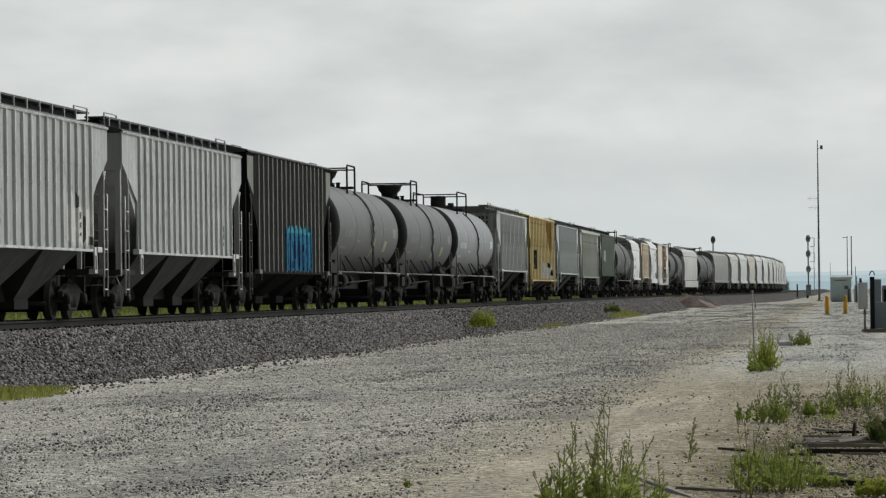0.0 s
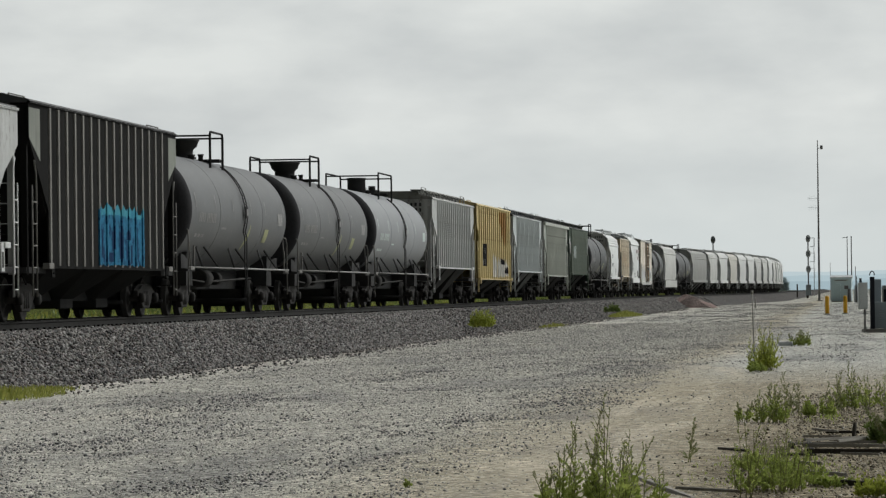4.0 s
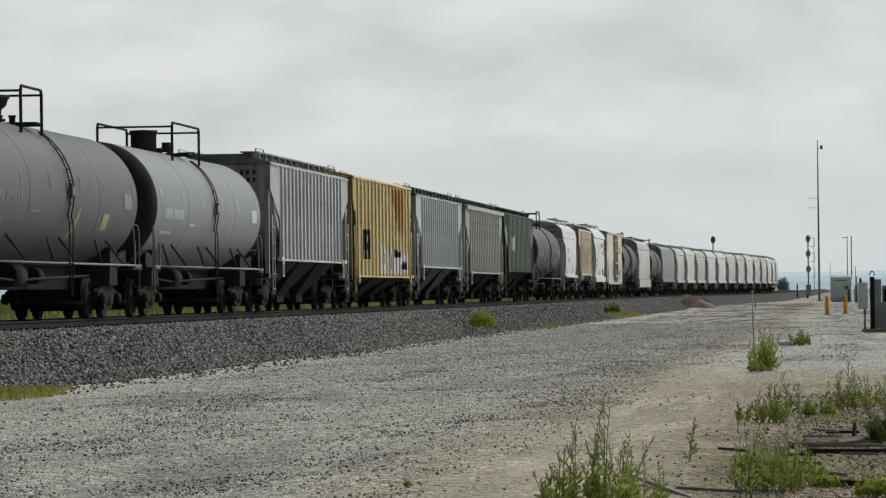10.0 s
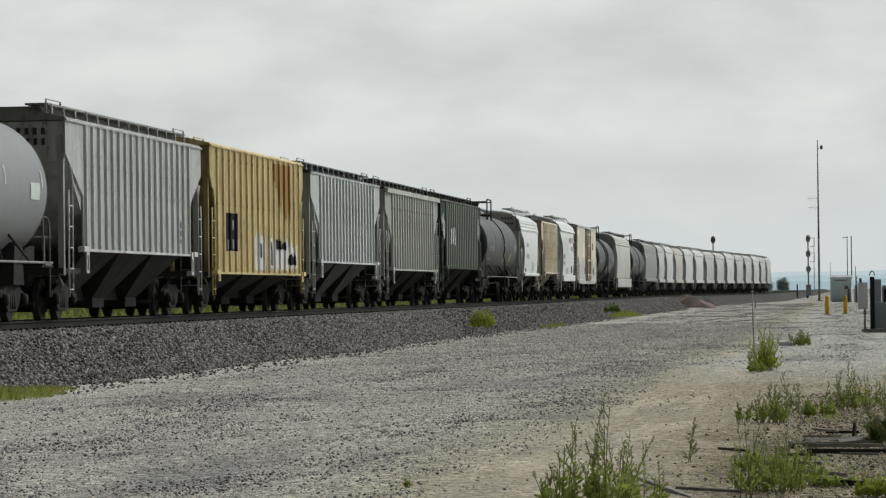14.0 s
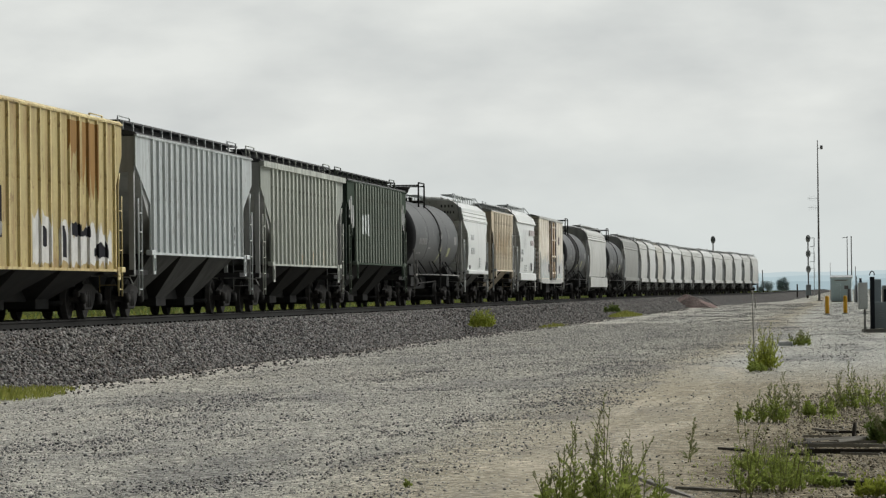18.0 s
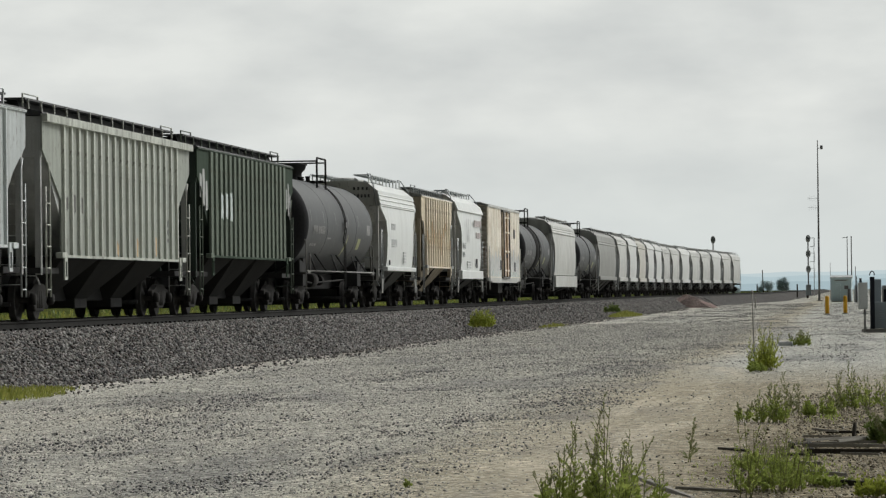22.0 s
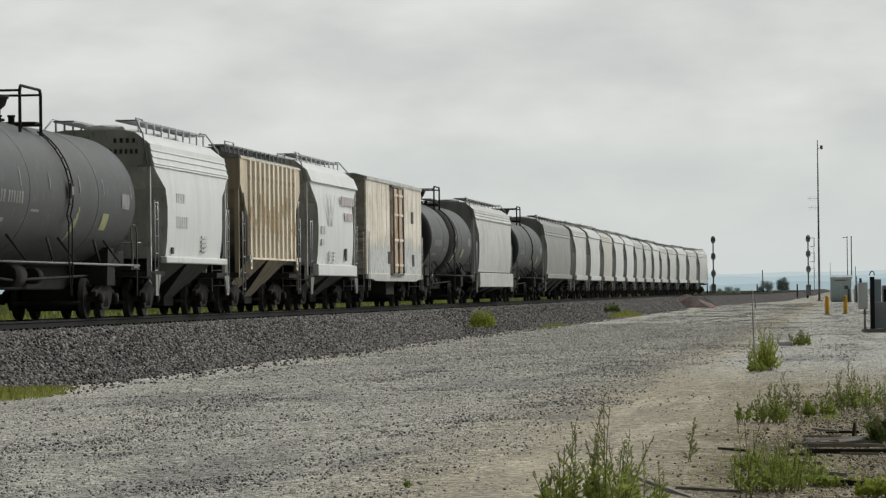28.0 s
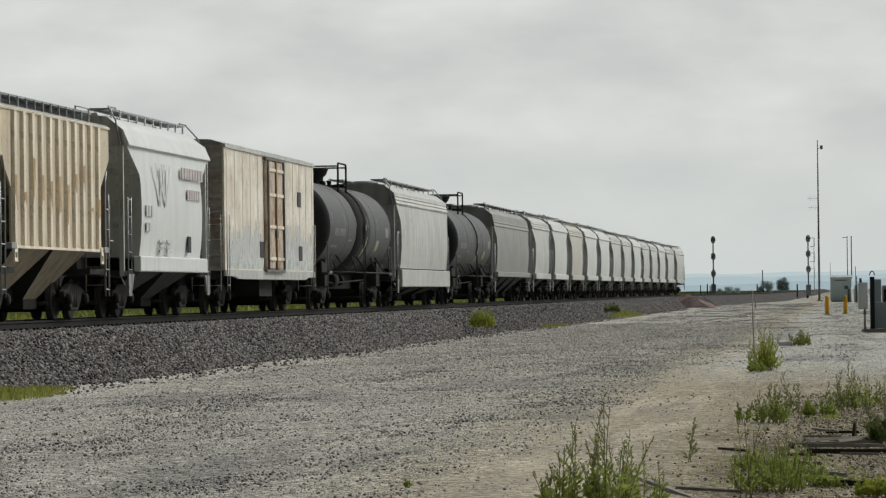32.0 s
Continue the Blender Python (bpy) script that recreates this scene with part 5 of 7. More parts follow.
    spray(y, 5.2, 6.9, 1.3, 1.75, "spray_black", 19, "black shadow strokes of the letters", 0.7).scale.y = 1.003
    spray(y, 1.6, 2.3, 1.3, 2.05, "spray_black", 13, "black shadow strokes of the letters", 0.5).scale.y = 1.003
    spray(y, 2.5, 4.8, 1.75, 2.12, "spray_black", 14, "black shadow strokes of the letters", 0.6).scale.y = 1.003
    spray(y, 2.4, 3.6, 2.3, 4.25, "rust", 15, "brown rust streak down the side", 0.15, "rust_streak")
    spray(y, 3.9, 6.1, 2.2, 4.25, "rust", 25, "brown rust streak down the side", 0.15, "rust_streak")
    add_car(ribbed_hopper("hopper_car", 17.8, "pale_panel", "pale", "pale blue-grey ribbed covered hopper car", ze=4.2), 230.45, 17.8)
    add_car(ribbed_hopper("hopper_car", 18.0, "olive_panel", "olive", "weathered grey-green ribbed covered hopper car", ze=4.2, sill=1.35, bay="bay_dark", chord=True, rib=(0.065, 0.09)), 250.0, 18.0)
    o = TRAIN[-1][0]
    for k in range(3):
        x = POSTS[o.name][k]
        panel_block(o, x + 0.28, x + 0.55, 2.30, 2.62, "mark_faint", 80 + k, "worn dark stencil figure, drawn as a bar")
        panel_block(o, POSTS[o.name][7 + 3 * k] + 0.2, POSTS[o.name][7 + 3 * k] + 0.55, 1.42, 1.70 + 0.08 * k, "rust_thin", 90 + k, "brown rust stain at the sill")
    for car, *_ in TRAIN:
        if car.name in POSTS and len(POSTS[car.name]) == 18:
            for z0, z1 in ((1.78, 1.86), (1.95, 2.08), (2.14, 2.30)):
                x = POSTS[car.name][15]
                panel_block(car, x + 0.25, x + 0.58, z0, z1, "mark_dark", 60, "small dark data stencil, drawn as a bar")
    g = add_car(ribbed_hopper("hopper_car", 17.2, "green", "green_post", "dark green ribbed covered hopper car with white panels", ze=4.2, bay="bay_dark", end="green_end", tick="green_post", rib=(0.06, 0.20)), 268.8, 17.2)
    for k, (z0, z1) in enumerate(((2.50, 3.12), (2.52, 3.14), (2.46, 3.16))):
        x = POSTS[g.name][2 + k]
        panel_block(g, x - 0.17, x + 0.17, z0, z1, "mark_white", 16 + k, depth=0.06)
    for k, (z0, z1) in enumerate(((2.95, 3.55), (2.80, 3.70), (2.70, 3.40))):
        panel_block(g, -8.2 + 0.45 * k, -7.9 + 0.45 * k, z0, z1, "end_grey", 36 + k, "flaked grey patch on the corner plate")
        panel_block(g, 7.2 + 0.35 * k, 7.4 + 0.35 * k, z0, z1, "end_grey", 46 + k, "flaked grey patch on the corner plate")
    add_car(tank_car("tank_car", 16.0, "tank_black", "black tank car with black valve housing on top"), 288.9, 16.0)
    sh = add_car(smooth_hopper("hopper_car", 11.3, "white", "white smooth-sided covered hopper car, clean", end="dusty", sill=(1.28, 1.44), bay="bay", board="galv", up=0.58), 305.15, 11.3)
    end_bars(sh, M["mark_dark"], -5.56, -1.1, -0.5, 4.12, 4.23, 4, "dark stencilled letters, drawn as bars")
    end_bars(sh, M["mark_dark"], -5.56, -1.15, -0.4, 3.86, 3.97, 6, "dark stencilled figures, drawn as bars")
    bars(sh, M["mark_grey"], -2.9, -1.6, 2.75, 2.98, 4, -1.575, label="faded grey lettering")
    bars(sh, M["mark_grey"], -2.9, -1.2, 2.15, 2.42, 6, -1.582, label="faded grey lettering")
    for k in range(4):
        bars(sh, M["mark_grey"], 0.6, 1.8, 1.60 + 0.11 * k, 1.66 + 0.11 * k, 1, -1.585, label="faded grey line of small lettering")
    bars(sh, M["mark_dark"], 4.1, 4.6, 1.52, 1.85, 1, -1.575, label="dark data panel")
    bars(sh, M["mark_dark"], -3.6, -3.2, 1.5, 1.66, 1, -1.565, label="dark data panel")
    t = add_car(ribbed_hopper("hopper_car", 11.6, "tan_panel", "tan", "rust-stained tan ribbed short hopper car", ze=4.2, sill=1.50, nposts=11, n_bays=2, tick="galv", bay="tan_dull", board="galv", roof="mid", rib=(0.075, 0.12), end="tan_dull"), 318.6, 11.6)
    rt = random.Random(33)
    for k, x in enumerate(POSTS[t.name]):
        top = rt.uniform(2.3, 3.4)
        spray(t, x - 0.12, x + rt.uniform(0.12, 0.5), 1.55 + rt.uniform(0.1, 0.6), top, "rust_thin", 170 + k, "brown rust streak on the side", 0.95, "rust_streak")
    w = add_car(smooth_hopper("hopper_car", 11.6, "white", "white smooth-sided hopper car with large lettering", strip=(3.92, 4.30), sill=(1.06, 1.42), ridges=0, out=0.07, bay="bay", board="galv", end="dusty"), 332.45, 11.6)
    bm = bmesh.new()
    for x0, x1 in ((-2.7, -2.1), (-1.5, -2.1), (-1.9, -1.3), (-0.7, -1.3)):
        A = [bm.verts.new((x, -1.605, z)) for x, z in ((x0, 3.62), (x0 + 0.17, 3.62), (x1 + 0.17, 2.62), (x1, 2.62))]
        bm.faces.new(A)
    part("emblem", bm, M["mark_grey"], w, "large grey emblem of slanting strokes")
    bars(w, M["mark_faded"], 1.1, 4.3, 3.35, 3.62, 8, -1.60, label="faded red-grey lettering, drawn as bars", gap=0.25)
    bars(w, M["mark_faded"], 1.9, 3.9, 2.85, 3.10, 6, -1.605, label="faded red-grey lettering, drawn as bars", gap=0.25)
    bars(w, M["mark_grey"], -3.9, -2.9, 2.35, 2.6, 3, -1.61, label="small grey lettering, drawn as bars")
    bars(w, M["mark_grey"], -3.9, -3.2, 2.0, 2.2, 2, -1.61, label="small grey lettering, drawn as bars")
    bars(w, M["mark_dark"], 1.9, 2.5, 1.55, 1.95, 1, -1.60, label="dark data panel")
    for k in range(3):
        bars(w, M["mark_grey"], -2.2, -0.2, 1.52 + 0.12 * k, 1.58 + 0.12 * k, 2, -1.60, label="small grey line of lettering")
    r = add_car(reefer_car("refrigerator_car", 17.4, "rust-stained white refrigerator car with sliding door"), 349.2, 17.4)
    rr = random.Random(40)
    for x0, x1, mtl in ((-8.4, -1.8, "spray_silver"), (1.6, 8.4, "spray_silver")):
        bm = bmesh.new()
        n = 46
        top = [(x0 + (x1 - x0) * k / n, 2.15 + rr.uniform(-0.45, 0.35)) for k in range(n + 1)]
        vs = [(bm.verts.new((x, -1.5565, 1.2)), bm.verts.new((x, -1.5565, z))) for x, z in top]
        for a, b in zip(vs, vs[1:]):
            bm.faces.new((a[0], b[0], b[1], a[1]))
        part("graffiti", bm, M[mtl], r, "silver-grey sprayed lettering, illegible")
    # sprayed letters: leaning strokes with a pale core and a thin grey outline
    for x0, x1 in ((-8.2, -2.0), (1.8, 8.2)):
        x = x0
        while x < x1 - 0.6:
            z0, z1, wide = 1.3 + rr.uniform(0, 0.2), 2.2 + rr.uniform(-0.25, 0.35), rr.uniform(0.5, 0.8)
            for u in (0.0, rr.uniform(0.4, 0.6), 1.0):
                lean = rr.uniform(-0.12, 0.12)
                for mtl, w, y in (("mark_grey", 0.13, -1.559), ("spray_white", 0.07, -1.5605)):
                    bm = bmesh.new()
                    rows = []
                    for k in range(6):
                        z = z0 + (z1 - z0) * k / 5
                        c = x + wide * u * 0.8 + lean * k / 5 + 0.06 * math.sin(k * 1.7 + u * 5)
                        rows.append((bm.verts.new((c - w, y, z)), bm.verts.new((c + w, y, z + 0.05))))
                    for A, B in zip(rows, rows[1:]):
                        bm.faces.new((A[0], A[1], B[1], B[0]))
                    part("graffiti", bm, M[mtl], r, "grey and white sprayed letter stroke, illegible")
            x += wide + 0.25
    for x, z in ((-2.2, 1.75), (5.6, 1.7), (5.4, 3.3)):
        part("data_panel", bevelled(x - 0.35, x + 0.35, -1.575, -1.56, z - 0.22, z + 0.22, 0.003), M["mark_dark"], r)
    add_car(tank_car("tank_car", 16.4, "tank_black", "black tank car with a darker band", band="iron", rail="iron"), 370.3, 16.4)
    add_car(smooth_hopper("hopper_car", 18.6, "dusty", "dusty pale grey smooth-sided covered hopper car", n_bays=3, strip=(3.7, 4.15), sill=(0.72, 1.36), cut=0.9), 389.9, 18.6)
    add_car(tank_car("tank_car", 15.2, "tank_black", "black tank car with low handrails", rail="iron"), 410.9, 15.2)
    add_car(smooth_hopper("hopper_car", 20.0, "mid", "grey smooth-sided covered hopper car with open bays", n_bays=4, sill=(1.2, 1.44), cut=0.9, ridges=1), 430.3, 20.0)
    one = add_car(smooth_hopper("hopper_car", 12.2, "dusty", "dusty white smooth-sided covered hopper car", strip=(3.75, 4.15)), 448.7, 12.2)
    two = smooth_hopper("hopper_car", 12.2, "pale_white", "clean white smooth-sided covered hopper car", strip=(3.85, 4.2), ridges=0, out=0.06)
    for k in range(1, 13):
        if k == 2:
            add_car(smooth_hopper("hopper_car", 12.2, "beige", "beige smooth-sided covered hopper car", strip=(3.75, 4.15)), 448.7 + 13.75 * k, 12.2)
        elif k == 1:
            add_car(two, 448.7 + 13.75 * k, 12.2)
        else:
            add_car(copy_thing(two if k in (3, 4, 7, 10) else one, Matrix()), 448.7 + 13.75 * k, 12.2)


build_train()


# ---- gravel, stone by stone ----
M["pebble"] = stone_material("fine_pebbles", [(0.07, 0.071, 0.072), (0.34, 0.335, 0.31), (0.56, 0.545, 0.475), (0.17, 0.17, 0.165), (0.66, 0.635, 0.56), (0.10, 0.10, 0.10)])


def build_stones():
    R = RNG
    to_world = np.array(TRACK)

    def world_of(s, y, z):
        p = np.stack((s, y, z, np.ones(len(s))), 1)
        return (to_world @ p.T).T[:, :3]

    # ballast slope along the near stretch
    for lo, hi, n, size, nm in ((60, 150, 52000, (0.026, 0.060), "near"), (150, 400, 40000, (0.035, 0.07), "far")):
        s = R.uniform(lo, hi, n)
        u = R.uniform(-0.22, 1.06, n)
        y = -np.interp(u, [-0.22, 0.0, 1.0, 1.06], [1.35, 1.9, 3.35, 3.6])
        y += np.array([toe_shift(q) for q in s]) * np.clip(u, 0, 1)
        z = np.interp(u, [-0.22, 0.0, 0.12, 1.0, 1.06], [BED_Z, BED_Z - 0.02, BED_Z - 0.08, 0.0, 0.0])
        p = world_of(s, y - np.array([shift(q) for q in s]), z + R.uniform(-0.01, 0.025, n))
        scatter("ballast_stones", p, R.uniform(*size, n), M["ballast_stone"], "crushed grey ballast stones on the track slope", "ballast")
    n = 5000
    s = R.uniform(60, 330, n)
    y = -(3.25 + 1.5 * R.uniform(0, 1, n) ** 2.2) + np.array([toe_shift(q) for q in s])
    scatter("ballast_stones", world_of(s, y - np.array([shift(q) for q in s]), np.full(n, 0.01)), R.uniform(0.02, 0.055, n), M["ballast_stone"], "ballast stones strayed along the foot of the slope", "ballast")
    # loose stones on the lot, thicker in long patches
    n = 420000
    s = 26 + 400 * R.uniform(0, 1, n) ** 2.3
    y = -R.uniform(3.4, 19.5, n)
    keep = []
    for a, b in zip(s, y):
        v = noise.noise((a * 0.075, b * 0.5, 2.0)) + 0.6 * noise.noise((a * 0.3, b * 1.2, 7.0))
        # the dirt strip and the soil beside it are nearly bare
        edge = -14.0 - 0.6 * noise.noise((a * 0.12, 4.0, 0.0))
        inside = 0.10 if b > -5.0 else 0.55 if b > -6.0 else 1.0 if b > edge else max(0.05, 1 - (edge - b) / 0.7) if a < 90 else 0.55
        keep.append(R.uniform() < inside * (0.10 + 1.75 * max(0.0, v - 0.05)))
    keep = np.array(keep)
    s, y = s[keep], y[keep]
    n = len(s)
    z = np.array([lot_height(a, b) for a, b in zip(s, y)])
    size = (0.006 + 0.019 * R.uniform(0, 1, n) ** 2.6) * np.minimum(0.75 + s / 130, 1.05 + s / 400)
    scatter("gravel_stones", world_of(s, y, z + size * 0.3), size, M["stone"], "loose mixed grey stones scattered over the lot", "gravel")
    # fine pebbles that cover the near part of the lot
    n = 290000
    s = 27 + 170 * R.uniform(0, 1, n) ** 2.0
    y = -R.uniform(4.0, 18.5, n)
    size = R.uniform(0.006, 0.013, n) * (0.7 + s / 85)
    keep = ((y > -13.6 - 0.9 * R.uniform(0, 1, n)) | (R.uniform(0, 1, n) < 0.12)) & ((y < -5.0) | (R.uniform(0, 1, n) < 0.65))
    s, y, size = s[keep], y[keep], size[keep]
    z = np.array([lot_height(a, b) for a, b in zip(s, y)])
    scatter("fine_gravel", world_of(s, y, z + size * 0.1), size, M["pebble"], "fine pale gravel strewn over the lot", "gravel", fine=True)


build_stones()


# ---- sky dome and distant hills ----
def emission(name, col):
    m = bpy.data.materials.new(name)
    m.use_nodes = True
    nt = m.node_tree
    nt.nodes.remove(nt.nodes["Principled BSDF"])
    em = nt.nodes.new("ShaderNodeEmission")
    em.inputs["Color"].default_value = (*col, 1)
    nt.links.new(em.outputs[0], nt.nodes["Material Output"].inputs["Surface"])
    return m, nt, em


def build_sky():
    m, nt, em = emission("overcast_cloud", (0.7, 0.7, 0.7))
    tc, mp = nt.nodes.new("ShaderNodeTexCoord"), nt.nodes.new("ShaderNodeMapping")
    mp.inputs["Scale"].default_value = (1 / 4600, 1 / 4600, 1 / 4600)
    nt.links.new(tc.outputs["Object"], mp.inputs["Vector"])
    cloud_nodes(nt, mp.outputs[0], em, 1.0)
    bm = bmesh.new()
    rows = []
    for j in range(13):
        el = radians(-1 + 2.5 * j)
        rows.append([bm.verts.new((4600 * math.sin(radians(a)) * math.cos(el), 4600 * math.cos(radians(a)) * math.cos(el), 4600 * math.sin(el))) for a in range(-75, 76, 3)])
    for A, B in zip(rows, rows[1:]):
        for k in range(len(A) - 1):
            bm.faces.new((A[k], A[k + 1], B[k + 1], B[k])).smooth = True
    ob = part("sky_backdrop", bm, m)
    return tagged(ob, "pale grey overcast sky with soft cloud patches", "sky", kind="structure")


SKY = build_sky()


def build_hills():
    # Haze is put into each ridge's flat glowing colour, paler farther off.
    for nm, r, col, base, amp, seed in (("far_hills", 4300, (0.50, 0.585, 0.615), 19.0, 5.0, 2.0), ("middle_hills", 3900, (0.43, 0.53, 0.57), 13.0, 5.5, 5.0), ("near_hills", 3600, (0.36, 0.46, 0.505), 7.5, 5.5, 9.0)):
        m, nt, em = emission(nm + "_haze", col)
        bm = bmesh.new()
        top, low = [], []
        for k in range(601):
            a = radians(-75 + k * 0.25)
            h = base + amp * noise.noise((k * 0.05, seed, 0)) + amp * 0.5 * noise.noise((k * 0.21, seed, 3)) + amp * 0.3 * noise.noise((k * 0.9, seed, 5)) + amp * 0.35 * abs(noise.noise((k * 0.37, seed, 8)))
            x, y = r * math.sin(a), r * math.cos(a)
            top.append(bm.verts.new((x, y, max(h, 2.0))))
            low.append(bm.verts.new((x * 0.97, y * 0.97, -2.0)))
        for k in range(600):
            bm.faces.new((low[k], low[k + 1], top[k + 1], top[k]))
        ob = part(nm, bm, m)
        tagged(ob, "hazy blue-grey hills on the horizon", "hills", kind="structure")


build_hills()


# ---- plants ----
def leaf_material(name, cols):
    """Thin leaves that let some light through."""
    m = stone_material(name, cols)
    nt = m.node_tree
    bs = nt.nodes["Principled BSDF"]
    bs.inputs["Roughness"].default_value = 0.55
    col = bs.inputs["Base Color"].links[0].from_socket
    tr, mx = nt.nodes.new("ShaderNodeBsdfTranslucent"), nt.nodes.new("ShaderNodeMixShader")
    nt.links.new(col, tr.inputs["Color"])
    mx.inputs[0].default_value = 0.45
    nt.links.new(bs.outputs[0], mx.inputs[1])
    nt.links.new(tr.outputs[0], mx.inputs[2])
    nt.links.new(mx.outputs[0], nt.nodes["Material Output"].inputs["Surface"])
    return m


M["leaf"] = leaf_material("fresh_weed_leaves", [(0.25, 0.325, 0.07), (0.35, 0.425, 0.105), (0.44, 0.50, 0.155), (0.29, 0.36, 0.085)])
M["leaf_dark"] = leaf_material("dark_weed_leaves", [(0.11, 0.165, 0.045), (0.17, 0.235, 0.065), (0.24, 0.30, 0.095)])
M["leaf_yellow"] = leaf_material("yellow_green_grass", [(0.38, 0.43, 0.07), (0.47, 0.50, 0.11), (0.30, 0.37, 0.07)])
M["leaf_grass"] = leaf_material("dull_yellow_green_grass", [(0.25, 0.27, 0.055), (0.33, 0.34, 0.09), (0.19, 0.22, 0.055)])
M["leaf_dry"] = leaf_material("dry_seed_heads", [(0.23, 0.25, 0.11), (0.18, 0.215, 0.09), (0.33, 0.32, 0.19), (0.25, 0.25, 0.14)])
# Pale blue-grey: distance haze mixed into the leaf colours.
M["leaf_far"] = leaf_material("haze_pale_tree_leaves", [(0.48, 0.58, 0.60), (0.55, 0.64, 0.66), (0.60, 0.68, 0.70)])
M["stalk"] = mat("weed_stalk", (0.20, 0.21, 0.09), 0.7, scale=6.0, rand=0.2)
M["bark"] = mat("tree_bark", (0.10, 0.08, 0.06), 0.9, scale=2.0)


def leaf_mesh(name, quads, material):
    """Leaves as folded diamonds: each (base, tip, half-width)."""
    v, f = [], []
    for a, b, w, up in quads:
        d = b - a
        sde = d.cross(up)
        if sde.length < 1e-6:
            continue
        sde = sde.normalized() * w
        mid = a + d * 0.45
        k = len(v)
        v += [a, mid + sde, b, mid - sde]
        f += [(k, k + 1, k + 2), (k, k + 2, k + 3)]
    me = bpy.data.meshes.new(name)
    me.from_pydata(v, [], f)
    me.materials.append(material)
    return me


def weed(at, h, spread, stalks, label, leaves=34, mtl="leaf", seed=1, head=True, leaf=0.06, lean=0.25, category="weed", name="weed", thick=0.006, even=False):
    """A clump of upright stalks with narrow leaves and thin seed heads."""
    r = random.Random(seed)
    root = empty(name, pose(at[0], at[1], at[2] if len(at) > 2 else 0.0))
    tagged(root, label, category)
    bm = bmesh.new()
    quads, dry = [], []

    def tuft(c, way, ln, heap):
        """One small leaf or seed bract that leans along its twig."""
        d = (way + Vector((r.uniform(-0.8, 0.8), r.uniform(-0.8, 0.8), r.uniform(-0.5, 0.6)))).normalized() * ln
        heap.append((c, c + d, ln * r.uniform(0.14, 0.26), Vector((r.uniform(-1, 1), r.uniform(-1, 1), r.uniform(0, 1)))))

    for k in range(stalks):
        a, d = r.uniform(0, math.tau), spread * math.sqrt(r.random())
        p = Vector((d * math.cos(a), d * math.sin(a), -0.02))
        hh = h * r.uniform(0.38, 1.0) * (1 - 0.45 * d / max(spread, 0.01)) if not even else h * r.uniform(0.85, 1.0)
        out = Vector((math.cos(a), math.sin(a), 0)) * lean * d / max(spread, 0.01)
        dirn = (Vector((r.uniform(-lean, lean), r.uniform(-lean, lean), 1)) * 1.0 + 0.7 * out).normalized()
        bend = Vector((r.uniform(-0.14, 0.14), r.uniform(-0.14, 0.14), 0)) * hh

        def at_stem(u):
            return p + dirn * hh * u + bend * u * u

        for u0, u1 in ((0, 0.35), (0.35, 0.7), (0.7, 1.0)):
            rod(bm, at_stem(u0), at_stem(u1), thick * (1 - 0.7 * u0), 4, thick * (1 - 0.7 * u1), caps=False)
        twigs = max(4, round(leaves / 5.5))
        for q in range(twigs):
            u = 0.06 + 0.92 * (q + r.random()) / twigs
            c = at_stem(u)
            az = r.uniform(0, math.tau)
            way = Vector((math.cos(az), math.sin(az), 0.75 + 1.0 * u)).normalized()
            ln = min(hh * 0.30, leaf * 3.2) * (1.08 - u * (0.78 if head else 0.6)) * r.uniform(0.45, 1.1)
            if ln > 0.03:
                rod(bm, c, c + way * ln, thick * 0.4, 3, thick * 0.15, caps=False)
            m = 6 + int(4 * r.random() + 7 * (1 - u))
            for j in range(m):
                w = (j + r.random()) / m
                ripe = head and u + 0.25 * w > 0.70
                tuft(c + way * ln * w, way, leaf * r.uniform(0.4, 1.0) * (1.35 - 0.95 * u), dry if ripe and r.random() < 0.75 else quads)
        if head:
            for q in range(12):
                u = 0.80 + 0.2 * q / 11
                tuft(at_stem(u), dirn, leaf * 0.4, dry)
    part("stem", bm, M["stalk"], root)["kind"] = "stuff"
    part("leaves", leaf_mesh("leaves", quads, M[mtl]), None, root)["kind"] = "stuff"
    if dry:
        part("seed_head", leaf_mesh("seed_head", dry, M["leaf_dry" if mtl != "leaf_yellow" else mtl]), None, root)["kind"] = "stuff"
    return root


def grass_patch(at, rx, ry, h, n, label, mtl="leaf_grass", seed=1, turn=0.0):
    """Low tufts; nobody could count them."""
    r = random.Random(seed)
    quads = []
    ca, sa = math.cos(turn), math.sin(turn)
    for k in range(n):
        a, d = r.uniform(0, math.tau), r.random() ** 0.8
        u, w = d * math.cos(a) * rx, d * math.sin(a) * ry
        if noise.noise((u * 1.7 + seed, w * 1.7, 0.5)) < -0.12:
            continue
        p = Vector((u * ca - w * sa, u * sa + w * ca, -0.01))
        ln = h * r.uniform(0.4, 1.0) * (1.15 - 0.75 * d)
        tip = p + Vector((r.uniform(-0.5, 0.5), r.uniform(-0.5, 0.5), 1)).normalized() * ln
        quads.append((p, tip, ln * 0.09 + 0.004, Vector((r.uniform(-1, 1), r.uniform(-1, 1), 0.2))))
    ob = new("grass_tufts", leaf_mesh("grass_tufts", quads, M[mtl]))
    ob.matrix_basis = pose(at[0], at[1], at[2] if len(at) > 2 else 0.0)
    return tagged(ob, label, "grass", kind="stuff")


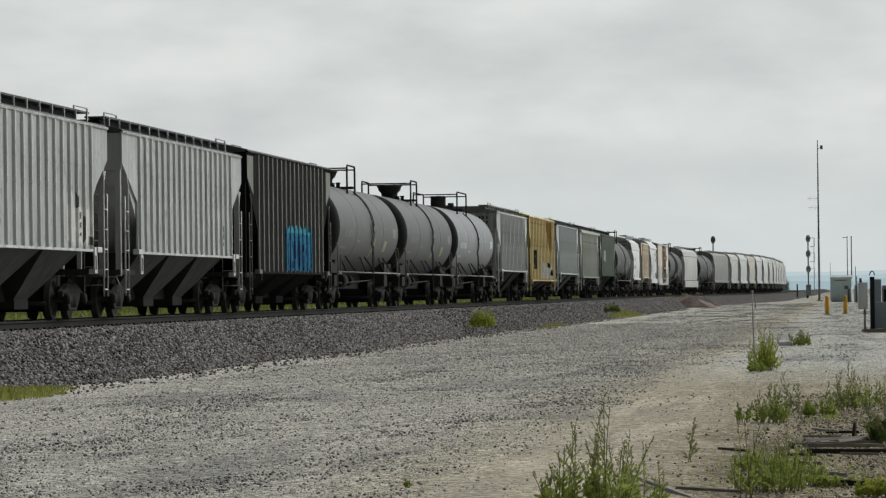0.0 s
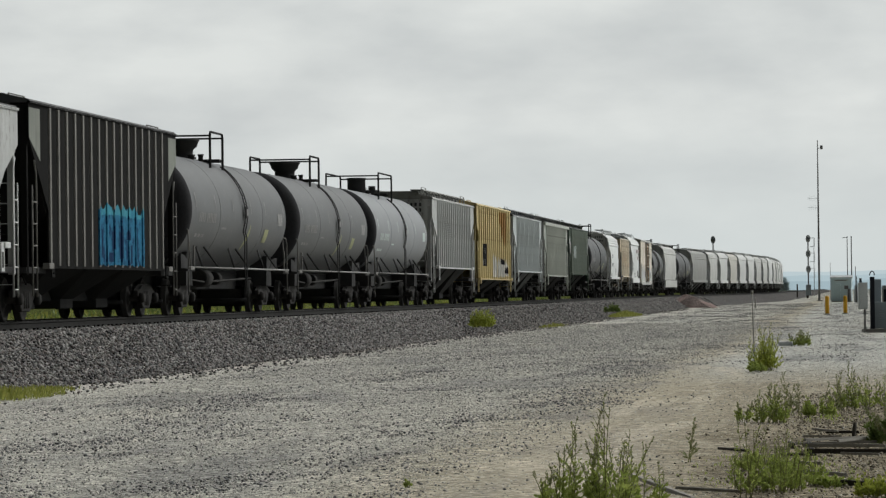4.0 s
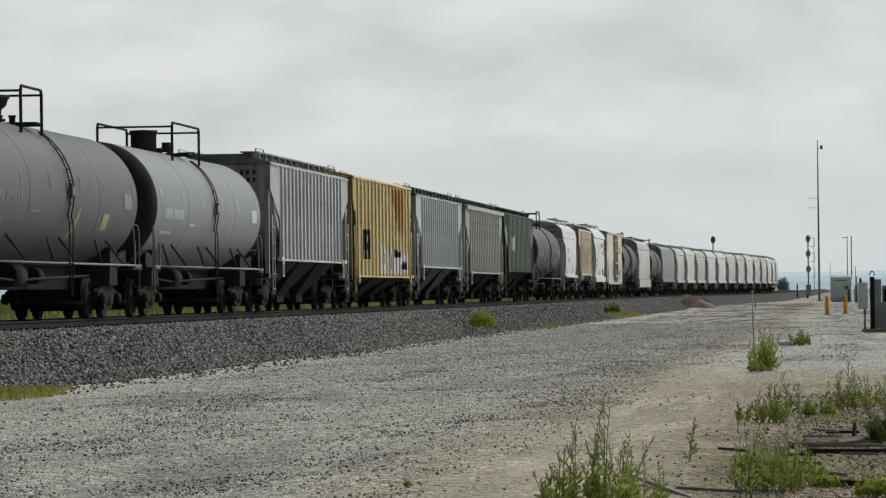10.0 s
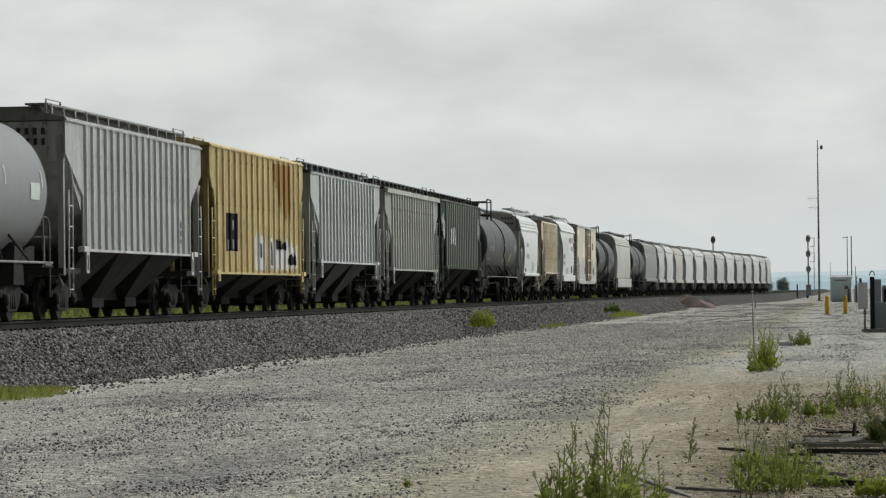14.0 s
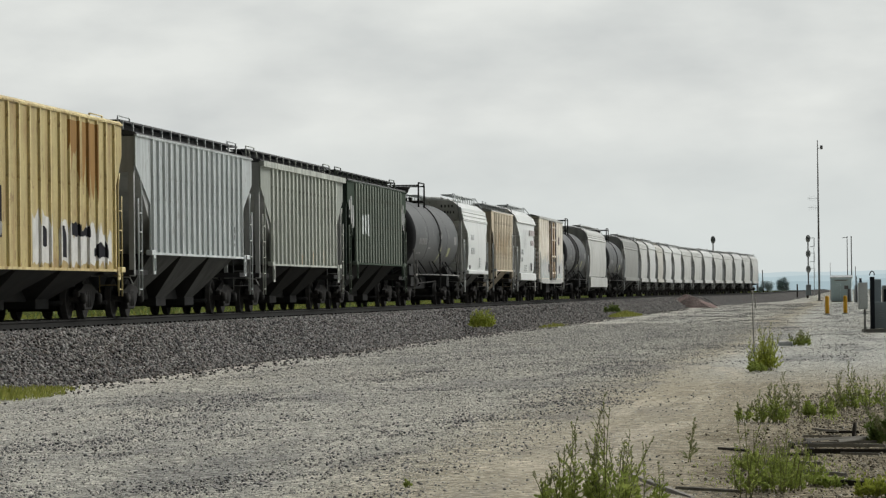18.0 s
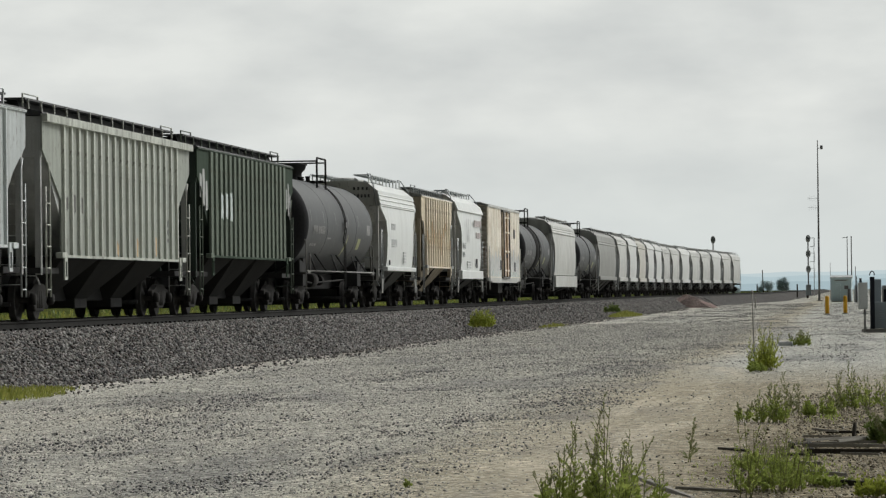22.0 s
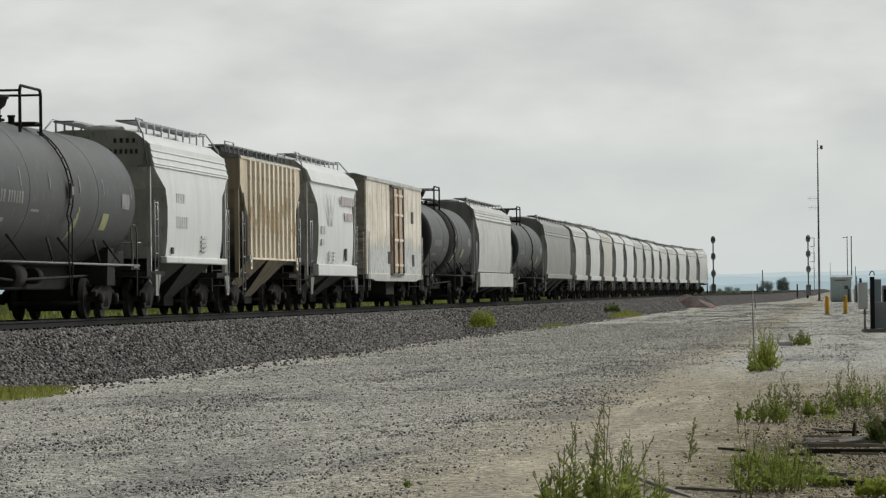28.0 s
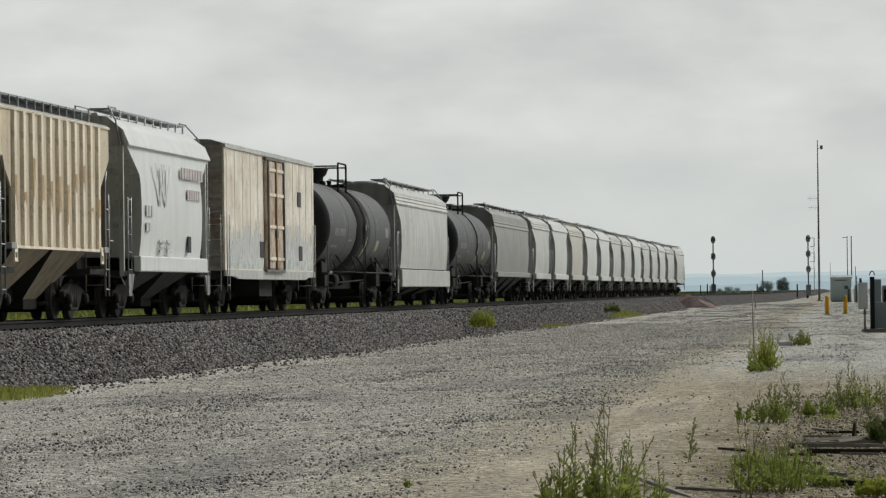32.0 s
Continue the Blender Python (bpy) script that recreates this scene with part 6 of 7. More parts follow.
def tree(at, h, w, seed, label):
    r = random.Random(seed)
    root = empty("tree", pose(*at))
    tagged(root, label, "tree", "far trees")
    bm = bmesh.new()
    rod(bm, (0, 0, -0.1), (0, 0, h * 0.5), h * 0.035, 7, h * 0.02)
    quads = []
    for k in range(10):
        a, u = r.uniform(0, math.tau), r.uniform(0.2, 0.85)
        tip = Vector((math.cos(a) * w * 0.36, math.sin(a) * w * 0.36, h * min(u * 0.9 + 0.1, 0.86)))
        rod(bm, (0, 0, h * u * 0.5), tip, h * 0.012, 5, h * 0.004)
        for q in range(320):
            c = tip + Vector((r.gauss(0, 1), r.gauss(0, 1), r.gauss(0, 0.9))) * w * 0.17
            c.z = min(max(c.z, h * 0.04), h * 1.02)
            d = Vector((r.uniform(-1, 1), r.uniform(-1, 1), r.uniform(-1, 1))).normalized() * h * 0.07
            quads.append((c, c + d, h * 0.028, Vector((r.uniform(-1, 1), r.uniform(-1, 1), 1))))
    part("trunk", bm, M["bark"], root)
    part("crown", leaf_mesh("crown", quads, M["leaf_far"]), None, root)


tree((131.0, 1600, 0), 4.6, 4.0, 3, "small rounded dark green tree far across the field")
tree((128.5, 1600, 0), 2.8, 2.4, 4, "small dark green bush-like tree far across the field")
tree((137.0, 1600, 0), 6.0, 3.6, 5, "small upright dark green tree far across the field")
tree((138.4, 1600, 0), 4.4, 2.2, 6, "small dark green tree far across the field")
tree((130.0, 1800, 0), 2.6, 3.4, 7, "low dark green tree far across the field")
tree((133.6, 1800, 0), 2.2, 2.6, 8, "low dark green tree far across the field")
tree((126.0, 1800, 0), 1.9, 2.2, 9, "low dark green tree far across the field")

weed((1.30, 132.5, 0.48), 0.85, 0.36, 60, "yellow-green bushy weed growing on the ballast slope", mtl="leaf_yellow", seed=11, head=False, leaf=0.12, lean=0.35, leaves=40)
weed((9.92, 233.3, 0.40), 0.62, 0.42, 40, "dark green bushy weed growing on the ballast slope", mtl="leaf_dark", seed=12, head=False, leaf=0.15, lean=0.3, leaves=34)
grass_patch((11.3, 246.0, 0.05), 11.0, 0.9, 0.40, 2600, "yellow-green grass along the foot of the ballast", seed=3, turn=math.pi / 2 - ANGLE)
grass_patch((5.0, 180.0, 0.05), 7.0, 0.5, 0.22, 500, "thin yellow-green grass along the foot of the ballast", seed=5, turn=math.pi / 2 - ANGLE)
grass_patch((-7.35, 64.5, 0.0), 6.5, 0.75, 0.26, 3600, "yellow-green grass tufts at the foot of the ballast", seed=4, turn=math.pi / 2 - ANGLE)
weed((6.52, 80.5), 1.25, 0.26, 40, "bright green leafy weed clump in the gravel", seed=21, leaf=0.075, leaves=40, head=False, mtl="leaf_yellow")
weed((6.28, 79.5), 0.34, 0.20, 20, "low green leafy weed in the gravel", seed=22, leaf=0.07, head=False)
weed((10.25, 114.0), 0.72, 0.24, 26, "green weed clump with dry stalks", seed=24, leaf=0.09, leaves=36)
weed((4.02, 48.9), 0.74, 0.22, 24, "dense dark green weed clump with seed heads", seed=31, leaves=44, mtl="leaf")
weed((3.72, 49.4), 0.60, 0.10, 6, "upright green weed with seed heads", seed=32, leaves=40)
weed((4.86, 51.4), 0.40, 0.20, 22, "bright green leafy weed clump", seed=34, leaves=40, head=False)
weed((4.62, 52.0), 0.82, 0.12, 5, "thin dry weed stalks with seed heads", seed=35, leaves=40, mtl="leaf_dry")
weed((5.05, 52.2), 0.80, 0.12, 5, "thin dry weed stalks with seed heads", seed=36, leaves=40, mtl="leaf_dry")
weed((5.46, 53.6), 0.92, 0.18, 15, "green weed clump with tall seed heads", seed=37, leaves=42)
weed((5.80, 54.2), 0.86, 0.10, 7, "green weed clump with tall seed heads", seed=38, leaves=40)
weed((6.1, 54.0), 0.9, 0.16, 9, "green weed clump with tall seed heads", seed=39, leaves=42)
weed((4.60, 41.4), 0.80, 0.12, 18, "tall dark green weed beside the old timber", seed=40, leaves=60, mtl="leaf_dark", leaf=0.07)
weed((4.64, 40.2), 0.50, 0.12, 14, "tall dark green weed beside the old timber", seed=41, leaves=54, mtl="leaf_dark")
weed((1.12, 30.2), 1.10, 0.30, 26, "tall leafy green weed with thin seed heads", seed=51, leaves=58, lean=0.2, leaf=0.052)
weed((1.48, 30.6), 0.66, 0.22, 14, "tall leafy green weed with thin seed heads", seed=52, leaves=50, leaf=0.045)
weed((0.84, 30.4), 0.50, 0.14, 8, "green weed with thin seed heads", seed=53, leaves=42)
weed((2.66, 32.4), 0.66, 0.30, 44, "dense bright green weed patch", seed=54, leaves=52, head=False, leaf=0.04)
weed((2.95, 33.2), 0.5, 0.2, 20, "dense bright green weed patch", seed=55, leaves=46, head=False, leaf=0.04)
weed((2.36, 31.3), 0.80, 0.07, 4, "tall thin weed stalks", seed=56, leaves=54, mtl="leaf", leaf=0.04, even=True)
weed((2.68, 31.9), 0.52, 0.06, 3, "tall thin weed stalks", seed=66, leaves=44, mtl="leaf", leaf=0.04, even=True)
weed((2.90, 36.5), 0.24, 0.20, 22, "low green weed patch", seed=57, leaves=36, head=False)
weed((2.36, 38.2), 0.72, 0.05, 2, "single tall thin weed stalk", seed=58, leaves=40, mtl="leaf_dry")
weed((3.42, 31.4), 0.26, 0.16, 22, "yellow-green low weeds beside rotten timber", seed=59, leaves=36, mtl="leaf_yellow", head=False)
weed((3.22, 33.0), 0.18, 0.14, 16, "low green weeds beside rotten timber", seed=60, leaves=36, head=False)
weed((-0.30, 33.9), 0.13, 0.05, 5, "small green weed sprig in the gravel", seed=61, leaves=22, head=False, leaf=0.03)
grass_patch((3.0, 36.0, 0.0), 0.9, 4.5, 0.07, 900, "sparse short grass on bare soil", mtl="leaf", seed=8, turn=-0.1)
grass_patch((4.9, 50.5, 0.0), 1.0, 2.5, 0.07, 220, "sparse short grass on bare soil", mtl="leaf", seed=9, turn=-0.1)


def far_verge():
    """Rank grass and scrub along the far side of the track."""
    r = random.Random(77)
    for nm, n, near, far, lo, hi, mtl, bias, label in (("verge_grass", 42000, 5.0, 30.0, 0.55, 1.15, "leaf_grass", -0.12, "rank yellow-green grass along the far verge"), ("verge_scrub", 14000, 8.0, 30.0, 0.7, 1.3, "leaf_dark", 0.02, "dark green scrub along the far verge")):
        quads = []
        for k in range(n):
            s, y = r.uniform(66, 520), near + (far - near) * r.random() ** 1.7
            if noise.noise((s * 0.10, y * 0.25, 6.0 + bias * 40)) < bias:
                continue
            p = TRACK @ Vector((s, y, -0.02))
            ln = r.uniform(lo, hi) * (0.85 + 0.45 * noise.noise((s * 0.25, 2.0, 1.0 + bias)))
            c = p + Vector((0, 0, ln * r.uniform(0.2, 0.75)))
            tip = c + Vector((r.uniform(-0.6, 0.6), r.uniform(-0.6, 0.6), 1)).normalized() * ln * 0.3
            quads.append((p, c, 0.02, Vector((r.uniform(-1, 1), r.uniform(-1, 1), 0.2))))
            quads.append((c, tip, 0.06, Vector((r.uniform(-1, 1), r.uniform(-1, 1), 0.2))))
        ob = new(nm, leaf_mesh(nm, quads, M[mtl]))
        tagged(ob, label, "grass", kind="stuff")


far_verge()


# ---- lineside things ----
def bollard(at):
    root = empty("bollard", pose(at[0], at[1], 0))
    tagged(root, "yellow plastic-sleeved steel bollard on gravel", "bollard", "bollards by the cabinet")
    bm = bmesh.new()
    lathe(bm, [(-0.05, 0), (-0.05, 0.13), (1.04, 0.13), (1.10, 0.115), (1.145, 0.07), (1.155, 0)], (0, 0, 0), (0, 0, 1), 20)
    part("sleeve", bm, M["bollard"], root)
    bm = bmesh.new()
    lathe(bm, [(-0.05, 0), (-0.05, 0.24), (0.03, 0.22), (0.035, 0)], (0, 0, 0), (0, 0, 1), 16)
    part("footing", bm, M["concrete"], root, "round concrete footing")


bollard((24.30, 250.7))
bollard((25.79, 254.1))


def hut():
    root = empty("signal_hut", pose(46.0, 457.0, 0, 0, 0, -8))
    tagged(root, "pale blue-grey steel railway signal hut with low roof", "signal hut")
    part("wall", bevelled(-1.18, 1.18, -1.2, 1.2, 0.1, 2.78, 0.02), M["hut"], root)
    bm = bmesh.new()
    prism(bm, [(-1.35, 2.78), (-1.35, 2.86), (0, 3.1), (1.35, 2.86), (1.35, 2.78)], -1.3, 1.3)
    fixed(bm)
    part("roof", bm, M["cab_pale"], root)
    part("base", bevelled(-1.25, 1.25, -1.28, 1.28, -0.05, 0.12, 0.02), M["concrete"], root)
    d = part("door", bevelled(-0.95, -0.1, -1.25, -1.2, 0.2, 2.15, 0.01), M["hut"], root)
    bm = bmesh.new()
    rod(bm, (-0.2, -1.26, 1.15), (-0.2, -1.31, 1.15), 0.03, 8)
    part("handle", bm, M["pole"], d)
    bm = bmesh.new()
    box(bm, -0.85, 0.85, -1.225, -1.2, 2.42, 2.60)
    sg = part("sign", bm, M["mark_white"], root, "narrow white name board, too small to read")
    bm = bmesh.new()
    box(bm, -0.7, 0.63, -1.232, -1.22, 2.48, 2.54)
    part("lettering", bm, M["mark_dark"], sg)
    part("vent", bevelled(0.35, 0.8, -1.24, -1.2, 1.5, 1.9, 0.01), M["pole"], root)
    bm = bmesh.new()
    rod(bm, (0.95, -1.3, 0.0), (0.95, -1.3, 1.5), 0.22, 8)
    part("junction_box", bm, M["pole"], root)


hut()


def mast():
    root = empty("radio_mast", pose(47.88, 504.0, 0))
    tagged(root, "tall thin grey steel radio mast with small antennas", "radio mast")
    bm = bmesh.new()
    rod(bm, (0, 0, -0.1), (0, 0, 8), 0.15, 10, 0.125)
    rod(bm, (0, 0, 8), (0, 0, 15), 0.125, 10, 0.09)
    rod(bm, (0, 0, 15), (0, 0, 20.5), 0.09, 10, 0.055)
    part("pole", bm, M["pole"], root)
    bm = bmesh.new()
    rod(bm, (0, 0, 19.4), (0.5, 0, 19.6), 0.04, 6)
    lathe(bm, [(0, 0), (0.05, 0.17), (0.5, 0.17), (0.55, 0)], (0.5, 0, 19.3), (0, 0, 1), 12)
    part("antenna", bm, M["pole"], root)
    bm = bmesh.new()
    for z in (11.9, 13.1):
        rod(bm, (0, 0, z), (-1.3, 0, z), 0.02, 5)
        for k in range(4):
            rod(bm, (-0.4 - 0.25 * k, 0, z - 0.35), (-0.4 - 0.25 * k, 0, z + 0.35), 0.012, 4)
    part("yagi_antenna", bm, M["galv"], root)
    part("base_plate", bevelled(-0.35, 0.35, -0.35, 0.35, -0.05, 0.12, 0.02), M["concrete"], root)


mast()


def signal(at, top, heads, ladder_side, label):
    root = empty("railway_signal", pose(*at))
    tagged(root, label, "railway signal", "railway signals")
    bm = bmesh.new()
    rod(bm, (0, 0, -0.3), (0, 0, top - 0.2), 0.10, 10, 0.08)
    part("pole", bm, M["pole"], root)
    part("base_case", bevelled(-0.3, 0.3, -0.25, 0.25, -0.1, 1.25, 0.03), M["cab"], root)
    for z in heads:
        h = part("signal_head", bevelled(-0.14, 0.14, -0.1, 0.25, z - 0.35, z + 0.35, 0.03), M["sig"], root, "dark grey signal head with oval backboard")
        bm = bmesh.new()
        A = []
        for k in range(24):
            a = k * math.tau / 24
            A.append((0.30 * math.cos(a), z + 0.48 * math.sin(a)))
        plate(bm, A, -0.12, -0.08)
        fixed(bm)
        part("backboard", bm, M["sig"], h)
        bm = bmesh.new()
        lathe(bm, [(0, 0.13), (0.28, 0.14), (0.28, 0.12), (0, 0.11)], (0, -0.12, z), (0, -1, 0), 14)
        part("hood", bm, M["sig"], h)
    if ladder_side:
        ladder(root, M["galv"], ladder_side * 0.75, 0.1, -0.2, top - 0.6, 0.4, step=0.35, r=0.02)
        for z in heads:
            bm = bmesh.new()
            x0, x1 = ladder_side * 0.25, ladder_side * 0.8
            for zz in (z - 1.0, z + 0.1):
                pipe(bm, [(x0, -0.3, zz), (x1, -0.3, zz), (x1, 0.5, zz), (x0, 0.5, zz)], 0.025)
            for y in (-0.3, 0.5):
                rod(bm, (x1, y, z - 1.0), (x1, y, z + 0.1), 0.025, 5)
            part("platform_cage", bm, M["galv"], root)


signal((34.14, 500.0, 1.05), 7.3, (6.85, 4.75, 2.6), 0, "three-headed railway signal on a slim grey pole")
signal((46.14, 500.0, 0.85), 7.55, (7.05, 5.15, 3.2), 1, "three-headed railway signal with ladder and cages")


def post(name, at, h, r, label, mtl="pole", category="pole", lean=(0, 0), parts=()):
    root = empty(name, pose(*at))
    tagged(root, label, category)
    bm = bmesh.new()
    rod(bm, (0, 0, -0.3), (lean[0], lean[1], h), r, 8, r * 0.75)
    part("shaft", bm, M[mtl], root)
    for nm, a, b, rr in parts:
        bm = bmesh.new()
        rod(bm, a, b, rr, 6)
        part(nm, bm, M[mtl], root)
    return root


post("utility_pole", (49.05, 480, 0), 7.9, 0.065, "slim grey utility pole behind the hut", parts=(("crossarm", (-0.6, 0, 7.7), (0.1, 0, 7.8), 0.04),))
post("utility_pole", (49.75, 482, 0), 7.95, 0.075, "grey wooden utility pole behind the hut", mtl="tie")
post("whip_antenna", (50.88, 520, 0), 5.0, 0.035, "thin upright whip antenna beside the hut")
post("steel_post", (45.85, 440, 0), 4.0, 0.05, "thin dark steel post beside the hut")
post("steel_post", (45.55, 436, 0), 2.9, 0.06, "short dark steel post beside the hut", mtl="cab_dark")
post("steel_post", (46.5, 446, 0), 1.9, 0.22, "dark stubby steel post beside the hut", mtl="cab")
post("utility_pole", (121.3, 1500, 0), 8.7, 0.22, "lone utility pole far across the field", mtl="tie", lean=(-0.3, 0))
post("marker_post", (55.5, 700, 0.6), 1.9, 0.13, "short dark post beside the track", mtl="tie")
post("marker_post", (45.5, 700, 0.6), 1.8, 0.10, "short dark post beside the track", mtl="tie")
post("marker_post", (46.7, 700, 0.6), 2.0, 0.13, "short dark post beside the track", mtl="tie")
post("marker_post", (47.2, 700, 0.6), 1.7, 0.10, "short dark post beside the track", mtl="tie")
post("marker_post", (53.66, 600, 0.6), 1.7, 0.13, "short dark post beside the track", mtl="tie")
post("marker_post", (55.2, 600, 0.4), 1.3, 0.16, "short dark post beside the track", mtl="tie")
post("survey_stake", (6.40, 81.5, 0), 1.58, 0.016, "thin weathered stake with a dark cap among weeds", mtl="concrete", category="stake", lean=(-0.045, 0), parts=(("cap", (-0.044, 0, 1.54), (-0.046, 0, 1.62), 0.026),))
post("survey_stake", (27.1, 344, 0), 0.95, 0.06, "pale weathered survey stake in the gravel", mtl="board", category="stake")


def cabinet_group():
    root = empty("control_cabinet", pose(15.75, 148.2, 0))
    tagged(root, "pale grey control cabinet on a steel post", "cabinet", "equipment by the lot")
    body = part("case", bevelled(-0.22, 0.12, -0.18, 0.18, 0.85, 1.84, 0.015), M["cab_pale"], root)
    bm = bmesh.new()
    rod(bm, (0.10, -0.19, 1.3), (0.10, -0.23, 1.3), 0.02, 8)
    part("latch", bm, M["pole"], body)
    part("door_panel", bevelled(-0.19, 0.09, -0.19, -0.175, 0.89, 1.80, 0.005), M["cab_pale"], body)
    bm = bmesh.new()
    rod(bm, (0.02, 0.0, -0.1), (0.02, 0.0, 0.86), 0.04, 8)
    part("post", bm, M["pole"], root)
    bm = bmesh.new()
    rod(bm, (-0.12, 0.05, 1.84), (-0.12, 0.05, 2.0), 0.05, 8)
    part("cap", bm, M["cab_dark"], root)

    root = empty("vent_stack", pose(16.06, 148.2, 0))
    tagged(root, "tall black steel vent stack with rounded hood", "vent stack", "equipment by the lot")
    part("duct", bevelled(-0.08, 0.08, -0.12, 0.12, 0.0, 2.05, 0.02), M["cab_dark"], root)
    bm = bmesh.new()
    pts = [(0.09 * math.cos(radians(a)), 0, 2.1 + 0.16 * math.sin(radians(a))) for a in range(180, -1, -30)]
    pipe(bm, pts, 0.02)
    part("lifting_loop", bm, M["cab_dark"], root)

    root = empty("generator", pose(16.5, 148.6, 0))
    tagged(root, "low grey steel generator housing on a plinth", "generator", "equipment by the lot")
    case = part("case", bevelled(-0.36, 0.9, -0.4, 0.5, 0.12, 1.10, 0.02), M["cab"], root)
    part("plinth", bevelled(-0.75, 1.1, -0.55, 0.6, -0.05, 0.10, 0.02), M["concrete"], root)
    for k in range(6):
        part("louvre", bevelled(-0.2, 0.7, -0.425, -0.40, 0.35 + 0.09 * k, 0.39 + 0.09 * k, 0.006), M["cab"], case)
    root = empty("meter_box", pose(16.45, 150.2, 0))
    tagged(root, "grey upright meter box behind the generator", "meter box", "equipment by the lot")
    part("case", bevelled(-0.14, 0.16, -0.15, 0.15, 1.0, 1.96, 0.03), M["cab"], root)
    bm = bmesh.new()
    rod(bm, (0, 0, -0.1), (0, 0, 1.02), 0.05, 8)
    part("post", bm, M["pole"], root)
    root = empty("radiator_housing", pose(16.95, 150.6, 0))
    tagged(root, "black radiator housing behind the generator", "radiator", "equipment by the lot")
    part("case", bevelled(-0.22, 0.6, -0.3, 0.3, 0.0, 1.66, 0.05), M["cab_dark"], root)
    part("top_rail", bevelled(-0.24, 0.6, -0.32, 0.3, 1.58, 1.72, 0.02), M["pole"], root)


cabinet_group()


def mound():
    bm = bmesh.new()
    n, m = 26, 9
    rows = []
    for j in range(m + 1):
        u = j / m
        row = []
        for k in range(n):
            a = k * math.tau / n
            rr = u * (1 + 0.18 * noise.noise((math.cos(a) * 1.3, math.sin(a) * 1.3, 4)))
            x, y = 2.6 * rr * math.cos(a), 2.6 * rr * math.sin(a)
            z = 1.22 * (1 - u) ** 0.85 * (1 + 0.2 * noise.noise((x * 1.5, y * 1.5, 2))) - (0.06 if j == m else 0)
            row.append(bm.verts.new((x, y, z)))
        rows.append(row)
    for A, B in zip(rows, rows[1:]):
        for k in range(n):
            try:
                bm.faces.new((A[k], A[(k + 1) % n], B[(k + 1) % n], B[k]))
            except ValueError:
                pass
    bmesh.ops.remove_doubles(bm, verts=bm.verts[:], dist=0.001)
    fixed(bm)
    ob = part("gravel_mound", bm, M["red_gravel"])
    ob.matrix_basis = pose(21.95, 357.0, 0)
    tagged(ob, "low heap of reddish gravel beside the track", "gravel heap")
    n = 2500
    a, u = RNG.uniform(0, math.tau, n), np.sqrt(RNG.uniform(0, 1, n))
    p = np.stack((21.95 + 2.6 * u * np.cos(a), 357 + 2.6 * u * np.sin(a), 1.22 * (1 - u) ** 0.85), 1)
    scatter("heap_stones", p, RNG.uniform(0.03, 0.08, n), M["red_stone"], "loose reddish stones on the gravel heap", "gravel")


M["red_stone"] = stone_material("reddish_stones", [(0.17, 0.14, 0.132), (0.36, 0.305, 0.29), (0.25, 0.205, 0.19), (0.46, 0.42, 0.40)])
mound()


def timber(a, b, w, h, label, mtl="board", z=0.03, seed=0):
    """A worn board or beam lying from a to b."""
    r = random.Random(seed)
    w, h = w * 0.6, h * 0.85
    a, b = Vector((*a, 0)), Vector((*b, 0))
    d = b - a
    L = d.length
    bm = bmesh.new()
    n = 7
    rows = []
    for k in range(n):
        x = L * k / (n - 1) - L / 2
        e = 0.9 if k in (0, n - 1) else 1.0
        j = [r.uniform(-0.06, 0.06) * w for _ in range(4)]
        rows.append([bm.verts.new((x + (r.uniform(-0.03, 0.03) if e < 1 else 0), y * e * w / 2 + j[i], z0 * h + j[3 - i] * 0.5)) for i, (y, z0) in enumerate(((-1, 0), (1, 0), (1, 1), (-1, 1)))])
    for A, B in zip(rows, rows[1:]):
        for k in range(4):
            bm.faces.new((A[k], A[(k + 1) % 4], B[(k + 1) % 4], B[k]))
    bm.faces.new(rows[0][::-1])
    bm.faces.new(rows[-1])
    fixed(bm)
    ob = part("old_timber", bm, M[mtl])
    c = (a + b) / 2
    ob.matrix_basis = pose(c.x, c.y, z, 0, r.uniform(-1.5, 1.5), math.degrees(math.atan2(d.y, d.x)))
    return tagged(ob, label, "timber", "scattered old timber")


timber((3.72, 41.0), (4.62, 42.4), 0.043, 0.035, "pale grey split board lying on soil", z=0.05, seed=1)
timber((3.60, 39.95), (4.45, 40.0), 0.056, 0.042, "pale grey board lying on dark soil", z=0.04, seed=2)
timber((3.62, 39.3), (4.5, 39.35), 0.087, 0.056, "dark rotten beam lying on soil", "char", z=0.0, seed=3)
timber((3.55, 40.4), (3.62, 41.6), 0.062, 0.070, "dark rotten beam end on soil", "char", z=0.0, seed=4)
timber((4.20, 45.2), (4.34, 43.8), 0.050, 0.028, "pale thin board lying on soil", z=0.04, seed=5)
timber((4.30, 44.5), (4.62, 44.2), 0.062, 0.035, "dark short plank on soil", "char", z=0.02, seed=6)
timber((2.78, 40.2), (3.05, 39.6), 0.062, 0.028, "dark short plank on soil", "char", z=0.02, seed=7)
timber((1.58, 34.0), (1.95, 31.2), 0.062, 0.035, "long grey plank half hidden in weeds", z=0.02, seed=8)
timber((1.90, 32.2), (2.35, 31.8), 0.074, 0.028, "grey plank half hidden in weeds", z=0.02, seed=9)
timber((3.10, 35.0), (3.45, 34.2), 0.068, 0.035, "grey plank lying in dark soil", z=0.02, seed=10)
timber((3.30, 33.0), (3.75, 32.6), 0.074, 0.049, "dark beam lying in weeds", "char", z=0.0, seed=11)
timber((3.9, 43.0), (4.3, 42.9), 0.031, 0.028, "pale stick on soil", z=0.03, seed=12)
timber((3.85, 38.4), (4.2, 38.2), 0.037, 0.028, "pale short board on soil", z=0.03, seed=13)

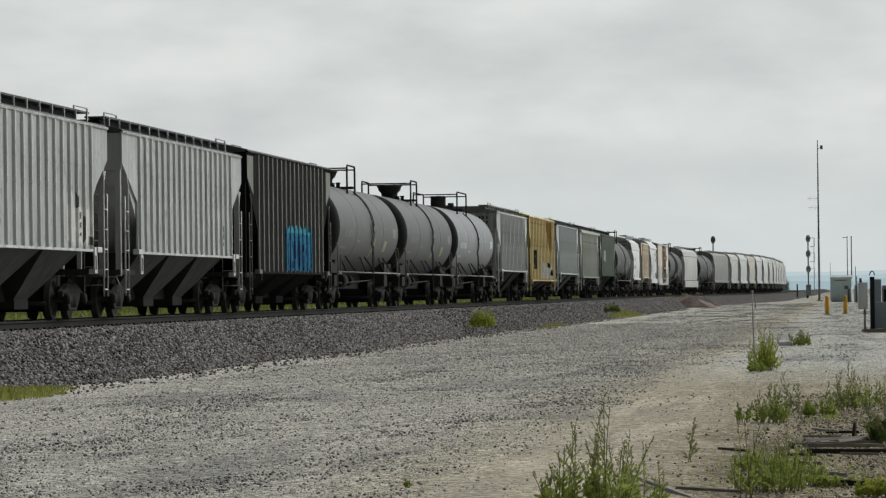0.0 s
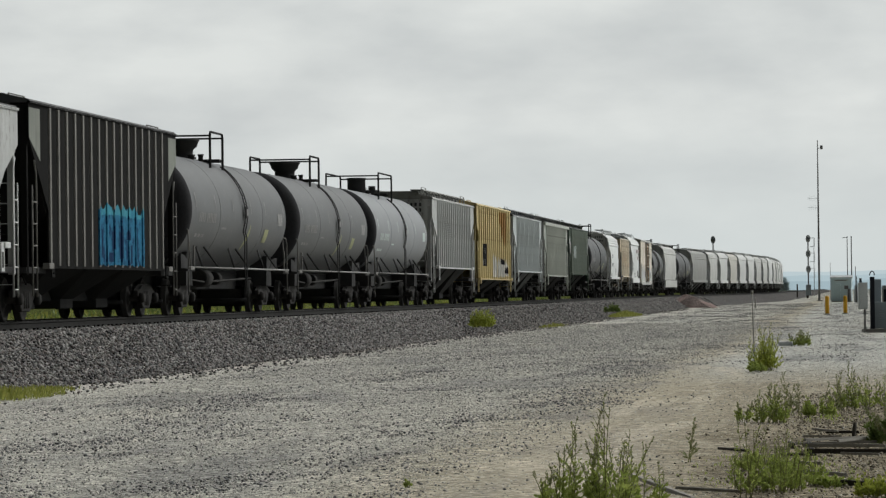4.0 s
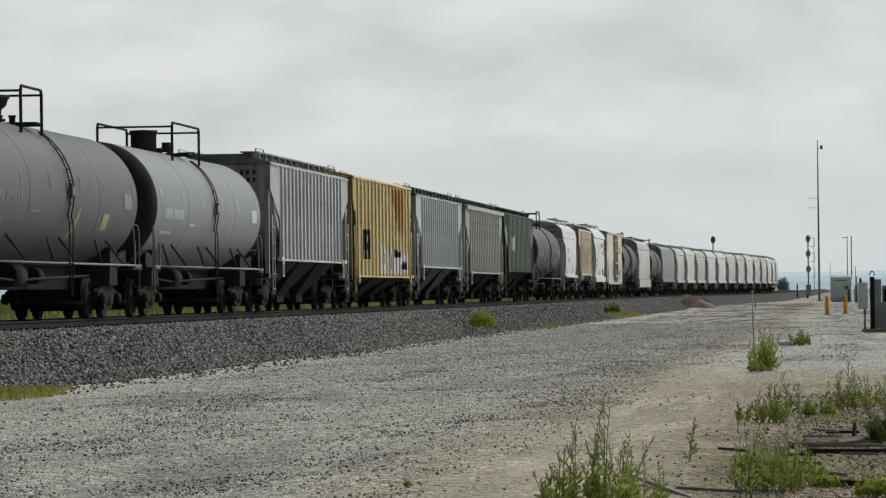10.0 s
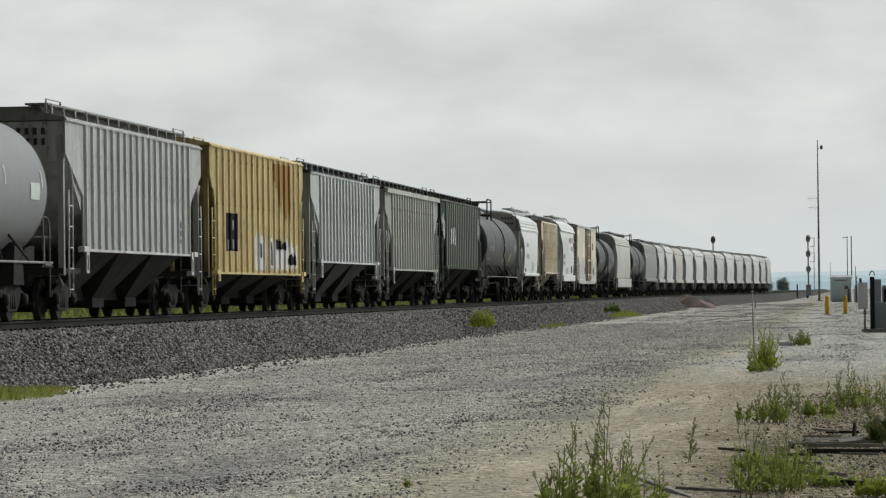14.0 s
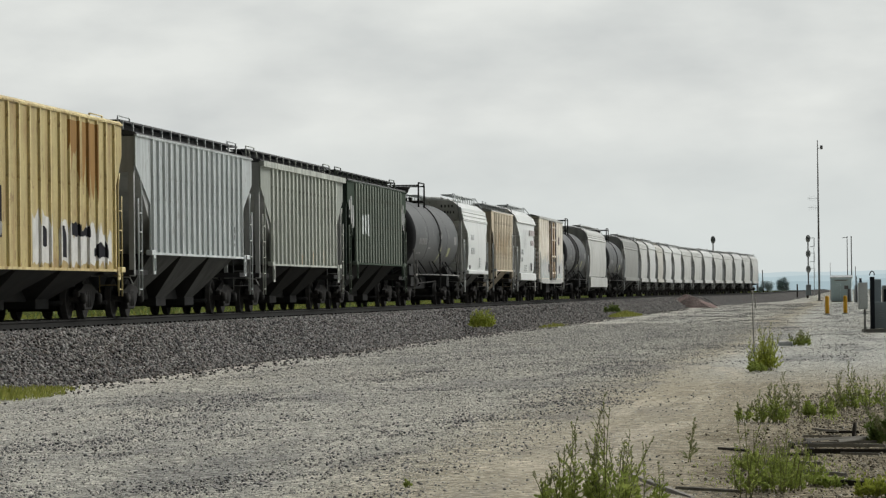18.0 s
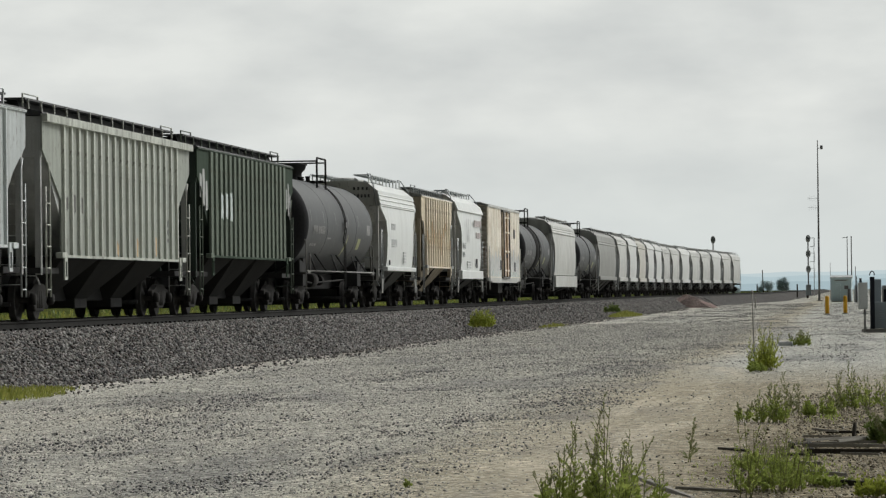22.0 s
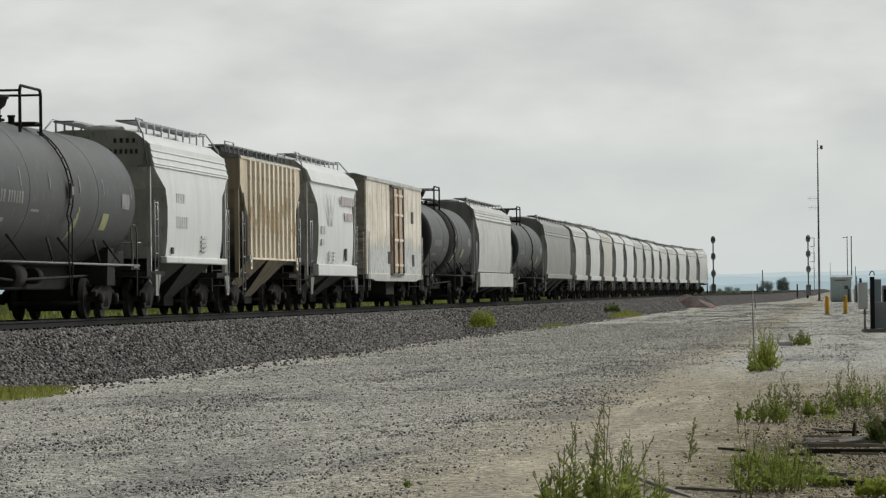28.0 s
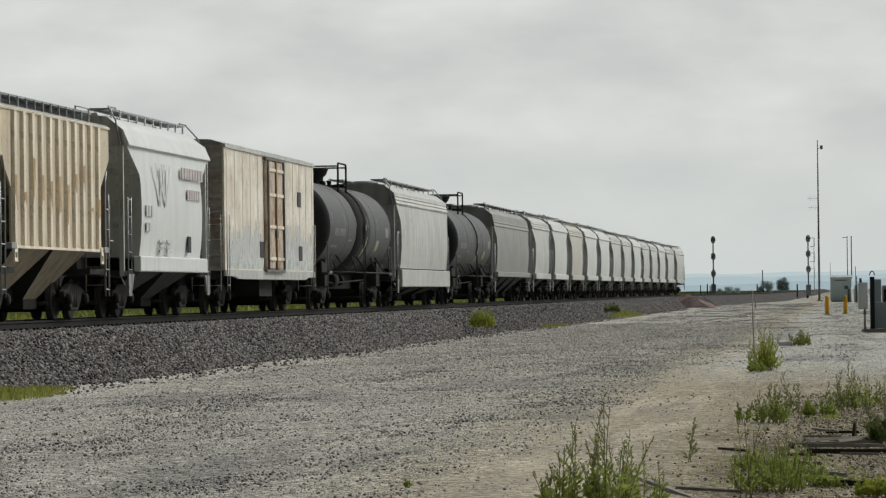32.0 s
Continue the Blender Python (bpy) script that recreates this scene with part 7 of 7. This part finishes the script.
timber((3.62, 40.9), (4.5, 41.3), 0.05, 0.03, "thin grey split board lying on soil", z=0.03, seed=14)
timber((3.66, 39.4), (3.78, 41.2), 0.06, 0.04, "dark rotten beam lying on soil", "char", z=0.01, seed=15)
timber((4.0, 40.3), (4.4, 41.4), 0.045, 0.03, "pale broken board lying on soil", z=0.07, seed=16)
timber((4.05, 41.9), (4.5, 41.7), 0.04, 0.03, "pale broken stick lying on soil", z=0.03, seed=17)
timber((3.3, 38.9), (3.6, 38.6), 0.05, 0.03, "dark broken plank on soil", "char", z=0.01, seed=18)
timber((3.0, 37.2), (3.5, 36.8), 0.05, 0.03, "grey broken plank on soil", z=0.01, seed=19)


def upright_stub():
    bm = bmesh.new()
    rod(bm, (0, 0, -0.05), (0.03, 0, 0.22), 0.025, 7, 0.02)
    ob = part("old_stake", bm, M["char"])
    ob.matrix_basis = pose(4.32, 42.0, 0)
    tagged(ob, "short dark rotten stake standing in soil", "stake")


upright_stub()


def drain_pipe():
    root = empty("concrete_pipe", pose(9.80, 113.6, 0.06, 0, 0, 4))
    tagged(root, "short pale concrete pipe lying in the gravel", "pipe")
    bm = bmesh.new()
    lathe(bm, [(-0.2, 0.04), (-0.2, 0.06), (0.16, 0.06), (0.16, 0.072), (0.21, 0.072), (0.21, 0.04), (-0.2, 0.04)], (0, 0, 0), (1, 0, 0), 20)
    fixed(bm)
    part("barrel", bm, M["cab_pale"], root)


drain_pipe()


def soil_debris():
    """Dark clods, chips and litter among the weeds."""
    n = 10000
    s = RNG.uniform(28, 62, n)
    y = -(17.8 + RNG.normal(0, 0.62, n))
    p = np.stack((s, y, np.full(n, 0.005), np.ones(n)), 1)
    p = (np.array(TRACK) @ p.T).T[:, :3]
    scatter("soil_clods", p, 0.005 + 0.02 * RNG.uniform(0, 1, n) ** 3.5, M["clod"], "dark soil clods, chips and small stones", "soil")


M["clod"] = stone_material("soil_clods", [(0.07, 0.06, 0.045), (0.18, 0.157, 0.115), (0.30, 0.268, 0.205), (0.46, 0.42, 0.34), (0.11, 0.096, 0.072)])
soil_debris()


# ---- what moves ----
def along(s0, t):
    return s0 - SPEED * t - 0.5 * GAIN * t * t


def car_pose(s, half):
    a, b = on_track(s - half), on_track(s + half)
    d = b - a
    m = Matrix.Translation((a + b) / 2) @ Matrix.Rotation(math.atan2(d.y, d.x), 4, "Z")
    m.translation.z = RAIL_Z
    return m


def turn_wheels():
    """Every wheelset turns as far as its car has rolled."""
    times = [k / 15 for k in range(481)]
    turns = [(t, (SPEED * t + 0.5 * GAIN * t * t) / WHEEL_R) for t in times]
    for car, s0, L in TRAIN:
        for tr in car.children:
            for w in tr.children:
                if w.name.startswith("wheelset"):
                    at = w.matrix_basis.translation.copy()
                    walk(w, [(t, Matrix.Translation(at) @ Matrix.Rotation(-a, 4, "Y")) for t, a in turns])


def motions():
    for car, s0, L in TRAIN:
        walk(car, [(t, car_pose(along(s0, t), L / 2 - 1.8)) for t in range(0, 33)])
    turn_wheels()
    walk(SKY, [(0, pose(0, 0, 0, 0, 0, 0)), (16, pose(0, 0, 0, 0, 0, 0.70)), (32, pose(0, 0, 0, 0, 0, 1.40))])


motions()
